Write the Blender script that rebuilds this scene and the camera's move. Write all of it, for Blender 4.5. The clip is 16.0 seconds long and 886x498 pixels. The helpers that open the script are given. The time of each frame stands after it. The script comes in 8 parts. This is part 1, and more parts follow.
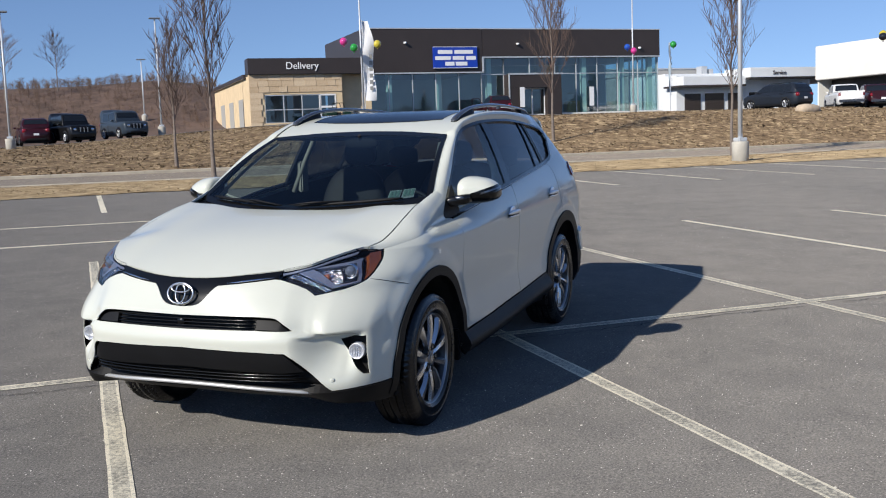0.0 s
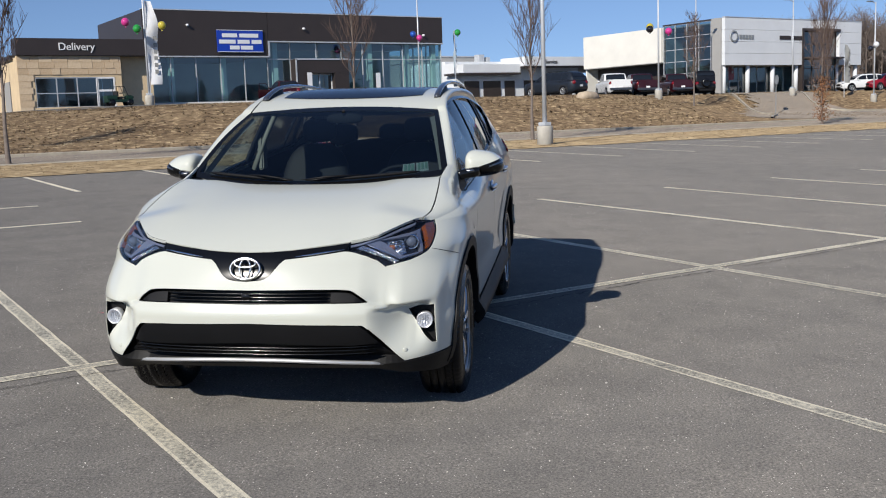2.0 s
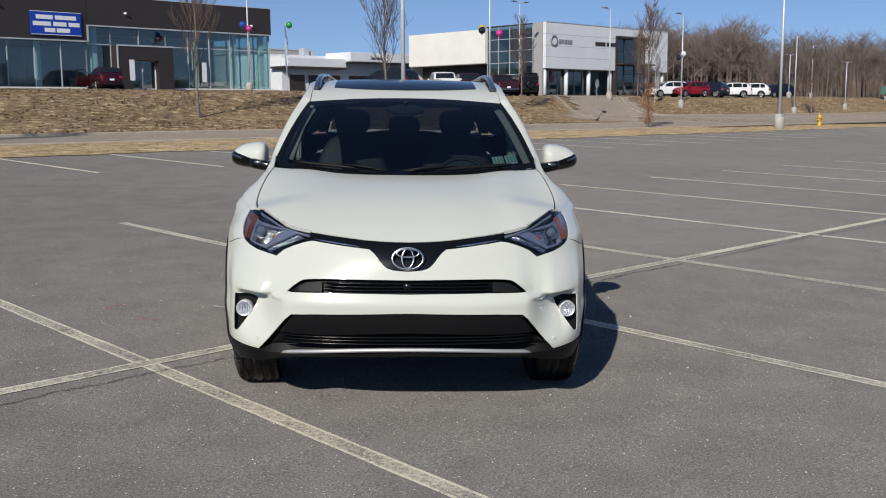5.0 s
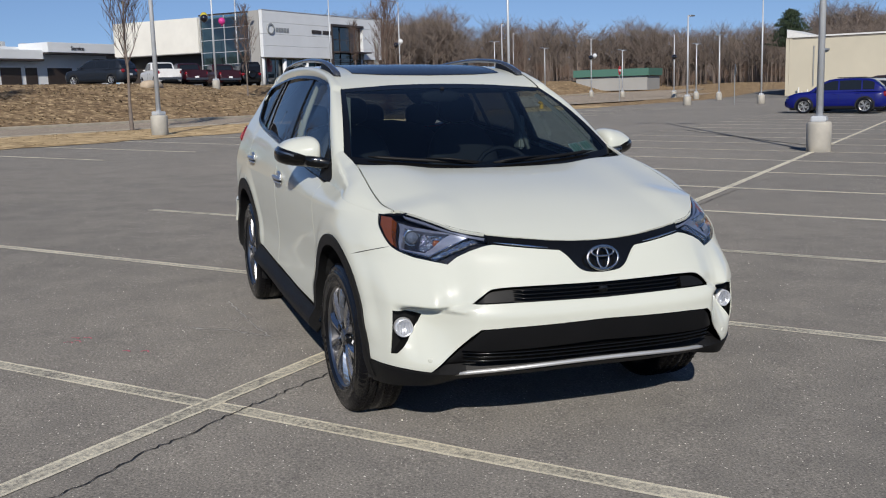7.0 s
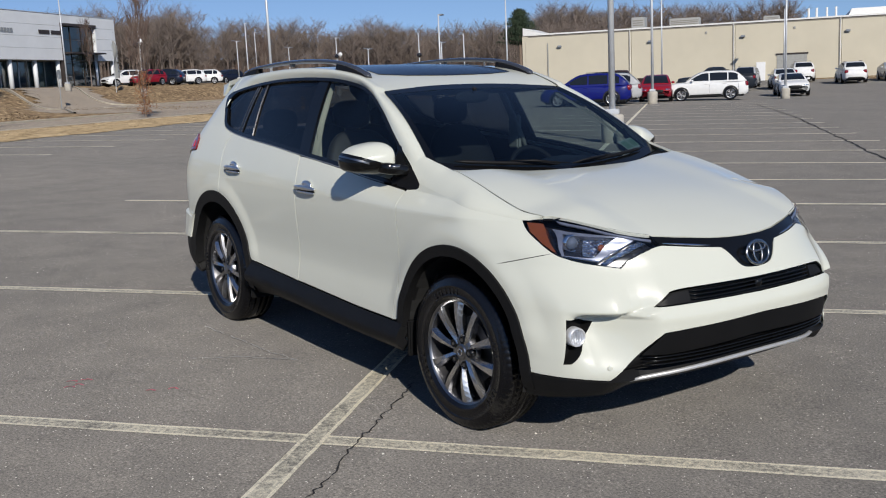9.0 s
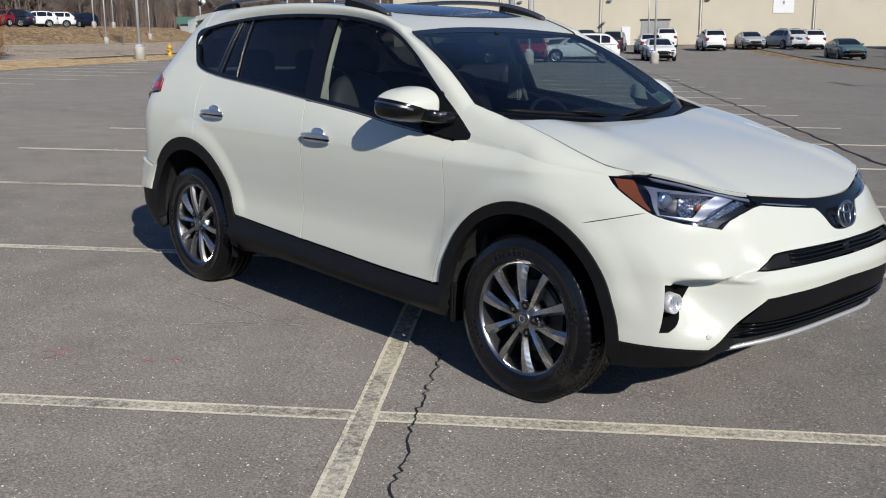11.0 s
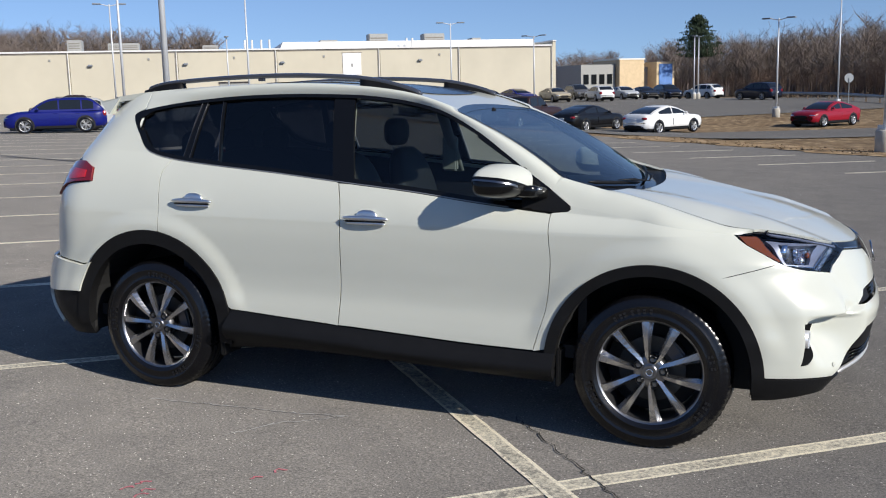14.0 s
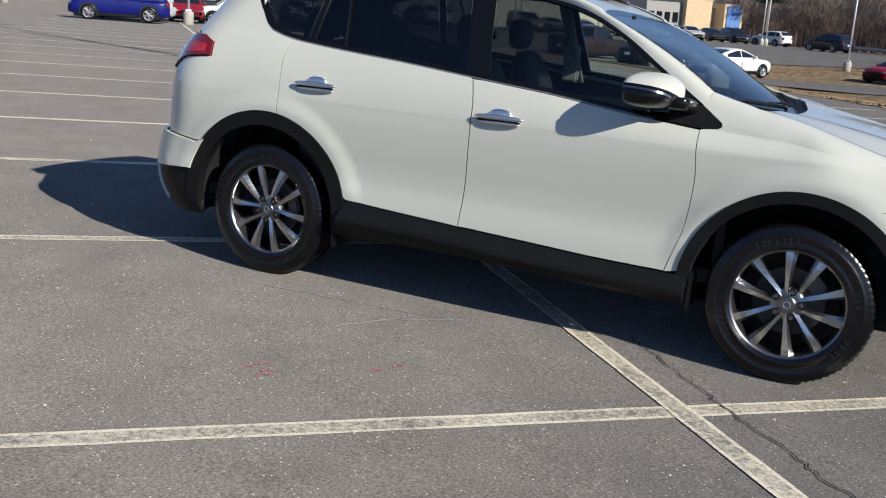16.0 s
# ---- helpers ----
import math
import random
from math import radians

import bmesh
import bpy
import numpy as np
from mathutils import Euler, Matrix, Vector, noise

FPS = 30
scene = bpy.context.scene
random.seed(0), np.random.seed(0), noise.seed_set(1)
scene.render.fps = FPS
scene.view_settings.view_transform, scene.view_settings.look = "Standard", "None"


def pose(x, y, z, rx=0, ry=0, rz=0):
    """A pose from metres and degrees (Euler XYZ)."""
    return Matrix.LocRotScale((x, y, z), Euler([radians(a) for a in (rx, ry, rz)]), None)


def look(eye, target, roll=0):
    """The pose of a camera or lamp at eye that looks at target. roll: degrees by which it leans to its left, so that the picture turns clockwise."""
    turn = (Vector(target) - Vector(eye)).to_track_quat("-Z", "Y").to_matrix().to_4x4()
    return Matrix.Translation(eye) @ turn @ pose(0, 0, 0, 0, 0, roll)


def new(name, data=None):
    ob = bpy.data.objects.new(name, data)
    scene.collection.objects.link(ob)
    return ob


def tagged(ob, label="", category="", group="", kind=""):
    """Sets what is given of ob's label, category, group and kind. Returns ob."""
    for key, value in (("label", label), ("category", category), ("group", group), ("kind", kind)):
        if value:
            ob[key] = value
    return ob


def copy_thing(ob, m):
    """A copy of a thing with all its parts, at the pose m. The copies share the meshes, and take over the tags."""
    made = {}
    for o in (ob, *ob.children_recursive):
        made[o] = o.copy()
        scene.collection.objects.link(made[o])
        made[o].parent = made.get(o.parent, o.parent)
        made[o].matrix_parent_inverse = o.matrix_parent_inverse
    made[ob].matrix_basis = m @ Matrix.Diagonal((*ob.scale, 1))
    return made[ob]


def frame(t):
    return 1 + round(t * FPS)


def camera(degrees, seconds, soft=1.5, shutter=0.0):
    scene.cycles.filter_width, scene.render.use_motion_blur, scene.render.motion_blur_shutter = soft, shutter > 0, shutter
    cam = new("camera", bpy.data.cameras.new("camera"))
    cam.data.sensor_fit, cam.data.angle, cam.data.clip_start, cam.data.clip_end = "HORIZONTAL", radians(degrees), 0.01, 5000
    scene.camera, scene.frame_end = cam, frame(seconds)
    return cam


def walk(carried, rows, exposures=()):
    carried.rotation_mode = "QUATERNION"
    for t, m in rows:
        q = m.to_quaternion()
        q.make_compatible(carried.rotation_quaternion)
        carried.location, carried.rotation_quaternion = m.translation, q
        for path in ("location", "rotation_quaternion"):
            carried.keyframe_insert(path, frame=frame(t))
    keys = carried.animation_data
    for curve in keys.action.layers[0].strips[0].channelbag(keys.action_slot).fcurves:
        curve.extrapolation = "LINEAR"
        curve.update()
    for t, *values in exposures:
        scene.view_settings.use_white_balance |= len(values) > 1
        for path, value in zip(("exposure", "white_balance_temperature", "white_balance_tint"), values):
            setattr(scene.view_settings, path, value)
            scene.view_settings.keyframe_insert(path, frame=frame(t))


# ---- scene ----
cam = camera(48.6, 16.0, soft=1.1)
# the lot falls gently to the south-east; LOT turns the plane of the lot into the level world
LOT = Vector((-0.0136, -0.0166, 1)).rotation_difference(Vector((0, 0, 1))).to_matrix().to_4x4()
PATH = [
    (0, (5.986, 2.811, 1.592), (4.142, 2.08, 1.33), -1.5),
    (0.5, (5.956, 2.75, 1.575), (4.113, 2.03, 1.279), -0.8),
    (1, (6.061, 2.42, 1.535), (4.173, 1.847, 1.204), -0.5),
    (1.5, (6.266, 1.998, 1.536), (4.336, 1.596, 1.2), -1.3),
    (2, (6.449, 1.537, 1.554), (4.493, 1.246, 1.255), -1.2),
    (2.5, (6.575, 1.061, 1.566), (4.6, 0.897, 1.3), -1.1),
    (3, (6.712, 0.684, 1.563), (4.731, 0.625, 1.289), -1.0),
    (3.5, (6.713, 0.307, 1.554), (4.734, 0.296, 1.264), -0.8),
    (4, (6.708, 0.154, 1.562), (4.732, 0.12, 1.259), -0.2),
    (4.5, (6.69, 0.101, 1.556), (4.713, 0.087, 1.254), 0.2),
    (4.7, (6.667, 0.066, 1.549), (4.691, 0.087, 1.244), 0.5),
    (6.8, (5.862, -1.72, 1.537), (3.986, -1.109, 1.212), -0.6),
    (7, (5.747, -1.948, 1.521), (3.889, -1.285, 1.191), -0.5),
    (7.5, (5.423, -2.461, 1.53), (3.627, -1.645, 1.196), -1.0),
    (8, (5.045, -2.864, 1.535), (3.32, -1.907, 1.207), -1.8),
    (8.5, (4.853, -3.223, 1.552), (3.2, -2.155, 1.195), -2.3),
    (8.7, (4.82, -3.299, 1.557), (3.183, -2.205, 1.208), -2.0),
    (10.8, (4.133, -3.646, 1.501), (2.669, -2.348, 1.087), 1.3),
    (11, (3.939, -3.778, 1.487), (2.513, -2.442, 1.06), 0.8),
    (11.5, (3.439, -4.1, 1.534), (2.153, -2.625, 1.119), -1.3),
    (12, (2.929, -4.386, 1.524), (1.77, -2.793, 1.18), -2.1),
    (12.5, (2.542, -4.738, 1.549), (1.528, -3.042, 1.238), -2.6),
    (13, (2.233, -4.903, 1.558), (1.322, -3.148, 1.261), -1.9),
    (13.5, (2.098, -5.073, 1.56), (1.292, -3.27, 1.244), -1.0),
    (14, (2.063, -5.147, 1.561), (1.325, -3.314, 1.257), -0.3),
    (14.5, (2.065, -5.153, 1.56), (1.355, -3.305, 1.27), -0.2),
    (15, (2.051, -5.154, 1.559), (1.346, -3.304, 1.279), -0.0),
    (15.5, (1.979, -5.193, 1.541), (1.274, -3.347, 1.229), 1.8),
    (16, (1.627, -5.175, 1.416), (0.834, -3.397, 0.959), 4.8),
]
walk(cam, [(t, LOT @ look(eye, target, roll)) for t, eye, target, roll in PATH], exposures=[(0.0, 0.37, 6420, 10), (2.0, 0.19, 6450, 10), (3.5, 0.06, 6450, 10), (4.5, 0.02, 6450, 10), (7.0, -0.06, 6450, 10), (8.5, -0.02, 6450, 10), (11.0, 0.12, 6450, 10), (11.5, 0.21, 6450, 10), (12.5, 0.29, 6450, 10), (14.0, 0.36, 6450, 10), (15.0, 0.36, 6480, 10), (16.0, 0.40, 6550, 10)])

# ---------------- world, sun ----------------
SUN_AZ, SUN_EL = radians(-20.5), radians(29.0)
world = bpy.data.worlds.new("World")
scene.world = world
world.use_nodes = True
wn, wl = world.node_tree.nodes, world.node_tree.links
wn.clear()
sky = wn.new("ShaderNodeTexSky")
sky.sky_type, sky.sun_disc = "NISHITA", False
sky.sun_elevation, sky.sun_rotation = SUN_EL, radians(90) - SUN_AZ
sky.altitude, sky.air_density, sky.dust_density, sky.ozone_density = 200, 1.0, 0.0, 2.0
bg = wn.new("ShaderNodeBackground")
bg.inputs["Strength"].default_value = 0.081
wout = wn.new("ShaderNodeOutputWorld")
tint = wn.new("ShaderNodeMix")
tint.data_type, tint.blend_type = "RGBA", "MULTIPLY"
tint.inputs["Factor"].default_value = 1.0
tint.inputs["B"].default_value = (0.88, 0.96, 1.16, 1)
lift = wn.new("ShaderNodeVectorMath")
lift.operation = "ADD"
lift.inputs[1].default_value = (0, 0, 0.10)
wl.new(wn.new("ShaderNodeTexCoord").outputs["Generated"], lift.inputs[0])
wl.new(lift.outputs[0], sky.inputs["Vector"])
wl.new(sky.outputs[0], tint.inputs["A"])
wl.new(tint.outputs["Result"], bg.inputs["Color"])
wl.new(bg.outputs[0], wout.inputs["Surface"])
sun_data = bpy.data.lights.new("sun", "SUN")
sun_data.energy, sun_data.angle, sun_data.color = 4.2, radians(0.53), (1.0, 0.94, 0.85)
sun = new("sun", sun_data)
sun.matrix_world = look((0, 0, 40), (-math.cos(SUN_AZ) * math.cos(SUN_EL), -math.sin(SUN_AZ) * math.cos(SUN_EL), 40 - math.sin(SUN_EL)))


# ---------------- the lie of the land ----------------
def smooth(a, b, v):
    q = min(1.0, max(0.0, (v - a) / (b - a)))
    return q * q * (3 - 2 * q)


def lot_uv(x, y):
    return (x - 1.055) * -0.6659 + (y + 1.49) * 0.7461, (x - 1.055) * 0.7461 + (y + 1.49) * 0.6659


def lot_xy(u, v):
    return 1.055 - 0.6659 * u + 0.7461 * v, -1.49 + 0.7461 * u + 0.6659 * v


def height(x, y):
    """Level of the land: the sloping lot, the bank and terrace beyond the road, the rise to the warehouse."""
    u, v = lot_uv(x, y)
    p = 3.5 * math.tanh((-0.0136 * x - 0.0166 * y) / 3.5)
    toe = -28.6 - 14 * smooth(40, 62, u)
    top = 1.9 + 1.05 * smooth(-6, 18, u)
    run = 13 + 13 * smooth(14, 4, u) - 5 * smooth(50, 66, u)
    z = p + (top - 0.5 - p) * smooth(toe, toe - run, v) + 0.5 * smooth(toe - 9, -67, v)
    z -= 0.3 * smooth(19.0, 25.0, v) * smooth(16, 30, u)
    z += 1.5 * smooth(48, 100, y) * smooth(-60, -30, v)
    z += 6.3 * smooth(-76, -108, v) * smooth(30, 8, u)
    return z


def at_lot(u, v, dz=0.0):
    x, y = lot_xy(u, v)
    return Vector((x, y, height(x, y) + dz))


LOT_YAW = math.degrees(math.atan2(0.7461, -0.6659))     # the heading of the stall rows


def lot_pose(u, v, yaw=0.0, dz=0.0):
    p = at_lot(u, v, dz)
    return pose(p.x, p.y, p.z, 0, 0, LOT_YAW + yaw)


# ---------------- materials ----------------
MATS = {}


def node_mat(name):
    m = bpy.data.materials.new(name)
    m.use_nodes = True
    MATS[name] = m
    n, l = m.node_tree.nodes, m.node_tree.links
    return m, n, l, n["Principled BSDF"]


def coords(n, l, scale=1.0, kind="Object"):
    tc = n.new("ShaderNodeTexCoord")
    mp = n.new("ShaderNodeMapping")
    mp.inputs["Scale"].default_value = (scale, scale, scale) if not isinstance(scale, tuple) else scale
    l.new(tc.outputs[kind], mp.inputs["Vector"])
    return mp.outputs[0]


def noise_node(n, l, vec, scale, detail=4.0, rough=0.6):
    t = n.new("ShaderNodeTexNoise")
    t.inputs["Scale"].default_value, t.inputs["Detail"].default_value, t.inputs["Roughness"].default_value = scale, detail, rough
    l.new(vec, t.inputs["Vector"])
    return t.outputs["Fac"]


def ramp(n, l, fac, stops):
    r = n.new("ShaderNodeValToRGB")
    el = r.color_ramp.elements
    while len(el) < len(stops):
        el.new(0.5)
    for e, (p, c) in zip(el, stops):
        e.position, e.color = p, (*c, 1) if len(c) == 3 else c
    l.new(fac, r.inputs["Fac"])
    return r.outputs["Color"]


def mix_col(n, l, fac, a, b, blend="MIX"):
    m = n.new("ShaderNodeMix")
    m.data_type, m.blend_type = "RGBA", blend
    for sock, v in ((m.inputs["Factor"], fac), (m.inputs["A"], a), (m.inputs["B"], b)):
        if isinstance(v, (int, float)):
            sock.default_value = v
        elif isinstance(v, tuple):
            sock.default_value = (*v, 1)
        else:
            l.new(v, sock)
    return m.outputs["Result"]


def bump(n, l, fac, bsdf, strength=0.3, dist=0.01):
    b = n.new("ShaderNodeBump")
    b.inputs["Strength"].default_value, b.inputs["Distance"].default_value = strength, dist
    l.new(fac, b.inputs["Height"])
    l.new(b.outputs[0], bsdf.inputs["Normal"])


def plain(name, col, rough=0.5, metal=0.0, var=0.12, scale=6.0, coat=0.0, bumps=0.0, grain=60.0, spec=0.5):
    """A surface with slight variation at two scales."""
    m, n, l, b = node_mat(name)
    vec = coords(n, l)
    a = noise_node(n, l, vec, scale, 3)
    f = noise_node(n, l, vec, grain, 3)
    dark = tuple(c * (1 - var) for c in col)
    lite = tuple(min(1, c * (1 + var)) for c in col)
    c1 = ramp(n, l, a, [(0.3, dark), (0.7, lite)])
    c2 = mix_col(n, l, var * 0.8, c1, ramp(n, l, f, [(0.3, dark), (0.7, lite)]))
    l.new(c2, b.inputs["Base Color"])
    b.inputs["Roughness"].default_value, b.inputs["Metallic"].default_value = rough, metal
    b.inputs["Coat Weight"].default_value = coat
    b.inputs["Specular IOR Level"].default_value = spec
    b.inputs["Coat Roughness"].default_value = 0.04
    if bumps:
        bump(n, l, f, b, bumps, 0.004)
    return m


def thin_glass(name, tint, gloss=0.02, lift=1.0):
    """A thin pane: clear with a tint, and a Fresnel reflection."""
    m, n, l, b = node_mat(name)
    n.remove(b)
    tr = n.new("ShaderNodeBsdfTransparent")
    tr.inputs["Color"].default_value = (*tint, 1)
    gl = n.new("ShaderNodeBsdfGlossy")
    gl.inputs["Roughness"].default_value = gloss
    lw = n.new("ShaderNodeLayerWeight")
    lw.inputs["Blend"].default_value = 0.5
    p5 = n.new("ShaderNodeMath")
    p5.operation = "POWER"
    p5.inputs[1].default_value = 5.0
    l.new(lw.outputs["Facing"], p5.inputs[0])
    mul = n.new("ShaderNodeMath")
    mul.operation, mul.use_clamp = "MULTIPLY_ADD", True
    mul.inputs[1].default_value, mul.inputs[2].default_value = 0.95, 0.068 * lift
    l.new(p5.outputs[0], mul.inputs[0])
    mx = n.new("ShaderNodeMixShader")
    l.new(mul.outputs[0], mx.inputs["Fac"])
    l.new(tr.outputs[0], mx.inputs[1])
    l.new(gl.outputs[0], mx.inputs[2])
    l.new(mx.outputs[0], n["Material Output"].inputs["Surface"])
    return m


def asphalt(name, tone=0.062, warm=1.0):
    m, n, l, b = node_mat(name)
    vec = coords(n, l)
    big = noise_node(n, l, vec, 0.18, 5, 0.6)
    mid = noise_node(n, l, vec, 2.2, 5, 0.65)
    fine = noise_node(n, l, vec, 95, 3, 0.75)
    vor = n.new("ShaderNodeTexVoronoi")
    vor.inputs["Scale"].default_value = 85
    l.new(vec, vor.inputs["Vector"])
    cool = 2.0 - warm
    base = ramp(n, l, big, [(0.3, (tone * 0.84 * warm, tone * 0.85, tone * 0.85 * cool)), (0.7, (tone * 1.18 * warm, tone * 1.16, tone * 1.12 * cool))])
    base = mix_col(n, l, 0.45, base, ramp(n, l, mid, [(0.3, (tone * 0.70 * warm, tone * 0.70, tone * 0.70 * cool)), (0.7, (tone * 1.3 * warm, tone * 1.28, tone * 1.22 * cool))]))
    grit = ramp(n, l, fine, [(0.26, (0.30, 0.30, 0.30)), (0.46, (0.84, 0.84, 0.84)), (0.60, (1.16, 1.15, 1.13)), (0.74, (2.2, 2.16, 2.05))])
    col = mix_col(n, l, 1.0, base, grit, "MULTIPLY")
    stone = ramp(n, l, vor.outputs["Color"], [(0.83, (0, 0, 0)), (0.86, (1, 1, 1))])
    near = ramp(n, l, vor.outputs["Distance"], [(0.16, (1, 1, 1)), (0.3, (0, 0, 0))])
    spark = mix_col(n, l, 1.0, stone, near, "MULTIPLY")
    col = mix_col(n, l, spark, col, (0.72, 0.69, 0.63))
    l.new(col, b.inputs["Base Color"])
    b.inputs["Roughness"].default_value = 0.9
    b.inputs["Diffuse Roughness"].default_value = 1.0
    b.inputs["Specular IOR Level"].default_value = 0.12
    bump(n, l, fine, b, 0.55, 0.006)
    return m


asphalt("asphalt", 0.158, 1.05)
asphalt("road_asphalt", 0.20, 1.16)
asphalt("terrace_asphalt", 0.125, 1.03)


def line_paint(name, low, mid, high):
    m, n, l, b = node_mat(name)
    vec = coords(n, l)
    wear = noise_node(n, l, vec, 42, 8, 0.8)
    patch = noise_node(n, l, vec, 1.6, 4, 0.6)
    s = n.new("ShaderNodeMath")
    s.operation = "MULTIPLY_ADD"
    s.inputs[1].default_value = 0.45
    l.new(patch, s.inputs[0])
    l.new(wear, s.inputs[2])
    fine = noise_node(n, l, vec, 150, 2, 0.7)
    white = ramp(n, l, fine, [(0.3, (0.66, 0.595, 0.44)), (0.6, (0.93, 0.85, 0.66))])
    col = mix_col(n, l, ramp(n, l, s.outputs[0], [(low, (1, 1, 1)), (mid, (0.7, 0.7, 0.7)), (high, (0.12, 0.12, 0.12))]), (0.12, 0.117, 0.11), white)
    l.new(col, b.inputs["Base Color"])
    b.inputs["Roughness"].default_value = 0.8
    b.inputs["Specular IOR Level"].default_value = 0.2
    bump(n, l, fine, b, 0.4, 0.004)


line_paint("line_paint", 0.72, 0.80, 0.92)
line_paint("worn_line", 0.58, 0.68, 0.84)


def dead_grass(name, a, b_, c_):
    m, n, l, b = node_mat(name)
    vec = coords(n, l)
    big = noise_node(n, l, vec, 0.35, 6, 0.7)
    clump = noise_node(n, l, coords(n, l, (1, 1, 2.5)), 2.4, 8, 0.75)
    fine = noise_node(n, l, vec, 26, 4, 0.75)
    col = ramp(n, l, big, [(0.34, a), (0.52, b_), (0.68, c_)])
    col = mix_col(n, l, 0.75, col, ramp(n, l, clump, [(0.41, tuple(x * 0.6 for x in a)), (0.47, b_), (0.54, b_), (0.60, tuple(min(1, x * 1.3) for x in c_))]))
    col = mix_col(n, l, 0.5, col, mix_col(n, l, 1.0, col, ramp(n, l, fine, [(0.3, (0.35, 0.35, 0.35)), (0.7, (1.7, 1.7, 1.7))]), "MULTIPLY"))
    l.new(col, b.inputs["Base Color"])
    b.inputs["Roughness"].default_value = 0.95
    b.inputs["Specular IOR Level"].default_value = 0.1
    b.inputs["Diffuse Roughness"].default_value = 1.0
    bump(n, l, clump, b, 0.5, 0.05)


dead_grass("dead_grass", (0.070, 0.046, 0.028), (0.165, 0.115, 0.068), (0.36, 0.275, 0.165))
dead_grass("straw_grass", (0.20, 0.14, 0.078), (0.30, 0.225, 0.13), (0.40, 0.31, 0.19))
dead_grass("verge_grass", (0.16, 0.11, 0.065), (0.25, 0.175, 0.10), (0.36, 0.27, 0.165))
plain("concrete", (0.46, 0.43, 0.37), 0.85, var=0.16, scale=3, bumps=0.25, grain=45)
plain("curb", (0.42, 0.37, 0.29), 0.9, var=0.2, scale=2, bumps=0.2)
plain("pole_grey", (0.60, 0.62, 0.64), 0.45, var=0.06, metal=0.25)
plain("lamp_head", (0.22, 0.24, 0.27), 0.45, var=0.06)
plain("bark", (0.20, 0.15, 0.11), 0.95, var=0.3, scale=8, bumps=0.5)
plain("bark_grey", (0.19, 0.155, 0.13), 0.95, var=0.25, scale=6, bumps=0.5)
plain("twig", (0.12, 0.082, 0.065), 0.95, var=0.25, scale=1)
plain("wood_far", (0.185, 0.148, 0.125), 0.95, var=0.3, scale=0.2)
plain("brush", (0.17, 0.115, 0.085), 0.95, var=0.4, scale=0.5)
plain("scrub", (0.125, 0.080, 0.058), 0.95, var=0.55, scale=0.5, bumps=0.6, grain=6)
plain("pine_needles", (0.035, 0.055, 0.028), 0.9, var=0.4, scale=1.5)


# ---------------- helpers for things and parts ----------------
def thing(name, label, category, m=None, group="", kind=""):
    ob = new(name)
    if m is not None:
        ob.matrix_world = m
    return tagged(ob, label, category, group, kind)


def mesh_from(name, verts, faces, smooth_shade=False):
    me = bpy.data.meshes.new(name)
    me.from_pydata([tuple(v) for v in verts], [], faces)
    me.update()
    if smooth_shade:
        me.polygons.foreach_set("use_smooth", [True] * len(me.polygons))
    return me


def part(name, bm, material, parent=None, label="", smooth_shade=False, m=None):
    """Links a bmesh or mesh as one object under a thing or a part."""
    if isinstance(bm, bmesh.types.BMesh):
        me = bpy.data.meshes.new(name)
        bmesh.ops.recalc_face_normals(bm, faces=bm.faces[:])
        if smooth_shade:
            for f in bm.faces:
                f.smooth = True
        bm.to_mesh(me)
        bm.free()
    else:
        me = bm
    me.materials.clear()
    me.materials.append(MATS[material])
    ob = new(name, me)
    if parent is not None:
        ob.parent = parent
    if m is not None:
        ob.matrix_local = m
    if label:
        ob["label"] = label
    return ob


def setting(ob, label="", category=""):
    return tagged(ob, label, category, kind="structure")


def box(bm, x0, x1, y0, y1, z0, z1, bevel=0.0, m=None):
    r = bmesh.ops.create_cube(bm, size=1.0)
    vs = r["verts"]
    for v in vs:
        v.co = Vector((x0 + (v.co.x + 0.5) * (x1 - x0), y0 + (v.co.y + 0.5) * (y1 - y0), z0 + (v.co.z + 0.5) * (z1 - z0)))
        if m is not None:
            v.co = m @ v.co
    if bevel:
        bmesh.ops.bevel(bm, geom=list({e for v in vs for e in v.link_edges}), offset=bevel, segments=2, affect="EDGES", clamp_overlap=True)
    return bm


def box_bm(*a, **k):
    return box(bmesh.new(), *a, **k)


def tube(bm, a, b, ra, rb, seg=8, caps=True):
    a, b = Vector(a), Vector(b)
    z = (b - a).normalized()
    x = z.orthogonal().normalized()
    y = z.cross(x)
    r0 = [bm.verts.new(a + ra * (math.cos(t) * x + math.sin(t) * y)) for t in (2 * math.pi * i / seg for i in range(seg))]
    r1 = [bm.verts.new(b + rb * (math.cos(t) * x + math.sin(t) * y)) for t in (2 * math.pi * i / seg for i in range(seg))]
    for i in range(seg):
        bm.faces.new((r0[i], r0[(i + 1) % seg], r1[(i + 1) % seg], r1[i]))
    if caps:
        bm.faces.new(r0[::-1])
        bm.faces.new(r1)
    return bm


def lathe(bm, prof, axis="Z", seg=32, close=True):
    """Turns a profile of (radius, along) round an axis."""
    rings = []
    for r, h in prof:
        ring = []
        for i in range(seg):
            t = 2 * math.pi * i / seg
            c, s = r * math.cos(t), r * math.sin(t)
            ring.append(bm.verts.new({"Z": (c, s, h), "Y": (c, h, s), "X": (h, c, s)}[axis]))
        rings.append(ring)
    for a, b in zip(rings, rings[1:]):
        for i in range(seg):
            bm.faces.new((a[i], a[(i + 1) % seg], b[(i + 1) % seg], b[i]))
    if close:
        bm.faces.new(rings[0][::-1])
        bm.faces.new(rings[-1])
    return bm


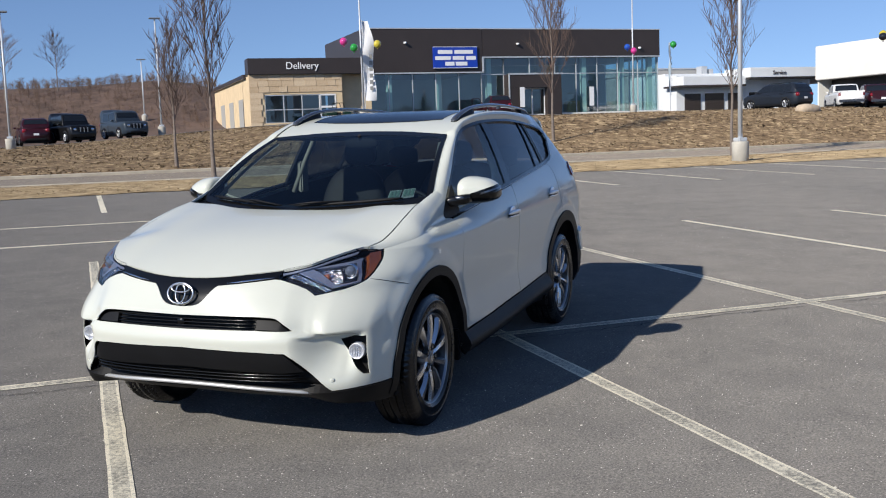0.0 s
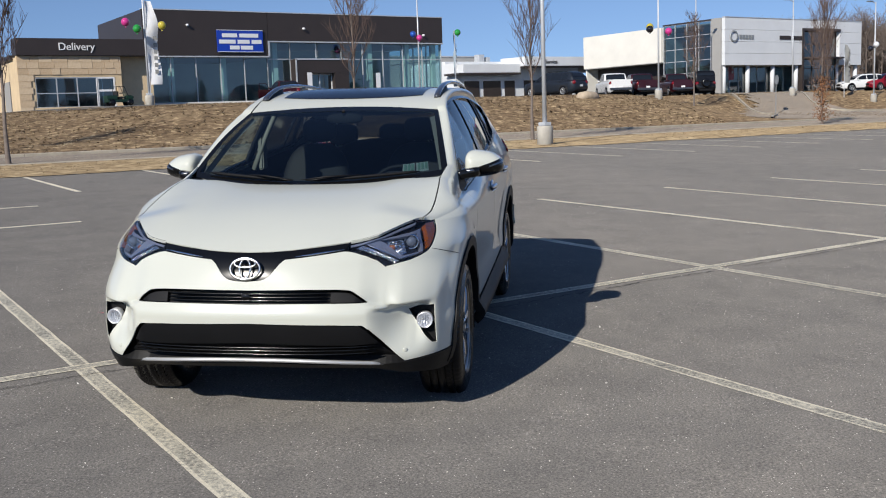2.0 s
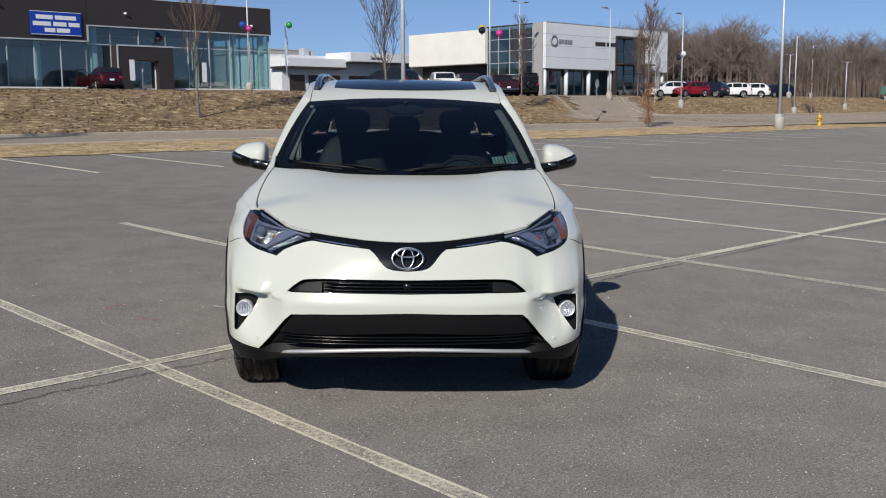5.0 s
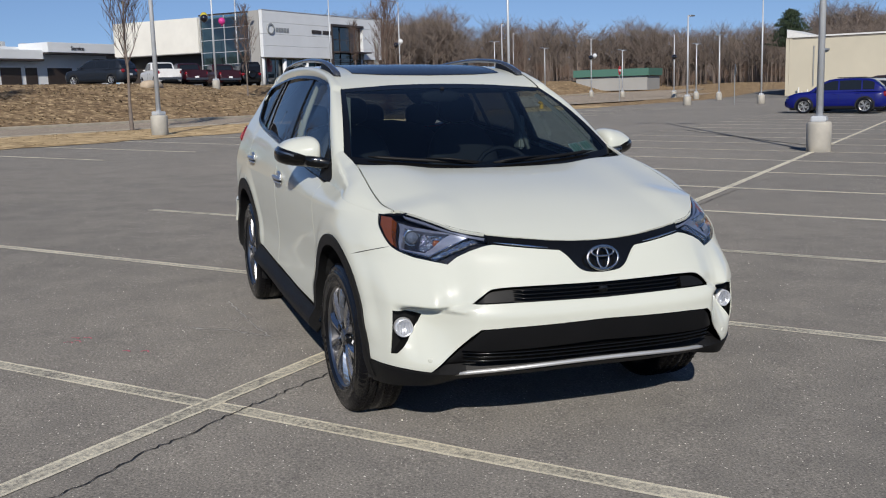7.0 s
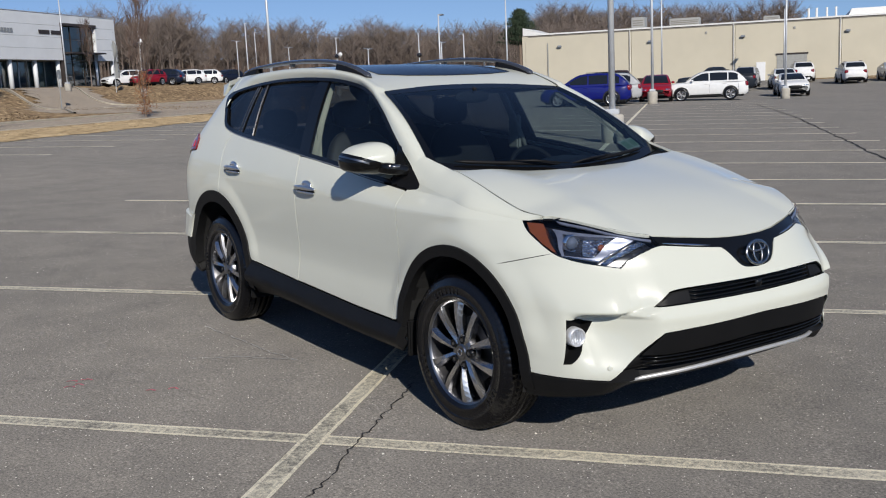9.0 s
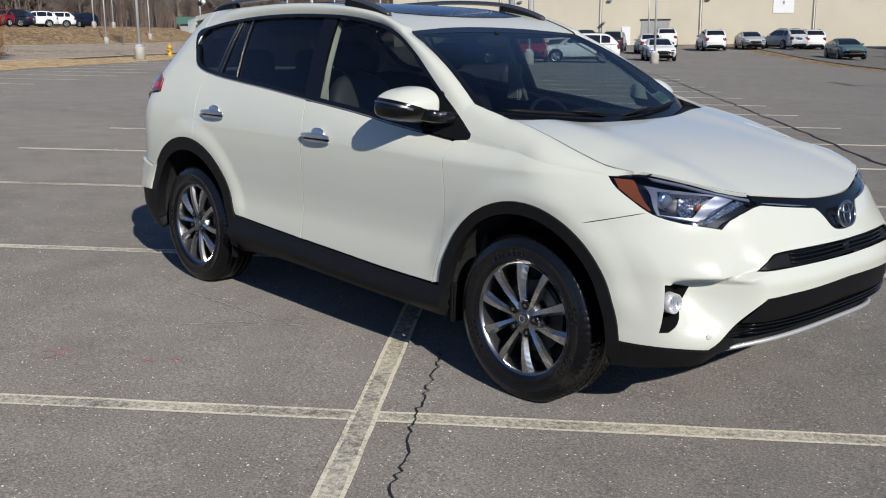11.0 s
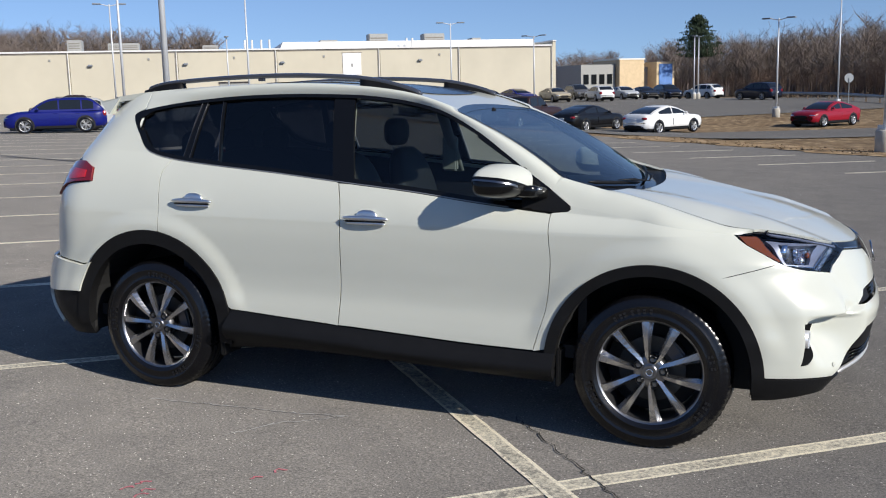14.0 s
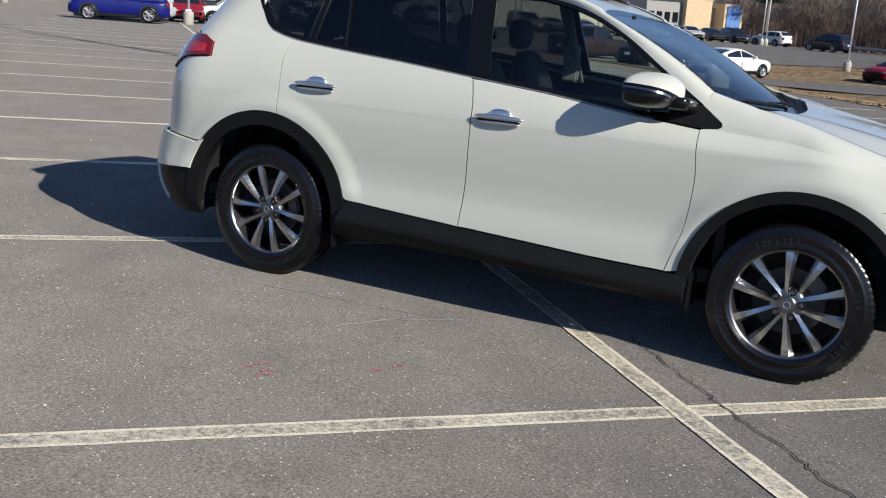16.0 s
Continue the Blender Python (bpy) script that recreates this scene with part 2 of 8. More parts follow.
def sheet(name, us, vs, material, dz, cover=None, label="", category="ground", wob=0.0):
    """A sheet that lies on the land, over a grid of lot coordinates."""
    verts, faces, idx = [], [], {}

    def vid(i, j):
        if (i, j) not in idx:
            e = wob if j in (0, len(vs) - 1) else 0.0
            dv = e * (noise.noise(Vector((us[i] * 0.35, j, 1))) + 0.7 * noise.noise(Vector((us[i] * 1.3, j, 5))))
            p = at_lot(us[i], vs[j] + dv, dz - (0.03 if e else 0.0))
            idx[i, j] = len(verts)
            verts.append(p)
        return idx[i, j]
    for i in range(len(us) - 1):
        for j in range(len(vs) - 1):
            if cover is None or cover((us[i] + us[i + 1]) / 2, (vs[j] + vs[j + 1]) / 2):
                faces.append((vid(i, j), vid(i + 1, j), vid(i + 1, j + 1), vid(i, j + 1)))
    ob = part(name, mesh_from(name, verts, faces, True), material)
    return setting(ob, label, category)


def steps(a, b, d):
    n = max(1, round((b - a) / d))
    return [a + (b - a) * i / n for i in range(n + 1)]


# ---------------- ground ----------------
grid_u = [-1500, -700, -350, -220] + steps(-160, 180, 2.0) + [240, 350, 700, 1500]
grid_v = [-1500, -700, -350, -240] + steps(-160, 120, 1.6) + [180, 350, 700, 1500]


def ground_sheet():
    verts, faces = [], []
    nv = len(grid_v)
    for u in grid_u:
        for v in grid_v:
            x, y = lot_xy(u, v)
            z = height(x, y)
            if -34 < u < 84 and -18.7 < v < 17.4 or -28.2 < v < -18.7 and u < 84:
                z -= 0.06
            elif on_junction(u, v):
                z -= 0.05
            elif v < -29 and v > -60:
                z += 0.10 * (noise.noise(Vector((x * 0.35, y * 0.35, 0))) + 0.5 * noise.noise(Vector((x * 0.9, y * 0.9, 3))))
            verts.append((x, y, z))
    for i in range(len(grid_u) - 1):
        for j in range(nv - 1):
            a = i * nv + j
            faces.append((a, a + nv, a + nv + 1, a + 1))
    return setting(part("ground", mesh_from("ground", verts, faces, True), "dead_grass"), "dormant brown winter grass on the banks", "ground")


def on_junction(u, v):
    """Where the access road widens and the driveway climbs between the banks."""
    toe = -28.6 - 14 * smooth(40, 62, u)
    flat = 50 < u < 126 and toe + 0.6 < v < -28.0
    drive = -58 < v <= -36 and abs(u - 64.0 - 0.85 * (-42.0 - v)) < 4.6 + 3.0 * smooth(-47, -42, v)
    return flat or drive


ground_sheet()
sheet("parking_lot", steps(-40, 90, 5), steps(-18.6, 17.7, 5), "asphalt", 0.0, None, "grey weathered asphalt parking lot", "parking lot")
sheet("grass_strip", steps(-40, 60, 0.5), steps(-23.7, -18.35, 0.9), "straw_grass", 0.045, lambda u, v: u < 44 or v > -21.8, "strip of straw-coloured winter grass beside the lot", "grass", 0.45)
sheet("road", steps(-60, 110, 3), steps(-28.4, -23.5, 1.2), "road_asphalt", 0.02, None, "pale worn asphalt access road", "road")
sheet("road_junction", steps(46, 126, 1.0), steps(-60, -28.2, 0.8), "road_asphalt", 0.03, on_junction, "pale worn asphalt where the driveway meets the road", "road")
sheet("terrace_paving", steps(-60, 130, 4), steps(-130, -43.5, 4), "terrace_asphalt", 0.03, lambda u, v: v < -44 - 14.5 * smooth(36, 66, u) - 17 * smooth(18, 8, u) and not (u < 30 and v < -76), "asphalt sales terrace above the bank", "pavement")
sheet("hillside", steps(-60, 30, 3), steps(-126, -77, 3), "scrub", 0.06, None, "scrubby hillside of dead brush behind the terrace", "hillside")
sheet("upper_paving", steps(20, 130, 4), steps(18.9, 75, 4), "terrace_asphalt", 0.04, lambda u, v: (u > 30 and v > 18 and not (41 < u < 56 and 26 < v < 60)), "asphalt drive and upper car park by the warehouse", "pavement")
sheet("far_paving", steps(90, 130, 5), steps(-18.6, 19.6, 5), "terrace_asphalt", 0.0, None, "asphalt yard before the warehouse", "pavement")
sheet("verge", steps(-10, 30, 0.5), steps(17.5, 19.2, 0.43), "verge_grass", 0.045, lambda u, v: True, "narrow verge of dry brown grass and bare soil", "grass", 0.6)


def curb_run(name, u0, u1, v, dz, w=0.15, h=0.12):
    bm = bmesh.new()
    for a, b in zip(steps(u0, u1, 3), steps(u0, u1, 3)[1:]):
        rows = []
        for u in (a, b - 0.012):
            rows.append([bm.verts.new(at_lot(u, v + d, dz + z)) for d, z in ((-w, -0.1), (-w, h), (-w * 0.2, h), (0, h - 0.02), (0.02, -0.1))])
        for k in range(4):
            bm.faces.new((rows[0][k], rows[0][k + 1], rows[1][k + 1], rows[1][k]))
        bm.faces.new(rows[0])
        bm.faces.new(rows[1][::-1])
    return setting(part(name, bm, "curb"), "low weathered concrete curb", "curb")


curb_run("curb_1", -40, 50, -28.5, 0.0)
curb_run("curb_3", 74, 126, -42.7, 0.0)


def curb_nose(name, pts, w=0.16, h=0.14):
    """A curb that follows a bend, laid on the land."""
    bm = bmesh.new()
    rows = []
    for i, p in enumerate(pts):
        d = (Vector(pts[min(len(pts) - 1, i + 1)]) - Vector(pts[max(0, i - 1)])).normalized()
        n = Vector((-d.y, d.x)) * w / 2
        rows.append([bm.verts.new(at_lot(p[0] + k * n.x, p[1] + k * n.y, z)) for k, z in ((-1, -0.1), (-1, h), (1, h), (1, -0.1))])
    for a, b in zip(rows, rows[1:]):
        for k in range(3):
            bm.faces.new((a[k], a[k + 1], b[k + 1], b[k]))
    return setting(part(name, bm, "curb"), "low weathered concrete curb", "curb")


def bend(pts, k=8):
    out = []
    for i in range(len(pts) - 1):
        p = [Vector(pts[min(len(pts) - 1, max(0, i + d))]) for d in (-1, 0, 1, 2)]
        for j in range(k):
            q = j / k
            out.append(tuple(0.5 * (2 * p[1] + (p[2] - p[0]) * q + (2 * p[0] - 5 * p[1] + 4 * p[2] - p[3]) * q * q + (3 * p[1] - p[0] - 3 * p[2] + p[3]) * q ** 3)))
    return out + [pts[-1]]


curb_nose("curb_4", bend([(50, -34.3), (54, -37.3), (57.5, -39.8), (59.6, -41.6), (60.6, -44.0), (63.6, -48.5), (68.5, -54.5)]))
curb_nose("curb_5", bend([(74, -42.8), (71.2, -43.0), (69.8, -44.2), (70.6, -46.5), (73.4, -49.5), (77.5, -54.5)]))
curb_run("curb_2", -40, 60, -23.6, 0.0, h=0.05)


# ---------------- stall markings ----------------
def stripe(name, u0, v0, u1, v1, w=0.11, dz=0.003, worn=True):
    """A painted line; on most of them the middle is worn thin between two whiter edges."""
    d = Vector((u1 - u0, v1 - v0))
    n = Vector((-d.y, d.x)).normalized() * w / 2
    k = max(2, round(d.length / (0.12 if abs(u0) < 9 and abs(v0) < 7 else 0.5)))
    verts, faces = [], []
    for i in range(k + 1):
        c = Vector((u0, v0)) + d * i / k
        for s in (-1, -0.66, 0.66, 1):
            q = c + n * s * (1 + 0.08 * noise.noise(Vector((c.x * 3, c.y * 3, s))) + 0.08 * noise.noise(Vector((c.x * 14, c.y * 14, s))))
            verts.append(at_lot(q.x, q.y, dz))
        if i:
            faces += [(4 * i - 4 + j, 4 * i - 3 + j, 4 * i + 1 + j, 4 * i + j) for j in range(3)]
    me = mesh_from(name, verts, faces)
    ob = part(name, me, "line_paint")
    if worn and abs(u0) < 8 and abs(v0) < 7:
        me.materials.append(MATS["worn_line"])
        for p in me.polygons:
            p.material_index = 1 if p.index % 3 == 1 else 0
    return tagged(setting(ob, "worn white painted stall line on the asphalt", "stall line"), group="stall lines")


stripe("stall_line", -30, 0, -6, 0, 0.110, 0.005, False)
stripe("stall_line", -6, 0, 6, 0, 0.110, 0.005)
stripe("stall_line", 6, 0, 54, 0, 0.110, 0.005, False)
for k in range(-9, 19):
    stripe("stall_line", k * 2.775, -5.9, k * 2.775, 5.9)
for k in range(-9, 21):
    stripe("stall_line", 0.3 + k * 2.78, -18.3, 0.3 + k * 2.78, -13.1)
for k in range(-6, 12):
    stripe("stall_line", 1.5 + k * 2.78, 12.8, 1.5 + k * 2.78, 16.2)
stripe("stall_line", 63.4, -41.2, 74.0, -41.9, 0.3, 0.05, False)
stripe("stall_line", -6, -11.0, 1.9, -10.8)
stripe("stall_line", -6, -8.1, 1.9, -8.0)

from mathutils.geometry import tessellate_polygon

# ---------------- the white car: materials ----------------
def paint():
    m, n, l, b = node_mat("pearl_paint")
    vec = coords(n, l)
    flake = noise_node(n, l, vec, 900, 1, 0.5)
    dust = noise_node(n, l, vec, 2.5, 4, 0.6)
    col = mix_col(n, l, 0.5, ramp(n, l, flake, [(0.3, (0.60, 0.612, 0.540)), (0.7, (0.645, 0.657, 0.580))]), ramp(n, l, dust, [(0.3, (0.61, 0.622, 0.548)), (0.7, (0.635, 0.647, 0.572))]))
    l.new(col, b.inputs["Base Color"])
    b.inputs["Roughness"].default_value = 0.34
    b.inputs["Coat Weight"].default_value = 0.9
    b.inputs["Specular IOR Level"].default_value = 0.3
    b.inputs["Coat Roughness"].default_value = 0.05
    b.inputs["Coat IOR"].default_value = 1.5
    b.inputs["Diffuse Roughness"].default_value = 0.3


paint()
plain("black_plastic", (0.009, 0.009, 0.0095), 0.5, spec=0.2, var=0.15, scale=12, bumps=0.12, grain=400)
plain("gloss_black", (0.005, 0.005, 0.005), 0.2, var=0.05, coat=0.25, spec=0.3)
plain("grille_black", (0.007, 0.007, 0.0075), 0.45, var=0.1, spec=0.2)
plain("shut_dark", (0.01, 0.01, 0.01), 0.8, var=0.1)
plain("chrome", (0.82, 0.83, 0.85), 0.07, metal=1.0, var=0.02)
plain("bar_silver", (0.62, 0.62, 0.61), 0.42, metal=0.55, var=0.05)
plain("satin_silver", (0.85, 0.86, 0.88), 0.33, metal=1.0, var=0.05)
plain("machined_alloy", (0.60, 0.60, 0.61), 0.27, metal=1.0, var=0.08, scale=20)
plain("alloy_shade", (0.13, 0.13, 0.14), 0.32, metal=0.8, var=0.08)
plain("hub_alloy", (0.30, 0.30, 0.31), 0.3, metal=1.0, var=0.08)
plain("barrel_alloy", (0.06, 0.06, 0.065), 0.35, metal=0.7, var=0.1)
plain("rail_paint", (0.05, 0.055, 0.07), 0.22, var=0.05, coat=0.8)
plain("rubber", (0.005, 0.005, 0.006), 0.23, spec=0.5, var=0.25, scale=9, bumps=0.15, grain=120)
plain("tyre_print", (0.010, 0.010, 0.011), 0.5, var=0.2)
# silver that stands for the highlight on the paint edge below the windows
plain("highlight_silver", (0.42, 0.42, 0.41), 0.4, metal=0.7, var=0.05)
plain("badge_chrome", (0.42, 0.43, 0.44), 0.26, metal=1.0, var=0.03)
plain("brake_steel", (0.07, 0.07, 0.068), 0.5, metal=0.9, var=0.2)
plain("interior_black", (0.012, 0.012, 0.014), 0.65, var=0.15)
plain("interior_grey", (0.015, 0.015, 0.018), 0.7, var=0.12)
# headliner colour darkened, so the cabin's shade is in the colour
plain("headliner_shaded", (0.055, 0.054, 0.05), 0.85, var=0.1)
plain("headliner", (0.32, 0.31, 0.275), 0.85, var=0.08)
plain("amber_lens", (0.19, 0.052, 0.014), 0.12, var=0.1, coat=1.0)
plain("red_lens", (0.20, 0.006, 0.010), 0.1, var=0.1, coat=1.0)
plain("bright_red", (0.55, 0.02, 0.03), 0.15, var=0.2, scale=30, coat=1.0)
plain("lamp_trim", (0.27, 0.29, 0.36), 0.3, metal=0.55, var=0.12, scale=25, coat=0.6)
plain("sticker_white", (0.40, 0.46, 0.43), 0.5, var=0.05)
plain("sticker_green", (0.03, 0.08, 0.07), 0.5, var=0.05)
plain("lamp_housing", (0.010, 0.011, 0.016), 0.25, var=0.1, coat=0.2)
plain("projector_lens", (0.10, 0.12, 0.16), 0.05, var=0.1, coat=1.0)
def lamp_facets():
    m, n, l, b = node_mat("lamp_facets")
    vec = coords(n, l)
    v = n.new("ShaderNodeTexVoronoi")
    v.inputs["Scale"].default_value = 90
    l.new(vec, v.inputs["Vector"])
    b.inputs["Base Color"].default_value = (0.75, 0.76, 0.80, 1)
    b.inputs["Metallic"].default_value, b.inputs["Roughness"].default_value = 1.0, 0.12
    bump(n, l, v.outputs["Distance"], b, 0.9, 0.01)


lamp_facets()
plain("lamp_bright", (0.75, 0.77, 0.8), 0.1, metal=1.0, var=0.05)
plain("fog_reflector", (0.76, 0.77, 0.79), 0.28, metal=0.55, var=0.1, scale=60)
thin_glass("clear_glass", (0.76, 0.83, 0.80), 0.01, 0.8)
thin_glass("privacy_glass", (0.12, 0.13, 0.145), 0.01, 1.05)
thin_glass("lamp_glass", (0.93, 0.94, 0.96), 0.01, 0.75)
thin_glass("windshield_glass", (0.46, 0.54, 0.56), 0.01, 1.05)


# ---------------- the white car: surfaces ----------------
def table(tab, v):
    """A smooth curve through a few (place, value) pairs."""
    if v <= tab[0][0]:
        return tab[0][1]
    if v >= tab[-1][0]:
        return tab[-1][1]
    i = next(k for k in range(len(tab) - 1) if v <= tab[k + 1][0])
    a, b = tab[i], tab[i + 1]
    h = b[0] - a[0]
    s, d = (v - a[0]) / h, (b[1] - a[1]) / h
    m0 = d if i == 0 else ((a[1] - tab[i - 1][1]) / (a[0] - tab[i - 1][0]) + d) / 2
    m1 = d if i == len(tab) - 2 else ((tab[i + 2][1] - b[1]) / (tab[i + 2][0] - b[0]) + d) / 2
    return (2 * s ** 3 - 3 * s * s + 1) * a[1] + (s ** 3 - 2 * s * s + s) * h * m0 + (3 * s * s - 2 * s ** 3) * b[1] + (s ** 3 - s * s) * h * m1


SIDE = [(0.15, 0.82), (0.28, 0.880), (0.36, 0.903), (0.44, 0.904), (0.50, 0.899), (0.58, 0.891), (0.66, 0.894), (0.75, 0.903), (0.88, 0.912), (0.96, 0.911)]
NOSE = [(0.15, 2.09), (0.22, 2.16), (0.30, 2.205), (0.36, 2.228), (0.42, 2.245), (0.55, 2.272), (0.62, 2.266), (0.72, 2.248), (0.82, 2.216), (0.90, 2.155), (0.98, 2.03), (1.06, 1.85), (1.15, 1.70)]
TAIL = [(0.15, -2.13), (0.30, -2.24), (0.45, -2.305), (0.60, -2.305), (0.68, -2.27), (0.90, -2.235), (1.05, -2.21), (1.20, -2.14), (1.40, -2.01), (1.55, -1.92), (1.68, -1.86)]
BELT_Z = [(-2.3, 1.29), (-1.4, 1.275), (-1.22, 1.243), (-0.95, 1.217), (-0.6, 1.19), (-0.23, 1.155), (0.165, 1.118), (0.46, 1.082), (0.70, 1.056), (0.93, 1.04), (1.3, 1.02), (1.7, 0.985), (2.0, 0.95)]
BELT_Y = [(-2.2, 0.80), (-1.4, 0.80), (-1.0, 0.822), (-0.3, 0.845), (0.4, 0.848), (0.93, 0.832), (1.2, 0.848), (1.5, 0.866), (1.7, 0.866)]
ROOF_Z = [(-2.0, 1.545), (-1.85, 1.565), (-1.56, 1.600), (-1.1, 1.630), (-0.58, 1.643), (-0.25, 1.628), (0.0, 1.598), (0.12, 1.571), (0.32, 1.500), (0.6, 1.36), (0.9, 1.15)]
DF, DR, NR = 0.74, 0.46, 2.5


def corner(z):
    """How square the front corner is in plan: squarer low down."""
    return 2.2 + 0.80 * smooth(0.82, 0.63, z)


def arch_relief(x, z):
    """The pressed lip that runs round the wheel openings."""
    r = 0.0
    for cx, cz, q in ((1.335, 0.358, 0.483), (-1.345, 0.372, 0.503)):
        d = math.hypot(x - cx, z - cz) - q
        if d < 0.12 and z > 0.42:
            r = 0.013 * (1 - smooth(0.02, 0.115, d)) * smooth(0.42, 0.55, z)
    return r


def half_width(x, z):
    if x <= 1.2:
        return body_width(x, z)
    k = smooth(1.2, 1.5, x)
    nose = table(SIDE, min(z, 0.96)) - 0.036 * smooth(1.3, 1.62, x) * smooth(0.84, 0.97, z) - 0.35 * max(0, z - 0.965)
    return body_width(x, z) * (1 - k) + nose * k


def body_width(x, z):
    zb, yb, zr = table(BELT_Z, x), table(BELT_Y, x), (table(ROOF_Z, x) if x < 0.12 else 1.573)
    if z <= 0.96:
        return table(SIDE, z)
    if z < zb:
        q = (z - 0.96) / (zb - 0.96)
        return 0.911 - (0.911 - yb) * (0.35 * q + 0.65 * q * q)
    q = (z - zb) / max(0.05, zr - zb)
    return yb - (yb - 0.605) * (0.80 * q + 0.20 * q * q * q)


def side_y(x, z):
    w = half_width(x, z) + arch_relief(x, z)
    cf, cr = table(NOSE, z) - DF, table(TAIL, z) + DR
    if x > cf:
        n = corner(z)
        return w * max(0.0, 1 - min(1, (x - cf) / DF) ** n) ** (1 / n)
    if x < cr:
        return w * max(0.0, 1 - min(1, (cr - x) / DR) ** NR) ** (1 / NR)
    return w


def cheek(y, z):
    """Relief of the bumper: the ledge that runs out from the grille over the fog lamp."""
    a = abs(y)
    d = z - (0.655 - 0.32 * (a - 0.53))
    w = smooth(0.50, 0.60, a) * (1 - smooth(0.62, 0.70, a))
    r = -0.046 * w * smooth(-0.008, 0.014, d) * math.exp(-max(0, d) / 0.11)
    r -= 0.125 * smooth(0.54, 0.71, a) * (1 - smooth(0.735, 0.832, a)) * smooth(0.642, 0.604, z) * smooth(0.37, 0.57, z)
    r -= 0.125 * smooth(0.41, 0.29, z) * (1 - smooth(0.52, 0.74, a))
    r += 0.007 * math.exp(-((a - 0.838) / 0.018) ** 2) * smooth(0.36, 0.45, z) * smooth(0.80, 0.66, z)
    r += 0.055 * smooth(0.40, 0.58, a) * (1 - smooth(0.72, 0.80, a)) * smooth(0.87, 0.945, z)
    r += 0.012 * math.exp(-((z - 0.612) / 0.035) ** 2) * (1 - smooth(0.5, 0.75, a))
    return r


def front_x(y, z):
    w = half_width(1.7, z)
    n = corner(z)
    return table(NOSE, z) - DF + DF * max(0.0, 1 - min(1, abs(y) / w) ** n) ** (1 / n) + cheek(y, z)


def rear_x(y, z):
    w = half_width(-1.7, z)
    return table(TAIL, z) + DR - DR * max(0.0, 1 - min(1, abs(y) / w) ** NR) ** (1 / NR)


HOOD = [(0.85, 1.13), (1.0, 1.123), (1.25, 1.108), (1.5, 1.077), (1.75, 1.028), (1.95, 0.968), (2.08, 0.919), (2.17, 0.879)]


def hood_z(x, y):
    a = abs(y) / 0.76
    fall = table([(0.9, 0.030), (1.1, 0.026), (1.3, -0.002), (1.455, -0.028), (1.7, -0.056), (2.1, -0.052)], x)
    return table(HOOD, x) + fall * a ** 2.6 + (0.011 * smooth(0.42, 0.56, abs(y)) + 0.008 * smooth(0.48, 0.70, abs(y))) * smooth(1.60, 1.80, x) + 0.012 * math.exp(-((a - 0.70) / 0.16) ** 2) * (1 - smooth(1.6, 2.1, x))


def roof_z(x, y):
    a = min(1, abs(y) / 0.60)
    return table(ROOF_Z, x) + (-0.014 + 0.024 * smooth(0.27, -0.30, x)) * (1 - a ** 2.4)


def on_side(sgn):
    return lambda x, z: Vector((x, sgn * side_y(x, z), z))


def on_front(y, z):
    return Vector((front_x(y, z), y, z))


def on_rear(y, z):
    return Vector((rear_x(y, z), y, z))


def on_hood(x, y):
    return Vector((x, y, hood_z(x, y)))


WRAP = 1.2


def wrap(q, z):
    """One sheet round the front corner: q runs from the nose's middle out and back along the side."""
    a, cf = abs(q), table(NOSE, z) - DF
    if a > WRAP:
        x = cf - (a - WRAP)
        return Vector((x, math.copysign(side_y(x, z), q), z))
    t = a / WRAP * math.pi / 2
    x = cf + DF * max(0.0, math.cos(t)) ** (2 / corner(z))
    y = (half_width(x, z) + arch_relief(x, z)) * math.sin(t) ** (2 / corner(z))
    return Vector((x + cheek(y, z), math.copysign(y, q), z))


def dense(pts, d=0.03):
    out = []
    for a, b in zip(pts, pts[1:]):
        n = max(1, math.ceil(math.hypot(b[0] - a[0], b[1] - a[1]) / d))
        out += [(a[0] + (b[0] - a[0]) * i / n, a[1] + (b[1] - a[1]) * i / n) for i in range(n)]
    return out + [tuple(pts[-1])]


def from_front(pts):
    """(y, z) places on the nose, as places on the wrapped sheet."""
    out = []
    for y, z in dense(pts):
        w = half_width(1.7, z)
        t = math.asin(min(1, (abs(y) / w)) ** (corner(z) / 2))
        out.append((math.copysign(WRAP * t * 2 / math.pi, y), z))
    return out


def from_side(pts):
    out = []
    for x, z in dense(pts):
        cf = table(NOSE, z) - DF
        out.append((WRAP * math.acos(min(1, (x - cf) / DF) ** (corner(z) / 2)) * 2 / math.pi if x > cf else WRAP + cf - x, z))
    return out


def both(half):
    """An outline given from the middle outwards and back to the middle, made whole."""
    return half + [(-q, z) for q, z in reversed(half) if abs(q) > 1e-6]


def flip(pts, s):
    return [(s * q, z) for q, z in pts]


def screen(s, t, d=0.0, w=1.0):
    a = (2 * s - 1) * w
    xb, zb, yb = 1.17 - 0.21 * a * a, 1.085 + 0.062 * a * a, 0.760
    xt, zt, yt = 0.215 + 0.095 * a * a, 1.527 - 0.026 * a * a, 0.610
    x, z = xb + (xt - xb) * t, zb + (zt - zb) * t
    k = 0.028 * math.sin(math.pi * t) - d
    return Vector((x + k * 0.45, a * (yb + (yt - yb) * t), z + k * 0.9))


def on_roof(x, y):
    return Vector((x, y, roof_z(x, y)))


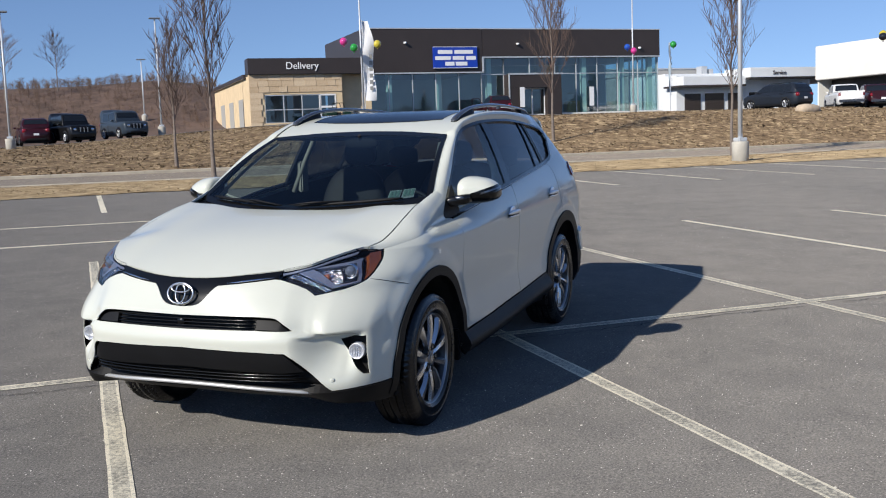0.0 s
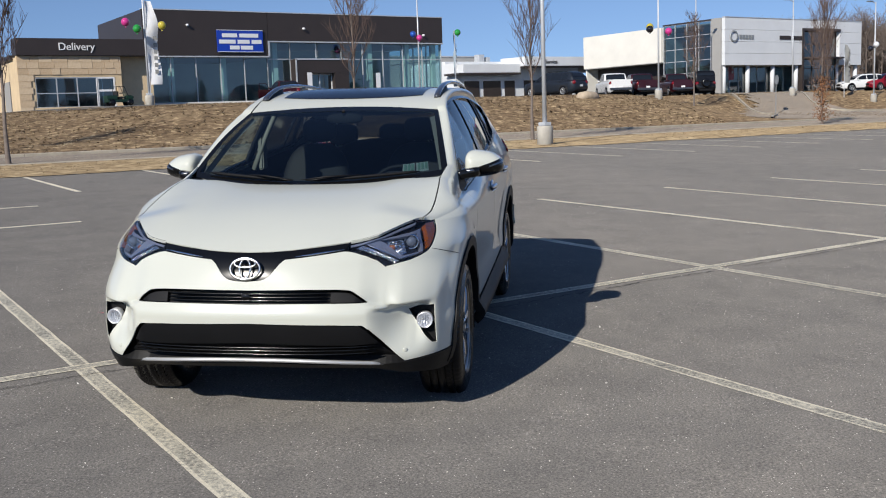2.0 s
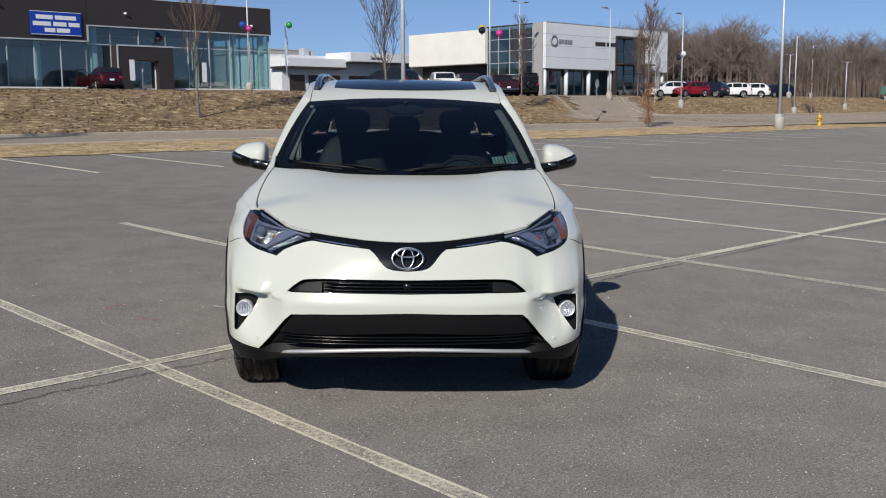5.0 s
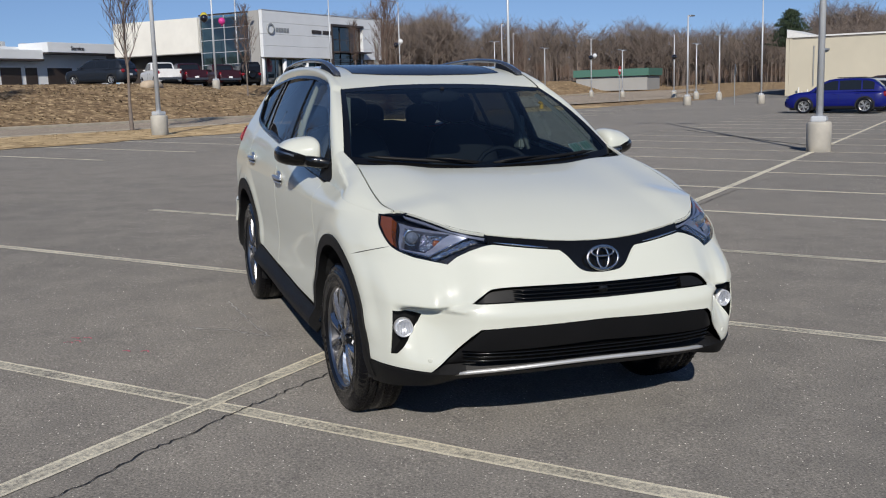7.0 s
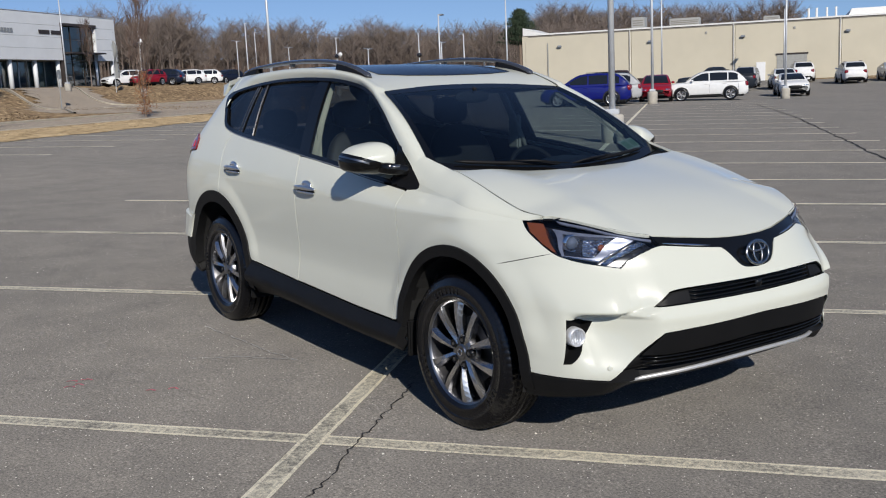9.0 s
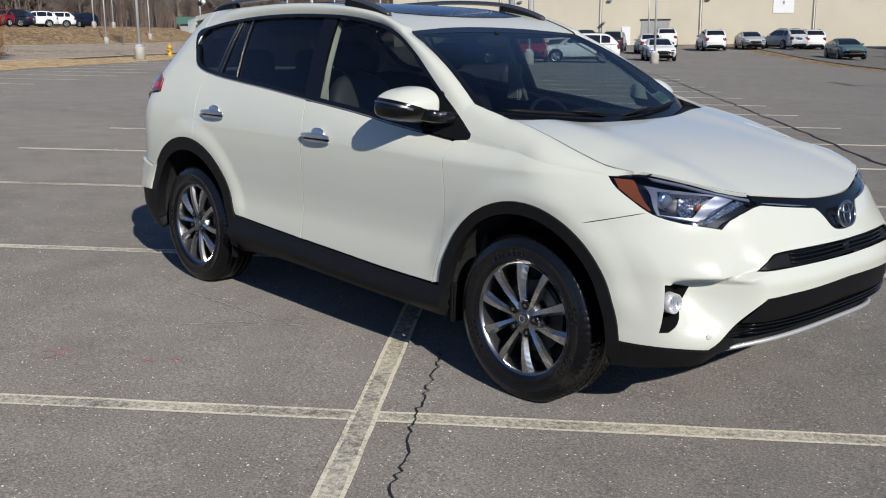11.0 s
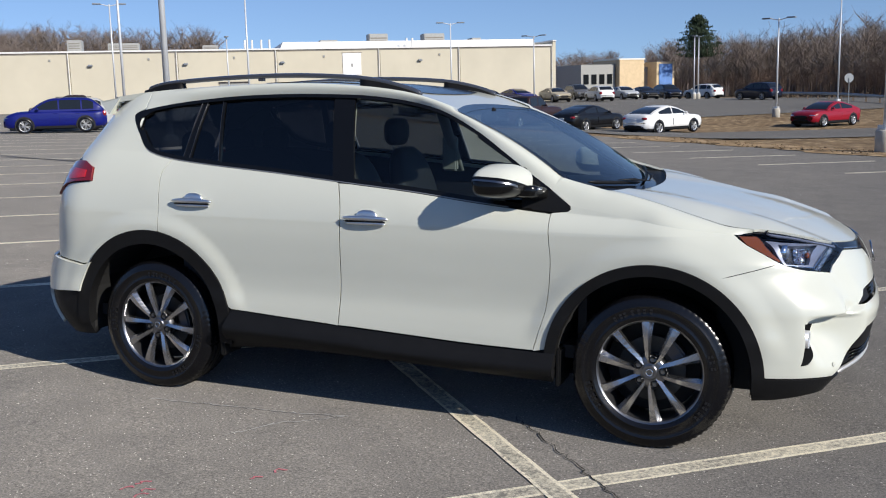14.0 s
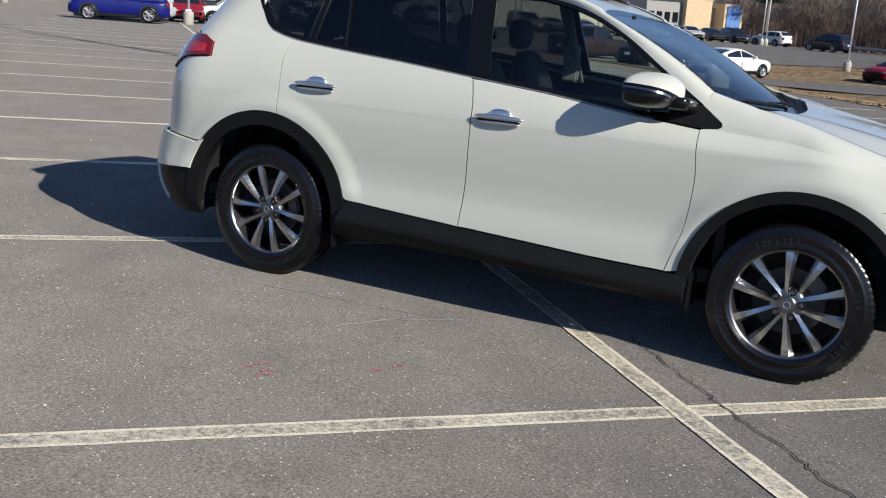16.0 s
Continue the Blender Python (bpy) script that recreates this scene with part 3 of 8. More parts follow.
# ---------------- panels cut from those surfaces ----------------
def spline(pts, closed=False, k=6):
    out, n = [], len(pts)
    for i in range(n if closed else n - 1):
        p = [pts[(i + d) % n] if closed else pts[min(n - 1, max(0, i + d))] for d in (-1, 0, 1, 2)]
        for j in range(k):
            s = j / k
            out.append(tuple(0.5 * (2 * p[1][c] + (p[2][c] - p[0][c]) * s + (2 * p[0][c] - 5 * p[1][c] + 4 * p[2][c] - p[3][c]) * s * s + (3 * p[1][c] - p[0][c] - 3 * p[2][c] + p[3][c]) * s ** 3) for c in (0, 1)))
    if not closed:
        out.append(tuple(pts[-1]))
    return out


def arc(cx, cz, r, a0, a1, k=24):
    return [(cx + r * math.cos(radians(a0 + (a1 - a0) * i / k)), cz + r * math.sin(radians(a0 + (a1 - a0) * i / k))) for i in range(k + 1)]


def clip(poly, ax, val, sign):
    out = []
    for i, p in enumerate(poly):
        q = poly[i - 1]
        dp, dq = sign * (p[ax] - val), sign * (q[ax] - val)
        if (dp >= 0) != (dq >= 0):
            s = dq / (dq - dp)
            w = [q[0] + (p[0] - q[0]) * s, q[1] + (p[1] - q[1]) * s]
            w[ax] = val
            out.append(tuple(w))
        if dp >= 0:
            out.append(p)
    return out


def grid_fill(poly, c, holes=()):
    """Triangles of an outline (with holes), cut along a square grid."""
    loops = [poly] + list(holes)
    pts = [p for lp in loops for p in lp]
    faces = []
    for tri in tessellate_polygon([[Vector((p[0], p[1], 0)) for p in lp] for lp in loops]):
        t = [pts[k] for k in tri]
        for i in range(math.floor(min(p[0] for p in t) / c), math.ceil(max(p[0] for p in t) / c)):
            col = clip(clip(t, 0, i * c, 1), 0, (i + 1) * c, -1)
            if len(col) < 3:
                continue
            for j in range(math.floor(min(p[1] for p in col) / c), math.ceil(max(p[1] for p in col) / c)):
                cell = clip(clip(col, 1, j * c, 1), 1, (j + 1) * c, -1)
                if len(cell) >= 3:
                    faces.append(cell)
    return faces


def inset(poly, d):
    area = sum(poly[i - 1][0] * p[1] - p[0] * poly[i - 1][1] for i, p in enumerate(poly))
    s, out, n = (1 if area > 0 else -1), [], len(poly)
    for i, p in enumerate(poly):
        q, r = poly[i - 1], poly[(i + 1) % n]
        v = Vector((r[0] - q[0], r[1] - q[1]))
        if v.length < 1e-7:
            out.append(p)
            continue
        v.normalize()
        out.append((p[0] - s * v.y * d, p[1] + s * v.x * d))
    return out


def panel(name, poly, surf, material, parent, off=0.0, depth=0.016, cell=0.035, gap=0.0022, label="", hub=(0, 0, 0.75), holes=()):
    """A sheet cut to an outline and laid on a surface, with turned-in edges."""
    poly = inset(poly, gap)
    faces2 = grid_fill(poly, cell, holes)
    keys, co, nor, faces = {}, [], [], []
    e = 0.004
    for f in faces2:
        idx = []
        for p in f:
            k = (round(p[0], 4), round(p[1], 4))
            if k not in keys:
                keys[k] = len(co)
                P = surf(*p)
                n = (surf(p[0] + e, p[1]) - surf(p[0] - e, p[1])).cross(surf(p[0], p[1] + e) - surf(p[0], p[1] - e))
                n = n.normalized() if n.length > 1e-9 else (P - Vector(hub)).normalized()
                if n.dot(P - Vector(hub)) < 0:
                    n = -n
                co.append(P + n * off)
                nor.append(n)
            if not idx or idx[-1] != keys[k]:
                idx.append(keys[k])
        if idx and idx[0] == idx[-1]:
            idx.pop()
        if len(set(idx)) == len(idx) >= 3:
            a, b, c = (co[idx[0]], co[idx[len(idx) // 3]], co[idx[2 * len(idx) // 3]])
            if (b - a).cross(c - a).dot(nor[idx[0]]) < 0:
                idx.reverse()
            faces.append(tuple(idx))
    if depth:
        edges = {}
        for f in faces:
            for i in range(len(f)):
                a, b = f[i - 1], f[i]
                edges[(a, b)] = 1
        rim = [(a, b) for a, b in edges if (b, a) not in edges]
        top, low = {}, {}
        for a, b in rim:
            t = (co[b] - co[a]).cross(nor[a])
            for v in (a, b):
                if v not in top:
                    top[v], low[v] = len(co), len(co) + 1
                    co.extend((co[v].copy(), co[v] - nor[v] * depth))
                    nor.extend((Vector((0, 0, 0)), Vector((0, 0, 0))))
                nor[top[v]] += t
                nor[low[v]] += t
            faces.append((top[b], top[a], low[a], low[b]))
        for v in list(top.values()) + list(low.values()):
            nor[v] = nor[v].normalized() if nor[v].length > 1e-12 else Vector((0, 0, 1))
    me = mesh_from(name, co, faces, True)
    me.normals_split_custom_set_from_vertices([tuple(n) for n in nor])
    return part(name, me, material, parent, label)


def patch(name, fn, ns, nt, material, parent, label="", flip=False, depth=0.0):
    """A sheet given by a function of two numbers from 0 to 1."""
    verts = [fn(i / ns, j / nt) for i in range(ns + 1) for j in range(nt + 1)]
    faces = []
    for i in range(ns):
        for j in range(nt):
            a = i * (nt + 1) + j
            q = (a, a + nt + 1, a + nt + 2, a + 1)
            faces.append(q[::-1] if flip else q)
    return part(name, mesh_from(name, verts, faces, True), material, parent, label)


def sweep(name, path, rx, rz, material, parent, seg=8, label="", ends=0.3):
    """A bar of oval section along a path; its ends taper."""
    bm = bmesh.new()
    rings, n = [], len(path)
    for i, p in enumerate(path):
        d = (Vector(path[min(n - 1, i + 1)]) - Vector(path[max(0, i - 1)])).normalized()
        x = d.cross(Vector((0, 0, 1))).normalized() if abs(d.z) < 0.95 else Vector((0, 1, 0))
        z = x.cross(d)
        k = ends if i in (0, n - 1) else 1
        rings.append([bm.verts.new(Vector(p) + k * (rx * math.cos(t) * x + rz * math.sin(t) * z)) for t in (2 * math.pi * j / seg for j in range(seg))])
    for a, b in zip(rings, rings[1:]):
        for j in range(seg):
            bm.faces.new((a[j], a[(j + 1) % seg], b[(j + 1) % seg], b[j]))
    bm.faces.new(rings[0][::-1])
    bm.faces.new(rings[-1])
    return part(name, bm, material, parent, label, True)


def blob(bm, c, r, p=2.5, su=20, sv=12, shape=None):
    """A rounded box (superellipsoid)."""
    def sg(w, q):
        return math.copysign(abs(w) ** q, w)
    rows = []
    for j in range(sv + 1):
        v = -math.pi / 2 + math.pi * j / sv
        row = []
        for i in range(su):
            u = 2 * math.pi * i / su
            q = Vector((r[0] * sg(math.cos(v), 2 / p) * sg(math.cos(u), 2 / p), r[1] * sg(math.cos(v), 2 / p) * sg(math.sin(u), 2 / p), r[2] * sg(math.sin(v), 2 / p)))
            if shape:
                q = shape(q)
            row.append(bm.verts.new(Vector(c) + q))
        rows.append(row)
    for a, b in zip(rows, rows[1:]):
        for i in range(su):
            bm.faces.new((a[i], a[(i + 1) % su], b[(i + 1) % su], b[i]))
    bmesh.ops.remove_doubles(bm, verts=[v for row in (rows[0], rows[-1]) for v in row], dist=1e-5)
    return bm


# outlines, in metres along (x, z) of the side, (y, z) of the front and (x, y) of the top
FA, RA = (1.335, 0.358), (-1.345, 0.372)          # middles of the wheel arches
FR, RR = 0.483, 0.503                               # outer radii of the flares
DLO_LOW = [(-1.497, 1.385), (-1.43, 1.305), (-1.36, 1.271), (-1.22, 1.243), (-0.95, 1.217), (-0.6, 1.19), (-0.233, 1.155), (0.165, 1.118), (0.463, 1.081), (0.69, 1.056), (0.867, 1.040), (0.935, 1.048)]
DLO_UP = [(0.921, 1.043), (0.931, 1.07), (0.855, 1.14), (0.739, 1.217), (0.62, 1.298), (0.462, 1.401), (0.268, 1.495), (0.073, 1.545), (-0.125, 1.572), (-0.31, 1.582), (-0.593, 1.586), (-0.933, 1.575), (-1.277, 1.543), (-1.485, 1.508), (-1.552, 1.485), (-1.545, 1.45), (-1.497, 1.385)]
low_edge, up_edge = spline(DLO_LOW), spline(DLO_UP)


FRONT_CUT = [(0.862, 1.038), (0.872, 0.92), (0.880, 0.815), (0.862, 0.62), (0.825, 0.49), (0.80, 0.405)]
MID_CUT = [(-0.222, 1.150), (-0.196, 1.05), (-0.190, 0.95), (-0.195, 0.70), (-0.205, 0.55), (-0.214, 0.44)]
REAR_CUT = [(-1.238, 1.246), (-1.278, 1.19), (-1.285, 1.14), (-1.272, 0.98), (-1.27, 0.87)]
SILL = [(-0.868, 0.478), (-0.6, 0.462), (-0.214, 0.442), (0.18, 0.424), (0.47, 0.411), (0.80, 0.405), (0.90, 0.405)]
front_cut, mid_cut, rear_cut, sill = spline(FRONT_CUT), spline(MID_CUT), spline(REAR_CUT), spline(SILL)


def between(curve, x0, x1):
    c = [p for p in curve if min(x0, x1) < p[0] < max(x0, x1)]
    return sorted(c, key=lambda p: p[0], reverse=x1 < x0)


suv = thing("suv", "pearl white compact SUV with black cladding and roof rails", "car", LOT.copy())
HL_SIDE = [(1.660, 0.973), (1.71, 0.935), (1.79, 0.893), (1.855, 0.857)]


def shoulder_z(x):
    """Height of the line where the fender's side turns over to its top."""
    return table([(0.944, 1.074), (1.1, 1.050), (1.3, 1.018), (1.45, 0.996), (1.60, 0.978), (1.66, 0.972), (1.735, 0.972)], x)


def seam_y(x):
    return table([(0.885, 0.747), (0.98, 0.740), (1.10, 0.735), (1.3, 0.752), (1.6, 0.760), (1.735, 0.741)], x)





for sgn, side in ((-1, "right"), (1, "left")):
    S = on_side(sgn)
    fender = front_cut[::-1] + [(0.867, 1.040), (0.935, 1.047), (0.949, 1.058), (0.946, 1.074)] + [(x, shoulder_z(x)) for x in (1.0, 1.06, 1.12, 1.2, 1.28, 1.36, 1.44, 1.52, 1.58, 1.63)] + spline(HL_SIDE)[:-1] + dense([(1.855, 0.857), (1.75, 0.828), (1.625, 0.795)]) \
        + [p for p in arc(*FA, FR - 0.012, 0, 180) if p[0] < 1.61 and p[1] > 0.41]
    panel("front_fender", fender, S, "pearl_paint", suv, cell=0.02, gap=0.0)
    door = between(low_edge, -0.222, 0.862) + front_cut + between(sill, 0.80, -0.214) + mid_cut[::-1]
    fd = panel("front_door", door, S, "pearl_paint", suv, gap=0.0036)
    rear = between(low_edge, -1.238, -0.222) + mid_cut + between(sill, -0.214, -0.868) + [p for p in arc(*RA, RR - 0.012, 0, 180) if p[1] > 0.478 and p[0] > -1.27] + rear_cut[::-1]
    rd = panel("rear_door", rear, S, "pearl_paint", suv, cell=0.026)
    # the quarter reaches round the side window to the tail and the bumper
    quarter = rear_cut + [p for p in arc(*RA, RR - 0.012, 0, 180) if p[0] < -1.27 and p[1] > 0.665] + [(-1.80, 0.665), (-1.95, 0.682), (-2.03, 0.69), (-2.05, 0.9), (-2.035, 1.035)] \
        + spline([(-2.03, 1.035), (-1.95, 1.085), (-1.90, 1.104), (-1.730, 1.122)]) + [(-1.735, 1.193), (-1.865, 1.222), (-1.925, 1.26), (-1.915, 1.40), (-1.885, 1.49), (-1.85, 1.553), (-1.765, 1.572), (-1.7, 1.583), (-1.6, 1.595), (-1.505, 1.604), (-1.505, 1.512), (-1.53, 1.500), (-1.552, 1.485), (-1.545, 1.45), (-1.497, 1.385)] + between(low_edge, -1.49, -1.238)
    panel("quarter_panel", quarter, S, "pearl_paint", suv, cell=0.026)
    panel("rear_bumper", [(-1.835, 0.51), (-1.95, 0.50), (-2.1, 0.49), (-2.12, 0.58), (-2.05, 0.685), (-1.95, 0.678), (-1.79, 0.66)] + [p for p in arc(*RA, RR - 0.012, 140, 164)], S, "pearl_paint", suv, off=0.022, depth=0.03)
    # dark cladding
    def on_sill(x, z, sgn=sgn):
        d = z - (0.45 - 0.05 * smooth(-0.8, 0.6, x))
        y = side_y(x, 0.45) + 0.004 + 0.046 * smooth(0.03, -0.075, d) - 0.10 * smooth(-0.07, -0.20, d)
        return Vector((x, sgn * y, z))
    panel("sill_cladding", between(sill, -0.868, 0.90) + [(0.905, 0.40), (0.90, 0.265), (0.60, 0.275), (0.17, 0.29), (-0.22, 0.295), (-0.6, 0.285), (-0.89, 0.255), (-0.868, 0.40)], on_sill, "black_plastic", suv, depth=0.05, cell=0.025)
    for (cx, cz), r0, r1, a0, a1, nm in ((FA, FR, 0.432, -8, 176, "wheel_arch_flare"), (RA, RR, 0.428, -10, 186, "wheel_arch_flare")):
        ring = arc(cx, cz, r0, a0, a1, 48) + arc(cx, cz, r1, a1, a0, 48)
        panel(nm, ring, S, "black_plastic", suv, off=0.010, depth=0.06, cell=0.03, gap=0.0)
    panel("rear_bumper_cladding", [(-1.83, 0.505), (-2.1, 0.49), (-2.08, 0.30), (-1.95, 0.25), (-1.76, 0.262), (-1.80, 0.40)], S, "black_plastic", suv, off=0.004, depth=0.04)
    # side glass, pillars and trims
    up_b = [(p[0], p[1] - 0.010) for p in up_edge]
    lo_b = [(p[0], p[1] + 0.012) for p in low_edge]
    front_pane = between(lo_b, -0.14, 0.80) + [(0.80, 1.075)] + [p for p in between(up_b, 0.72, -0.225) if p[1] > 1.12] + [(-0.225, 1.565), (-0.14, 1.165)]
    panel("front_door_glass", front_pane, S, "clear_glass", suv, off=-0.014, depth=0, gap=0.004)
    rear_pane = between(lo_b, -0.925, -0.255) + [(-0.255, 1.165), (-0.345, 1.572)] + between(up_b, -0.345, -0.985) + [(-0.992, 1.565), (-0.932, 1.23)]
    panel("rear_door_glass", rear_pane, S, "privacy_glass", suv, off=-0.014, depth=0, gap=0.003)
    small = between(lo_b, -1.12, -0.955) + [(-0.955, 1.235), (-1.012, 1.565), (-1.095, 1.558), (-1.128, 1.25)]
    panel("vent_glass", small, S, "privacy_glass", suv, off=-0.014, depth=0, gap=0.002)
    q_pane = between(lo_b, -1.45, -1.20) + [(-1.185, 1.26), (-1.14, 1.548)] + between(up_b, -1.15, -1.53) + [(-1.545, 1.476), (-1.538, 1.45), (-1.490, 1.388)]
    panel("quarter_glass", q_pane, S, "privacy_glass", suv, off=-0.014, depth=0, gap=0.004)
    # black frames between the panes
    panel("pillar_trim", [(-0.262, 1.163), (-0.14, 1.150), (-0.225, 1.576), (-0.345, 1.579)], S, "gloss_black", suv, off=-0.008)
    panel("pillar_trim", [(-0.952, 1.222), (-0.932, 1.219), (-0.992, 1.57), (-1.012, 1.568)], S, "gloss_black", suv, off=-0.008)
    panel("pillar_trim", [(-1.185, 1.246), (-1.128, 1.238), (-1.095, 1.562), (-1.140, 1.556)], S, "gloss_black", suv, off=-0.008)
    for pts in ([(-0.949, 1.226), (-0.9472, 1.226), (-1.0072, 1.565), (-1.009, 1.565)], [(-1.180, 1.25), (-1.1788, 1.25), (-1.1368, 1.555), (-1.138, 1.555)], [(-1.140, 1.242), (-1.139, 1.242), (-1.103, 1.558), (-1.104, 1.558)]):
        panel("window_bead", pts, S, "hub_alloy", suv, off=-0.004, gap=0.0, depth=0.003)
    panel("mirror_sail", [(0.72, 1.056), (0.868, 1.042), (0.934, 1.049), (0.946, 1.058), (0.942, 1.073), (0.854, 1.138), (0.737, 1.215), (0.71, 1.255), (0.70, 1.20)], S, "black_plastic", suv, off=0.001, gap=0.001)
    rear_of = lambda x: smooth(-1.44, -1.54, x)
    frame_out = [(p[0] - 0.004 * rear_of(p[0]), p[1]) for p in up_edge if p[0] < 0.87]
    frame_in = [(p[0] + 0.004 + 0.036 * rear_of(p[0]), p[1] - 0.017 - 0.012 * rear_of(p[0])) for p in reversed(up_edge) if p[0] < 0.85 and p[1] > 1.39]
    panel("window_frame", frame_out + frame_in + [(0.46, 1.378), (0.62, 1.280), (0.75, 1.19), (0.82, 1.14)], S, "gloss_black", suv, off=0.0012, gap=0.0)
    # a highlight laid on as a strip: the bright paint edge below the windows
    panel("belt_trim", between(low_edge, -1.44, 0.69) + [(p[0], p[1] + 0.0035) for p in reversed(between(low_edge, -1.44, 0.69))], S, "highlight_silver", suv, off=0.001, gap=0.0, depth=0.004, label="thin silver strip for the highlight on the paint edge under the side windows")
    seal_in = [(p[0] + 0.026 * smooth(-1.34, -1.47, p[0]), p[1] + 0.024 - 0.006 * smooth(-1.38, -1.49, p[0])) for p in reversed(between(low_edge, -1.50, 0.84))]
    panel("belt_seal", between(low_edge, -1.50, 0.86) + seal_in, S, "gloss_black", suv, off=0.0004, gap=0.0)
    # inner shell behind the shut lines
    shell = [(-2.0, 0.5), (-1.86, 0.45)] + arc(*RA, 0.44, 165, -5) + [(-0.85, 0.30), (0.86, 0.30)] + arc(*FA, 0.44, 185, 0) + [(1.85, 0.36), (1.95, 0.6), (1.8, 0.86), (1.66, 0.95), (0.95, 1.03)] + [(p[0], p[1] - 0.01) for p in reversed(between(low_edge, -1.3, 0.9))] + [(-1.5, 1.25), (-2.0, 1.2)]
    panel("inner_shell", shell, S, "shut_dark", suv, off=-0.034, depth=0, cell=0.07)
    # door handles
    for d, hx, hz, nm in ((fd, -0.045, 0.985, "door_handle"), (rd, -1.055, 1.035, "door_handle")):
        y = side_y(hx, hz)
        bm = bmesh.new()
        bow = lambda q: Vector((q.x, q.y - sgn * 0.010 * (q.x / 0.125) ** 2, q.z - 0.004 * (q.x / 0.125) ** 2))
        blob(bm, (hx, sgn * (y + 0.026), hz + 0.006), (0.125, 0.011, 0.0125), 2.6, 24, 8, bow)
        h = part(nm, bm, "satin_silver", d, "silver pull handle with a dark groove", True)
        bm = bmesh.new()
        blob(bm, (hx - 0.004, sgn * (y + 0.018), hz - 0.010), (0.112, 0.012, 0.010), 2.6, 24, 8, bow)
        part("handle_groove", bm, "gloss_black", h, "", True)
        bm = bmesh.new()
        blob(bm, (hx + 0.004, sgn * (y + 0.020), hz - 0.019), (0.106, 0.010, 0.008), 2.6, 24, 8, bow)
        part("handle_lip", bm, "satin_silver", h, "", True)
        bm = bmesh.new()
        blob(bm, (hx + 0.004, sgn * (y + 0.003), hz + 0.008), (0.058, 0.010, 0.036), 2.4, 20, 8)
        part("handle_bezel", bm, "satin_silver", d, "", True)
    # A-pillar, cant rail and D-pillar as one strip between the windows and the roof
    ups = [(0.855, 1.140)] + [p for p in up_edge[6:] if -1.515 < p[0] < 0.855]

    def strip(s, t, sgn=sgn, ups=ups):
        i = s * (len(ups) - 1)
        k = min(len(ups) - 2, int(i))
        f = i - k
        x, z = ups[k][0] * (1 - f) + ups[k + 1][0] * f, ups[k][1] * (1 - f) + ups[k + 1][1] * f
        a = Vector((x, sgn * side_y(x, z), z))
        if x > 0.30:
            q = min(1, (x - 0.30) / 0.555)
            b = screen(0.5 + 0.5 * sgn, 1 - 0.885 * q, 0.004)
        else:
            b = Vector((x + 0.02 * smooth(-0.4, 0.3, x), sgn * 0.602, table(ROOF_Z, x)))
        p = a.lerp(b, t)
        bul = 0.030 * smooth(-1.56, -1.15, x) * math.sin(math.pi * t) * (1 - 0.4 * smooth(0.2, 0.8, x)) * (1 - 0.6 * smooth(0.7, 0.94, x))
        return p + Vector((0.4 * bul * smooth(0.2, 0.6, x), sgn * bul * 0.8, bul * 0.6))
    patch("pillar_and_rail", strip, 90, 6, "pearl_paint", suv, flip=sgn < 0)
    # side lamp at the tail
    panel("tail_lamp", spline([(-2.035, 1.03), (-1.97, 1.075), (-1.90, 1.104), (-1.730, 1.122)])[:] + [(-1.735, 1.195), (-1.80, 1.225), (-1.865, 1.224), (-1.99, 1.20), (-2.06, 1.15)], S, "red_lens", suv, off=0.012, depth=0.03, label="red wrap-around tail lamp")
    panel("brake_lens", [(-1.95, 1.135), (-1.90, 1.120), (-1.775, 1.135), (-1.775, 1.178), (-1.90, 1.185), (-1.96, 1.175)], S, "bright_red", suv, off=0.015, depth=0.004)

# ---------------- front of the car ----------------
def hood_front(y):
    """The bonnet ends just behind the nose sheet: a finger's width at the badge, flush over the lamps."""
    gap, x = 0.011 - 0.008 * smooth(0.28, 0.44, abs(y)), 2.0
    for _ in range(14):
        x = front_x(y, hood_z(x, y)) - gap
    return x


def lamp_top(y, d=0.0):
    return y, hood_z(hood_front(y), y) + d


HL_LOW = [(0.435, 0.880), (0.478, 0.870), (0.53, 0.852), (0.575, 0.830), (0.612, 0.800), (0.72, 0.820), (0.755, 0.832)]
HL_UP = [lamp_top(y, 0.001) for y in (0.722, 0.68, 0.62, 0.56, 0.50, 0.455)] + [(0.435, 0.880)]
lamp_low = from_front(HL_LOW[:5]) + from_front(HL_LOW[4:])[1:] + from_side([(1.884, 0.844), (1.855, 0.857)])
lamp_shape = lamp_low + from_side(spline(HL_SIDE)[::-1])[1:] + from_side([(1.70, 0.9765), (1.735, 0.978)]) + from_front(HL_UP)[:-1]
UP_GRILLE = [(0.0, 0.720), (0.28, 0.722), (0.45, 0.717), (0.50, 0.700), (0.553, 0.656), (0.36, 0.660), (0.15, 0.659), (0.0, 0.657)]
LOW_GRILLE = [(0.0, 0.572), (0.41, 0.563), (0.53, 0.556), (0.56, 0.530), (0.625, 0.448), (0.697, 0.364), (0.62, 0.335), (0.40, 0.345), (0.0, 0.362)]
FOG = [(0.706, 0.590), (0.720, 0.558), (0.768, 0.485), (0.812, 0.428), (0.832, 0.424), (0.830, 0.50), (0.824, 0.608), (0.770, 0.604)]
STRIP_TOP = [lamp_top(0.455, 0.001), lamp_top(0.36, 0.002), lamp_top(0.288, 0.003), lamp_top(0.20, 0.004), lamp_top(0.10, 0.004), lamp_top(0.0, 0.004)]
STRIP_LOW = [(0.435, 0.878), (0.285, 0.862), (0.175, 0.852), (0.150, 0.832), (0.108, 0.783), (0.068, 0.764), (0.0, 0.758)]


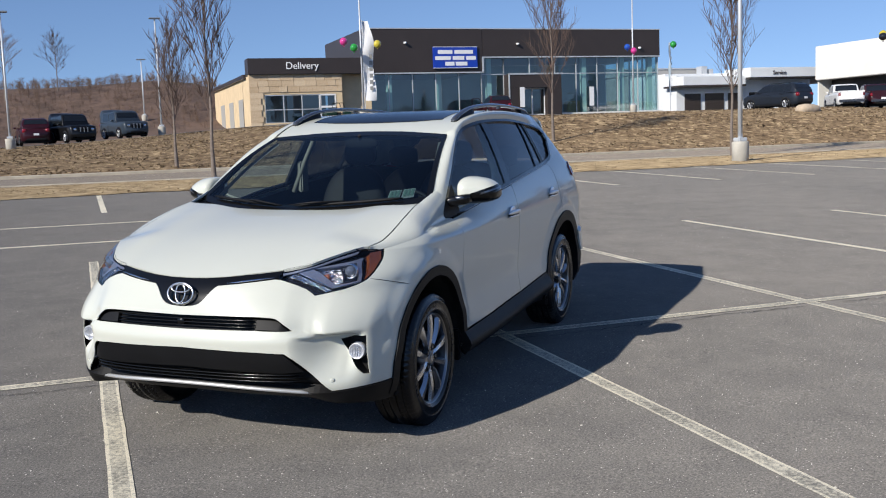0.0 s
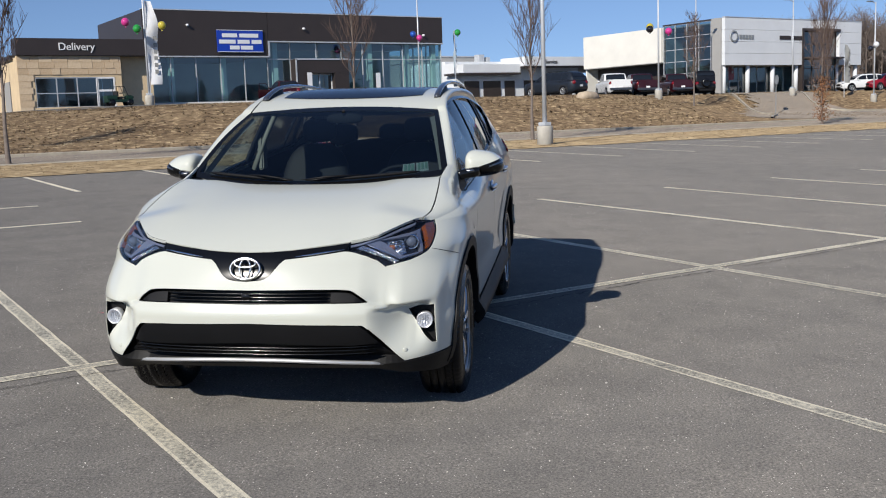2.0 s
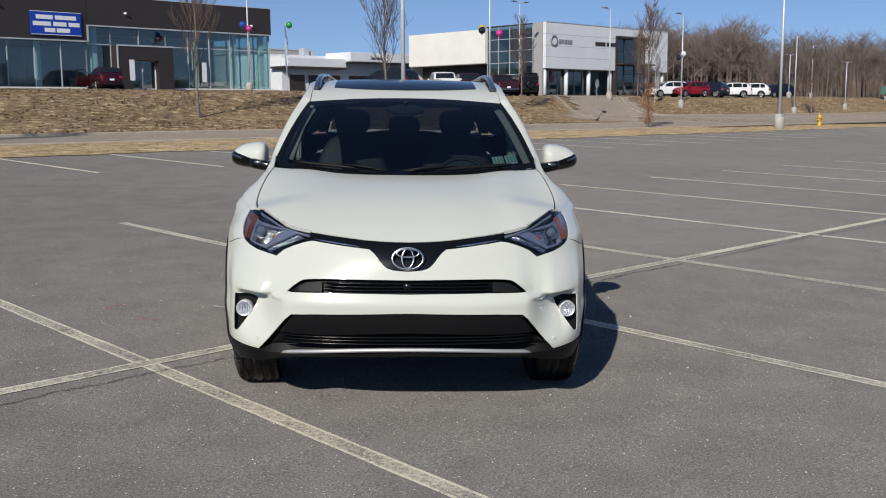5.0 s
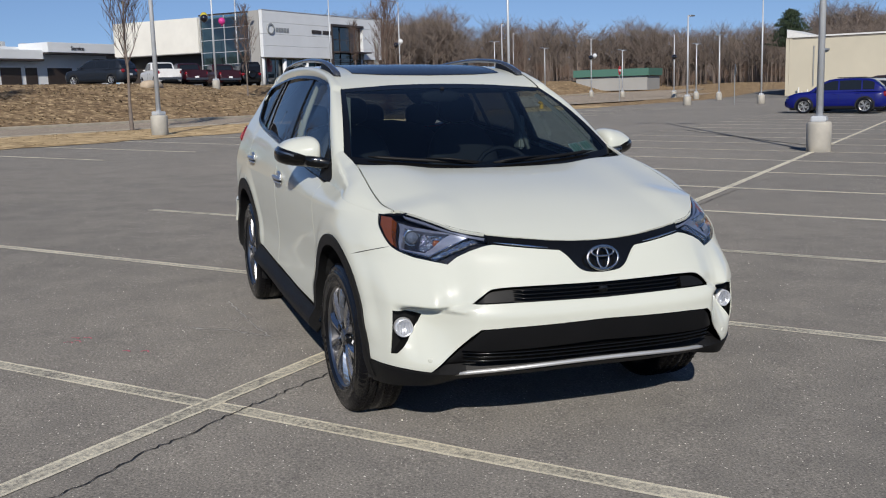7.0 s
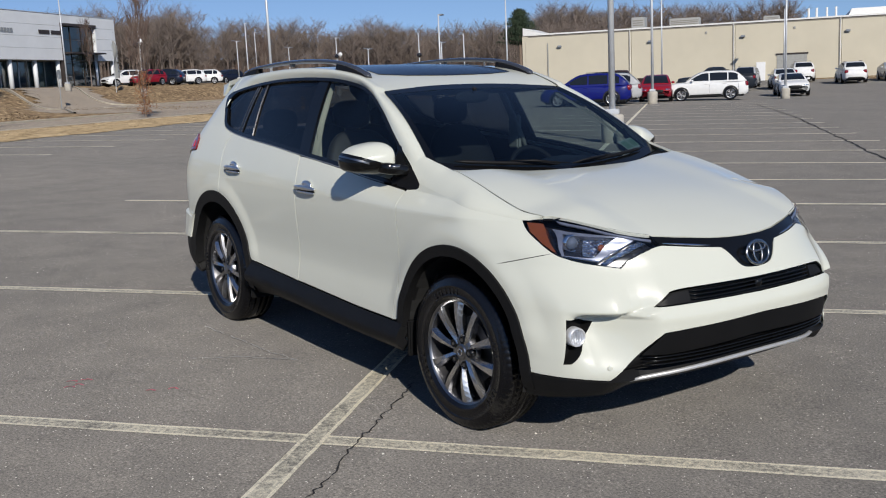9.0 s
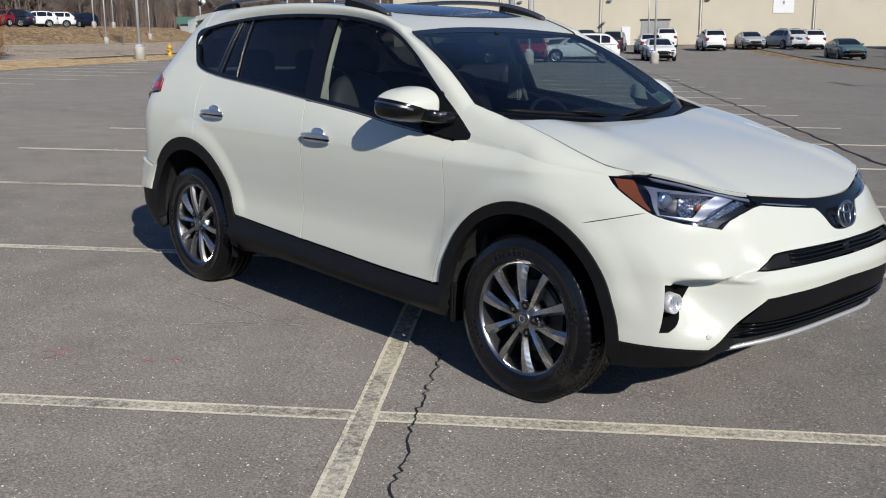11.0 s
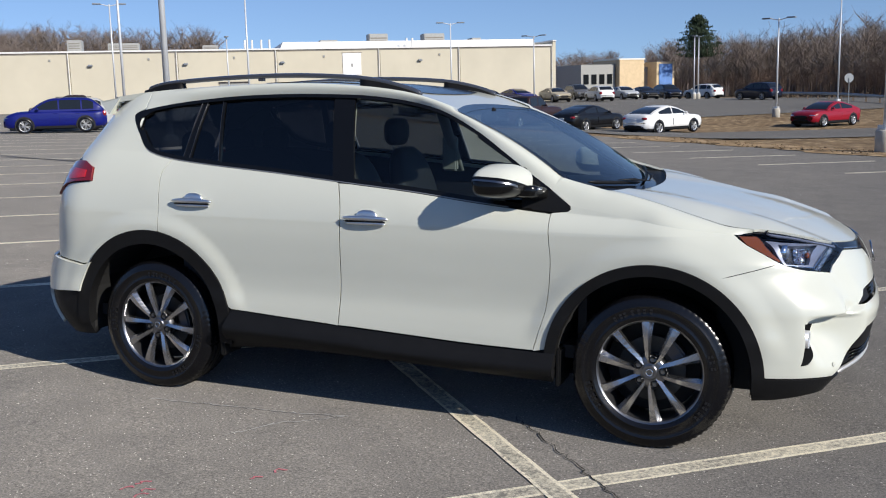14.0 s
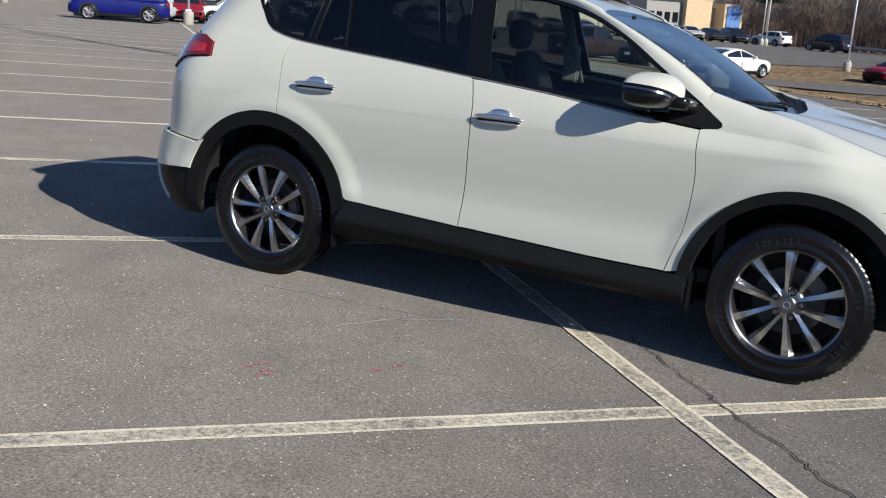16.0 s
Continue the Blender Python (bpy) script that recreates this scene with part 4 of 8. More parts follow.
def mirrored(half):
    return [(-y, z) for y, z in half] + [p for p in reversed(half) if p[0] > 1e-6]


strip_low = spline(STRIP_LOW[:3], k=4)[:-1] + spline(STRIP_LOW[2:], k=4)


def turn(poly, ccw):
    area = sum(poly[i - 1][0] * p[1] - p[0] * poly[i - 1][1] for i, p in enumerate(poly))
    return poly if (area > 0) == ccw else poly[::-1]


ug_up, ug_low = spline(UP_GRILLE[:5], k=3), spline(UP_GRILLE[4:], k=3)
upper_hole = both(from_front(ug_up) + from_front(ug_low)[1:])
fog_hole = [(from_front([p])[0]) for p in dense(FOG + FOG[:1], 0.012)[:-1]]
half_front = from_front(strip_low[::-1]) + lamp_low[1:] + from_side([(1.75, 0.828), (1.625, 0.795)]) + from_side([p for p in arc(*FA, FR - 0.012, 62, -2) if p[1] > 0.374 and p[1] < 0.792]) \
    + from_side([(1.806, 0.372), (1.86, 0.371)]) + from_front([(0.79, 0.369), (0.697, 0.364)]) + from_front([(0.697, 0.364), (0.625, 0.448), (0.56, 0.530), (0.53, 0.556), (0.41, 0.563), (0.0, 0.572)])[1:]
bumper = panel("front_bumper", both(half_front), wrap, "pearl_paint", suv, gap=0.0, cell=0.014, depth=0.004, holes=(upper_hole, fog_hole, flip(fog_hole, -1)))
# black strip under the bonnet with the badge
strip_poly = [(-y, z) for y, z in STRIP_TOP] + [p for p in reversed(STRIP_TOP) if p[0] > 0] + strip_low[:-1] + [(-y, z) for y, z in reversed(strip_low)]
strip_part = panel("nose_strip", strip_poly, on_front, "gloss_black", suv, off=-0.004, depth=0.03, cell=0.028)
for s in (-1, 1):
    sweep("chrome_trim", [on_front(s * y, z) + Vector((0.004, 0, 0)) for y, z in ((0.43, 0.886), (0.36, 0.879), (0.29, 0.871), (0.22, 0.864))], 0.004, 0.004, "chrome", strip_part, 6)


def ellipse_ring(name, ry, rz, cy, cz, w, parent, material="badge_chrome", x0=2.238):
    bm = bmesh.new()
    n, rows = 40, []
    for i in range(n):
        t = 2 * math.pi * i / n
        c = Vector((x0 - 0.25 * (rz * math.sin(t)), cy + ry * math.cos(t), cz + rz * math.sin(t)))
        o = Vector((0, math.cos(t), math.sin(t)))
        rows.append([bm.verts.new(c + o * w * math.cos(a) + Vector((w * 0.7 * math.sin(a), 0, 0))) for a in (2 * math.pi * k / 6 for k in range(6))])
    for i in range(n):
        for k in range(6):
            bm.faces.new((rows[i][k], rows[(i + 1) % n][k], rows[(i + 1) % n][(k + 1) % 6], rows[i][(k + 1) % 6]))
    return part(name, bm, material, parent, "", True)


badge = ellipse_ring("badge_ring", 0.070, 0.047, 0, 0.818, 0.0062, suv)
badge["label"] = "oval chrome badge of crossed rings"
ellipse_ring("badge_oval", 0.026, 0.042, 0, 0.818, 0.005, badge)
ellipse_ring("badge_oval", 0.050, 0.018, 0, 0.842, 0.005, badge, x0=2.234)
# grilles with slats
gr = panel("upper_grille", upper_hole, wrap, "grille_black", suv, off=-0.035, depth=0, cell=0.04)
for z in (0.703, 0.688, 0.673):
    sweep("slat", [on_front(y, z) + Vector((-0.016, 0, 0)) for y in [-0.39 + 0.78 * i / 16 for i in range(17)]], 0.012, 0.0035, "gloss_black", gr, 6)
for s in (-1, 1):
    panel("grille_blank", [(s * 0.39, 0.713), (s * 0.46, 0.709), (s * 0.50, 0.693), (s * 0.54, 0.662), (s * 0.39, 0.665)], on_front, "black_plastic", gr, off=-0.014, depth=0.02)
bm = bmesh.new()
blob(bm, (front_x(0, 0.69) - 0.012, 0, 0.688), (0.012, 0.022, 0.020), 2.6, 12, 8)
part("front_camera", bm, "gloss_black", gr, "", True)
lg = turn(mirrored(LOW_GRILLE), True)
lower = panel("lower_grille", lg, on_front, "grille_black", suv, off=-0.04, depth=0, cell=0.04)
panel("plate_panel", mirrored([(0.0, 0.567), (0.41, 0.558), (0.52, 0.550), (0.55, 0.525), (0.60, 0.462), (0.50, 0.455), (0.0, 0.470)]), on_front, "grille_black", lower, off=-0.010, depth=0.02)
for z in (0.452, 0.437, 0.420):
    sweep("slat", [on_front(y, z) + Vector((-0.018, 0, 0)) for y in [-0.585 + 1.17 * i / 20 for i in range(21)]], 0.014, 0.0035, "gloss_black", lower, 6)
sweep("chrome_bar", [on_front(y, 0.392 - 0.045 * (abs(y) / 0.6) ** 2.5) + Vector((0.004, 0, 0)) for y in [-0.6 + 1.2 * i / 24 for i in range(25)]], 0.010, 0.0095, "bar_silver", lower, 8, "satin silver bar across the lower grille", 0.4)
lip = both(from_front([(0.0, 0.384), (0.55, 0.356), (0.697, 0.362), (0.79, 0.367)]) + from_side([(1.86, 0.369), (1.77, 0.370), (1.765, 0.262), (1.86, 0.268)]) + from_front([(0.72, 0.296), (0.40, 0.330), (0.0, 0.344)]))
panel("front_lip", lip, wrap, "black_plastic", suv, off=0.006, depth=0.05)
patch("undertray", lambda s, t: Vector((1.98 - 4.02 * t, (s - 0.5) * (1.45 - 0.75 * smooth(0.12, 0.0, t)), 0.300 - 0.05 * math.sin(math.pi * t))), 4, 8, "shut_dark", suv)
# added dark boxes, out of sight, that block the leak between lip and undertray
part("radiator_wall", box_bm(1.90, 1.93, -0.70, 0.70, 0.28, 0.80), "shut_dark", suv)
for s in (1, -1):
    part("inner_guard", box_bm(1.60, 1.92, s * 0.70 - 0.02, s * 0.70 + 0.02, 0.27, 0.75), "shut_dark", suv)
# head lamps: a lens over a dark bowl with a projector, a reflector and light guides
for s in (1, -1):
    shape = flip(lamp_shape, s)
    lamp = panel("head_lamp", shape, wrap, "lamp_glass", suv, off=-0.001, depth=0, cell=0.03, gap=0.001, label="long swept-back head lamp with clear lens")
    panel("housing", shape, wrap, "lamp_housing", lamp, off=-0.050, depth=0, cell=0.03)

    def inside(y, z, d, s=s):
        q = from_front([(y, z)])[0]
        P, n = wrap(q[0], z), (wrap(q[0] + 0.004, z) - wrap(q[0] - 0.004, z)).cross(wrap(q[0], z + 0.004) - wrap(q[0], z - 0.004)).normalized()
        n = n if n.x > 0 else -n
        P = P - n * d
        return Vector((P.x, s * P.y, P.z))
    rim = [wrap(q, z) for q, z in shape[::2]]
    rim = [p - (p - Vector((0.9, 0, 0.75))).normalized() * 0.010 for p in rim]
    sweep("lamp_edge", rim + rim[:2], 0.0035, 0.0035, "gloss_black", lamp, 6, "", 1.0)
    c = inside(0.732, 0.902, 0.036)
    bm = lathe(bmesh.new(), [(0.001, 0.014), (0.016, 0.011), (0.025, 0.002), (0.026, -0.010)], "X", 24, False)
    part("projector", bm, "projector_lens", lamp, "round projector lens", True, Matrix.Translation(c) @ pose(0, 0, 0, 0, 0, s * 10))
    bm = lathe(bmesh.new(), [(0.027, -0.012), (0.030, 0.004), (0.035, 0.006), (0.038, -0.016)], "X", 24, False)
    part("projector_ring", bm, "lamp_bright", lamp, "", True, Matrix.Translation(c) @ pose(0, 0, 0, 0, 0, s * 10))
    # a bright bezel round the dark bowl, a clear strip above it and a ribbed strip along the inner edge
    bowl = [(0.743, 0.938), (0.640, 0.932), (0.525, 0.922), (0.575, 0.882), (0.630, 0.846), (0.690, 0.850), (0.746, 0.856)]
    panel("bezel", flip([(0.766, 0.955), (0.64, 0.945), (0.52, 0.930), (0.448, 0.908), (0.53, 0.866), (0.618, 0.828), (0.69, 0.838), (0.757, 0.848)], s), wrap, "lamp_trim", lamp, off=-0.020, depth=0.026, cell=0.02, gap=0.0, label="silver-blue bezel", holes=(flip(bowl, s),))
    panel("upper_strip", flip([from_front([lamp_top(y, -0.0095)])[0] for y in (0.72, 0.66, 0.58, 0.50, 0.455)] + [from_front([lamp_top(y, -0.019)])[0] for y in (0.46, 0.52, 0.60, 0.66, 0.72)], s), wrap, "lamp_trim", lamp, off=-0.010, depth=0.006, cell=0.02, gap=0.0)
    panel("comb", flip([(0.438, 0.903), (0.52, 0.864), (0.610, 0.823), (0.590, 0.815), (0.52, 0.848), (0.455, 0.876), (0.405, 0.893)], s), wrap, "lamp_facets", lamp, off=-0.014, depth=0.010, cell=0.02, gap=0.0, label="ribbed chrome strip")
    edge_line = [wrap(s * q, z) for q, z in ((0.446, 0.9045), (0.528, 0.865), (0.615, 0.8265), (0.69, 0.8365), (0.752, 0.8465))]
    sweep("light_guide", [p - (p - Vector((0.9, 0, 0.75))).normalized() * 0.014 for p in edge_line], 0.0035, 0.0035, "lamp_bright", lamp, 6)
    panel("reflector", flip([(0.54, 0.918), (0.665, 0.926), (0.668, 0.866), (0.632, 0.852), (0.58, 0.884)], s), wrap, "lamp_facets", lamp, off=-0.042, depth=0.008, cell=0.02, label="faceted chrome reflector")
    bm = bmesh.new()
    blob(bm, inside(0.645, 0.884, 0.034), (0.010, 0.017, 0.015), 2.2, 12, 6)
    part("indicator", bm, "amber_lens", lamp, "amber indicator bulb", True)
    panel("side_marker", flip([(0.836, 0.9695), (0.780, 0.9675), (0.790, 0.930), (0.786, 0.90), (0.774, 0.867), (0.784, 0.861), (0.823, 0.893), (0.852, 0.935)], s), wrap, "amber_lens", lamp, off=-0.005, depth=0.03, cell=0.02, label="dark amber side marker")
    # fog lamp in its dark pocket
    deep = on_front(0.75, 0.51).x - 0.050
    floor_of = lambda q, z: Vector((deep, wrap(q, z).y, z))
    pocket = panel("fog_pocket", flip(fog_hole, s), floor_of, "black_plastic", suv, off=0, depth=0, cell=0.03, gap=-0.004, label="black triangular fog lamp pocket")
    ring = [wrap(q, z) for q, z in flip(fog_hole, s)]
    mid = sum(ring, Vector()) / len(ring)
    rows = [[Vector((p.x if d else deep, p.y + (mid.y - p.y) * 0.04, p.z + (mid.z - p.z) * 0.03)) for p in ring] for d in (1, 0)]
    k = len(ring)
    part("pocket_wall", mesh_from("pocket_wall", rows[0] + rows[1], [(i, (i + 1) % k, k + (i + 1) % k, k + i) for i in range(k)], True), "black_plastic", pocket)
    c = Vector((deep + 0.044, s * 0.778, 0.533))
    bm = lathe(bmesh.new(), [(0.001, -0.016), (0.018, -0.012), (0.030, 0.0), (0.034, 0.006), (0.038, 0.006), (0.040, -0.03)], "X", 28, False)
    fog = part("fog_lamp", bm, "fog_reflector", pocket, "round clear fog lamp", True, Matrix.Translation(c) @ pose(0, 0, 0, 0, 0, s * 6) @ Matrix.Scale(1.0, 4))
    bm = lathe(bmesh.new(), [(0.001, 0.010), (0.018, 0.009), (0.030, 0.006), (0.034, 0.003)], "X", 28, False)
    part("lens", bm, "lamp_glass", fog, "", True)
    for k in range(5):
        part("rib", box_bm(-0.012, 0.001, -0.024 + 0.012 * k - 0.001, -0.024 + 0.012 * k + 0.001, -0.026, 0.026), "fog_reflector", fog)
    bm = lathe(bmesh.new(), [(0.0105, 0.0), (0.0105, 0.003), (0.009, 0.004), (0.001, 0.004)], "X", 16, False)
    part("parking_sensor", bm, "pearl_paint", bumper, "", True, Matrix.Translation(on_front(s * 0.70, 0.415)) @ pose(0, 0, 0, 0, 0, s * 30))

# ---------------- bonnet, windscreen, roof ----------------
lead = [(hood_front(y), y) for y in [-0.765 + 1.53 * i / 40 for i in range(41)]]
cowl = [(1.205 - 0.105 * (y / 0.735) ** 2, y) for y in [0.735 - 1.47 * i / 30 for i in range(31)]]
edge = [(1.745 - 0.645 * i / 24, seam_y(1.745 - 0.645 * i / 24)) for i in range(25)]
lead = [(x, y) for x, y in lead if abs(y) < 0.734]
panel("bonnet", lead + edge + [p for p in cowl if abs(p[1]) < 0.73] + [(x, -y) for x, y in reversed(edge)], on_hood, "pearl_paint", suv, cell=0.03, depth=0.012)
for s in (1, -1):
    # fender shoulder between the bonnet seam and the side sheet
    def shoulder(a, b, s=s):
        a, b = min(1, max(0, a)), min(1, max(0, b))
        if a < 0.12:
            k = a / 0.12
            xo, xi = 0.855 + k * 0.091, 0.885 + k * 0.10
            zo = 1.140 - k * 0.066
        else:
            k = (a - 0.12) / 0.88
            xo, xi = 0.946 + k * (1.735 - 0.946), 0.985 + k * (1.735 - 0.985)
            zo = shoulder_z(xo)
        p0 = Vector((xo, side_y(xo, zo), zo))
        yb = seam_y(xi) + 0.0045
        zb = hood_z(xi, yb) - 0.001
        zb += (table([(0.885, 1.198), (0.98, 1.172), (1.10, 1.146)], xi) - zb) * smooth(1.12, 1.02, xi)
        p1 = Vector((xi, yb, zb))
        d = (p1 - p0).length
        t0 = Vector((0, -0.42, 0.91))
        t0 = t0 * min(1, 1.7 * max(0.004, zb - zo) / max(0.01, t0.z) / d)
        t1 = Vector(((xi - xo) * 0.6, -1, 0.10 + 0.25 * smooth(1.1, 0.885, xi))).normalized()
        q = (2 * b ** 3 - 3 * b * b + 1) * p0 + (b ** 3 - 2 * b * b + b) * d * t0 + (3 * b * b - 2 * b ** 3) * p1 + (b ** 3 - b * b) * d * t1
        return Vector((q.x, s * q.y, q.z))
    sweep("bonnet_seam", [Vector((x, s * (seam_y(x) + 0.0022), hood_z(x, seam_y(x)) - 0.0035)) for x in (1.11, 1.2, 1.3, 1.4, 1.5, 1.6, 1.68, 1.73)], 0.0018, 0.0018, "shut_dark", suv, 6)
    sweep("bumper_seam", [wrap(s * q, z) for q, z in from_side([(1.85, 0.855), (1.75, 0.828), (1.635, 0.798)])], 0.0018, 0.0018, "shut_dark", bumper, 6)
    panel("fender_top", [(i / 50, 0) for i in range(51)] + [(1 - i / 50, 1) for i in range(51)], shoulder, "pearl_paint", suv, cell=0.03, gap=0.0, depth=0.012)


ws = patch("windshield", screen, 24, 16, "windshield_glass", suv, "laminated windshield")
patch("shade_band", lambda s, t: screen(s, 0.93 + 0.07 * t, -0.001), 24, 2, "gloss_black", ws)
patch("lower_frit", lambda s, t: screen(s, 0.0 + 0.06 * t, -0.001), 24, 2, "gloss_black", ws)
for e in (0, 1):
    patch("side_frit", lambda s, t, e=e: screen(0.022 * s if e == 0 else 1 - 0.022 * s, t, -0.001), 2, 16, "gloss_black", ws)
def cowl_sheet(s, t):
    a = 2 * s - 1
    x, y = 1.203 - 0.105 * a * a, a * 0.733
    return screen(s, 0.0, 0.006).lerp(Vector((x, y, hood_z(x, y) - 0.014)), t)


patch("cowl_panel", cowl_sheet, 24, 3, "black_plastic", suv)
for k, (y0, y1) in enumerate(((0.62, -0.02), (-0.10, -0.66))):
    base = screen(0.5 + (y1 if k == 0 else y1 + 0.62) / 2 / 0.765, 0.02, -0.03)
    n = 10
    path = [screen(0.5 + (y0 + (y1 - y0) * i / n) / 2 / 0.77, 0.055 + 0.012 * math.sin(math.pi * i / n), -0.016) for i in range(n + 1)]
    wiper = sweep("wiper", path, 0.008, 0.010, "black_plastic", suv, 6, "black wiper blade and arm")
    sweep("wiper_arm", [path[n // 2] + Vector((0, 0, 0.012)), path[n // 2 + 3 if k == 0 else n // 2 - 2] + Vector((0.03, 0, 0.016)), path[n] + Vector((0.035, -0.02, 0.006)) if k == 0 else path[0] + Vector((0.05, 0.02, 0.006))], 0.009, 0.007, "black_plastic", wiper, 6)
roof_outline = [(0.215 + 0.095 * (y / 0.61) ** 2 + 0.004, y) for y in [-0.602 + 1.204 * i / 20 for i in range(21)]]
panel("roof", roof_outline + [(-1.0, 0.602), (-1.76, 0.600)] + [(-1.78 - 0.05 * (1 - (y / 0.6) ** 2), y) for y in [0.58 - 1.16 * i / 12 for i in range(13)]] + [(-1.76, -0.600), (-1.0, -0.602)], on_roof, "pearl_paint", suv, cell=0.05, gap=0.0, depth=0.03)
panel("sunroof", [(0.03, -0.47), (0.06, -0.3), (0.07, 0.0), (0.06, 0.3), (0.03, 0.47), (-0.86, 0.46), (-0.87, 0.0), (-0.86, -0.46)], on_roof, "gloss_black", suv, off=0.004, depth=0.01, cell=0.06, label="dark tinted glass sunroof")
for s in (1, -1):
    top = [(0.115, 1.588), (0.05, 1.614), (-0.08, 1.648), (-0.25, 1.674), (-0.58, 1.690), (-0.93, 1.686), (-1.30, 1.668), (-1.48, 1.650), (-1.57, 1.624)]
    rail = sweep("roof_rail", [Vector((x, s * (0.575 - 0.02 * smooth(-0.9, -1.5, x)), z - 0.008)) for x, z in spline(top, k=3)], 0.021, 0.013, "rail_paint", suv, 8, "dark raised roof rail")
    for x0, x1 in ((0.105, -0.22), (-1.33, -1.585)):
        bm = bmesh.new()
        n = 8
        rows = []
        for i in range(n + 1):
            x = x0 + (x1 - x0) * i / n
            zt = min(max(0, min(1, 1)), 1) * (table([(p[0], p[1]) for p in reversed(top)], x) - 0.012)
            zb = roof_z(x, 0.575) - 0.012
            y = 0.575 - 0.02 * smooth(-0.9, -1.5, x)
            rows.append([bm.verts.new((x, s * (y + d), z)) for d, z in ((0.028, zb), (0.018, max(zb + 0.004, zt)), (-0.018, max(zb + 0.004, zt)), (-0.028, zb))])
        for a, b in zip(rows, rows[1:]):
            for k in range(3):
                bm.faces.new((a[k], a[k + 1], b[k + 1], b[k]))
        bm.faces.new(rows[0])
        bm.faces.new(rows[-1][::-1])
        part("rail_foot", bm, "black_plastic", rail, "", True)
    bm = box_bm(-0.83, -0.80, s * 0.575 - 0.012, s * 0.575 + 0.012, 1.655, 1.685)
    part("rail_post", bm, "rail_paint", rail)
# tailgate, rear glass, spoiler, rear bumper
zz = lambda a, b, k=10: [a + (b - a) * i / k for i in range(k + 1)]
panel("tailgate", [(-0.56, 0.70), (0.56, 0.70), (0.66, 0.90), (0.66, 1.16), (0.68, 1.23), (-0.68, 1.23), (-0.66, 1.16), (-0.66, 0.90)], on_rear, "pearl_paint", suv, hub=(0, 0, 0.9))
panel("rear_glass", [(-0.64, 1.25), (0.64, 1.25), (0.55, 1.55), (-0.55, 1.55)], on_rear, "privacy_glass", suv, depth=0, off=-0.01)
panel("rear_bumper_centre", [(-0.80, 0.30), (0.80, 0.30), (0.80, 0.68), (-0.80, 0.68)], on_rear, "pearl_paint", suv, off=0.022)
for s in (1, -1):
    panel("rear_corner", [(s * 0.66, 0.70), (s * 0.85, 0.70), (s * 0.84, 1.04), (s * 0.66, 1.05)], on_rear, "pearl_paint", suv, off=-0.004)
    panel("rear_pillar", [(s * 0.66, 1.235), (s * 0.74, 1.235), (s * 0.66, 1.53), (s * 0.56, 1.56)], on_rear, "pearl_paint", suv, off=-0.002)
    panel("tail_lamp_rear", [(s * 0.58, 1.10), (s * 0.80, 1.05), (s * 0.78, 1.21), (s * 0.60, 1.21)], on_rear, "red_lens", suv, off=0.01)


def spoiler(s, t):
    y = (2 * s - 1) * 0.60
    x = -1.74 - 0.21 * t * (1 - 0.30 * (y / 0.6) ** 4)
    return Vector((x, y * (1 - 0.03 * t), roof_z(-1.74, y) - 0.004 - 0.022 * t - 0.01 * t * t))


sp = patch("spoiler", spoiler, 16, 5, "pearl_paint", suv, flip=True)
patch("spoiler_underside", lambda s, t: spoiler(s, t) - Vector((0, 0, 0.004 + 0.045 * (1 - t))), 16, 5, "pearl_paint", sp)
for s in (1, -1):
    rows = [[Vector(p) + Vector((0, -s * d, 0)) for p in ((-1.735, s * 0.604, 1.572), (-1.888, s * 0.586, 1.553), (-1.885, s * 0.586, 1.540), (-1.800, s * 0.628, 1.478))] for d in (0.0, 0.05)]
    bm = bmesh.new()
    vs = [[bm.verts.new(p) for p in r] for r in rows]
    bm.faces.new(vs[0])
    bm.faces.new(vs[1][::-1])
    for i in range(4):
        bm.faces.new((vs[0][i], vs[0][(i + 1) % 4], vs[1][(i + 1) % 4], vs[1][i]))
    part("spoiler_end", bm, "pearl_paint", sp)

# ---------------- mirrors ----------------
def mirror_shell(s, grow, low):
    """The housing: tall and blunt at its inner end, tapering to a low outer tip that is swept back."""
    def shape(q):
        t = min(1, max(0, (s * q.y / 0.112 + 1) / 2))
        z = q.z * (1 - 0.36 * t ** 1.7) if q.z > 0 else q.z * low * (1 - 0.35 * t)
        if q.x > 0:
            z *= 1 - 0.38 * (q.x / 0.135) ** 2
        x = q.x * (1 - 0.30 * t) - 0.050 * t ** 1.3
        y = q.y - s * 0.030 * smooth(0.0, 0.09, q.z) * t
        return Vector((x, y, z))
    bm = bmesh.new()
    blob(bm, (0.668, s * 0.937, 1.178), (0.132 + grow, 0.112 + grow, 0.090 + grow), 3.6, 40, 24, shape)
    return bm


def keep_half(bm, s, z, above):
    bmesh.ops.bisect_plane(bm, geom=bm.verts[:] + bm.edges[:] + bm.faces[:], plane_co=(0.66, s * 0.94, z), plane_no=(0.06, s * -0.30, 1), clear_inner=above, clear_outer=not above)
    return bm


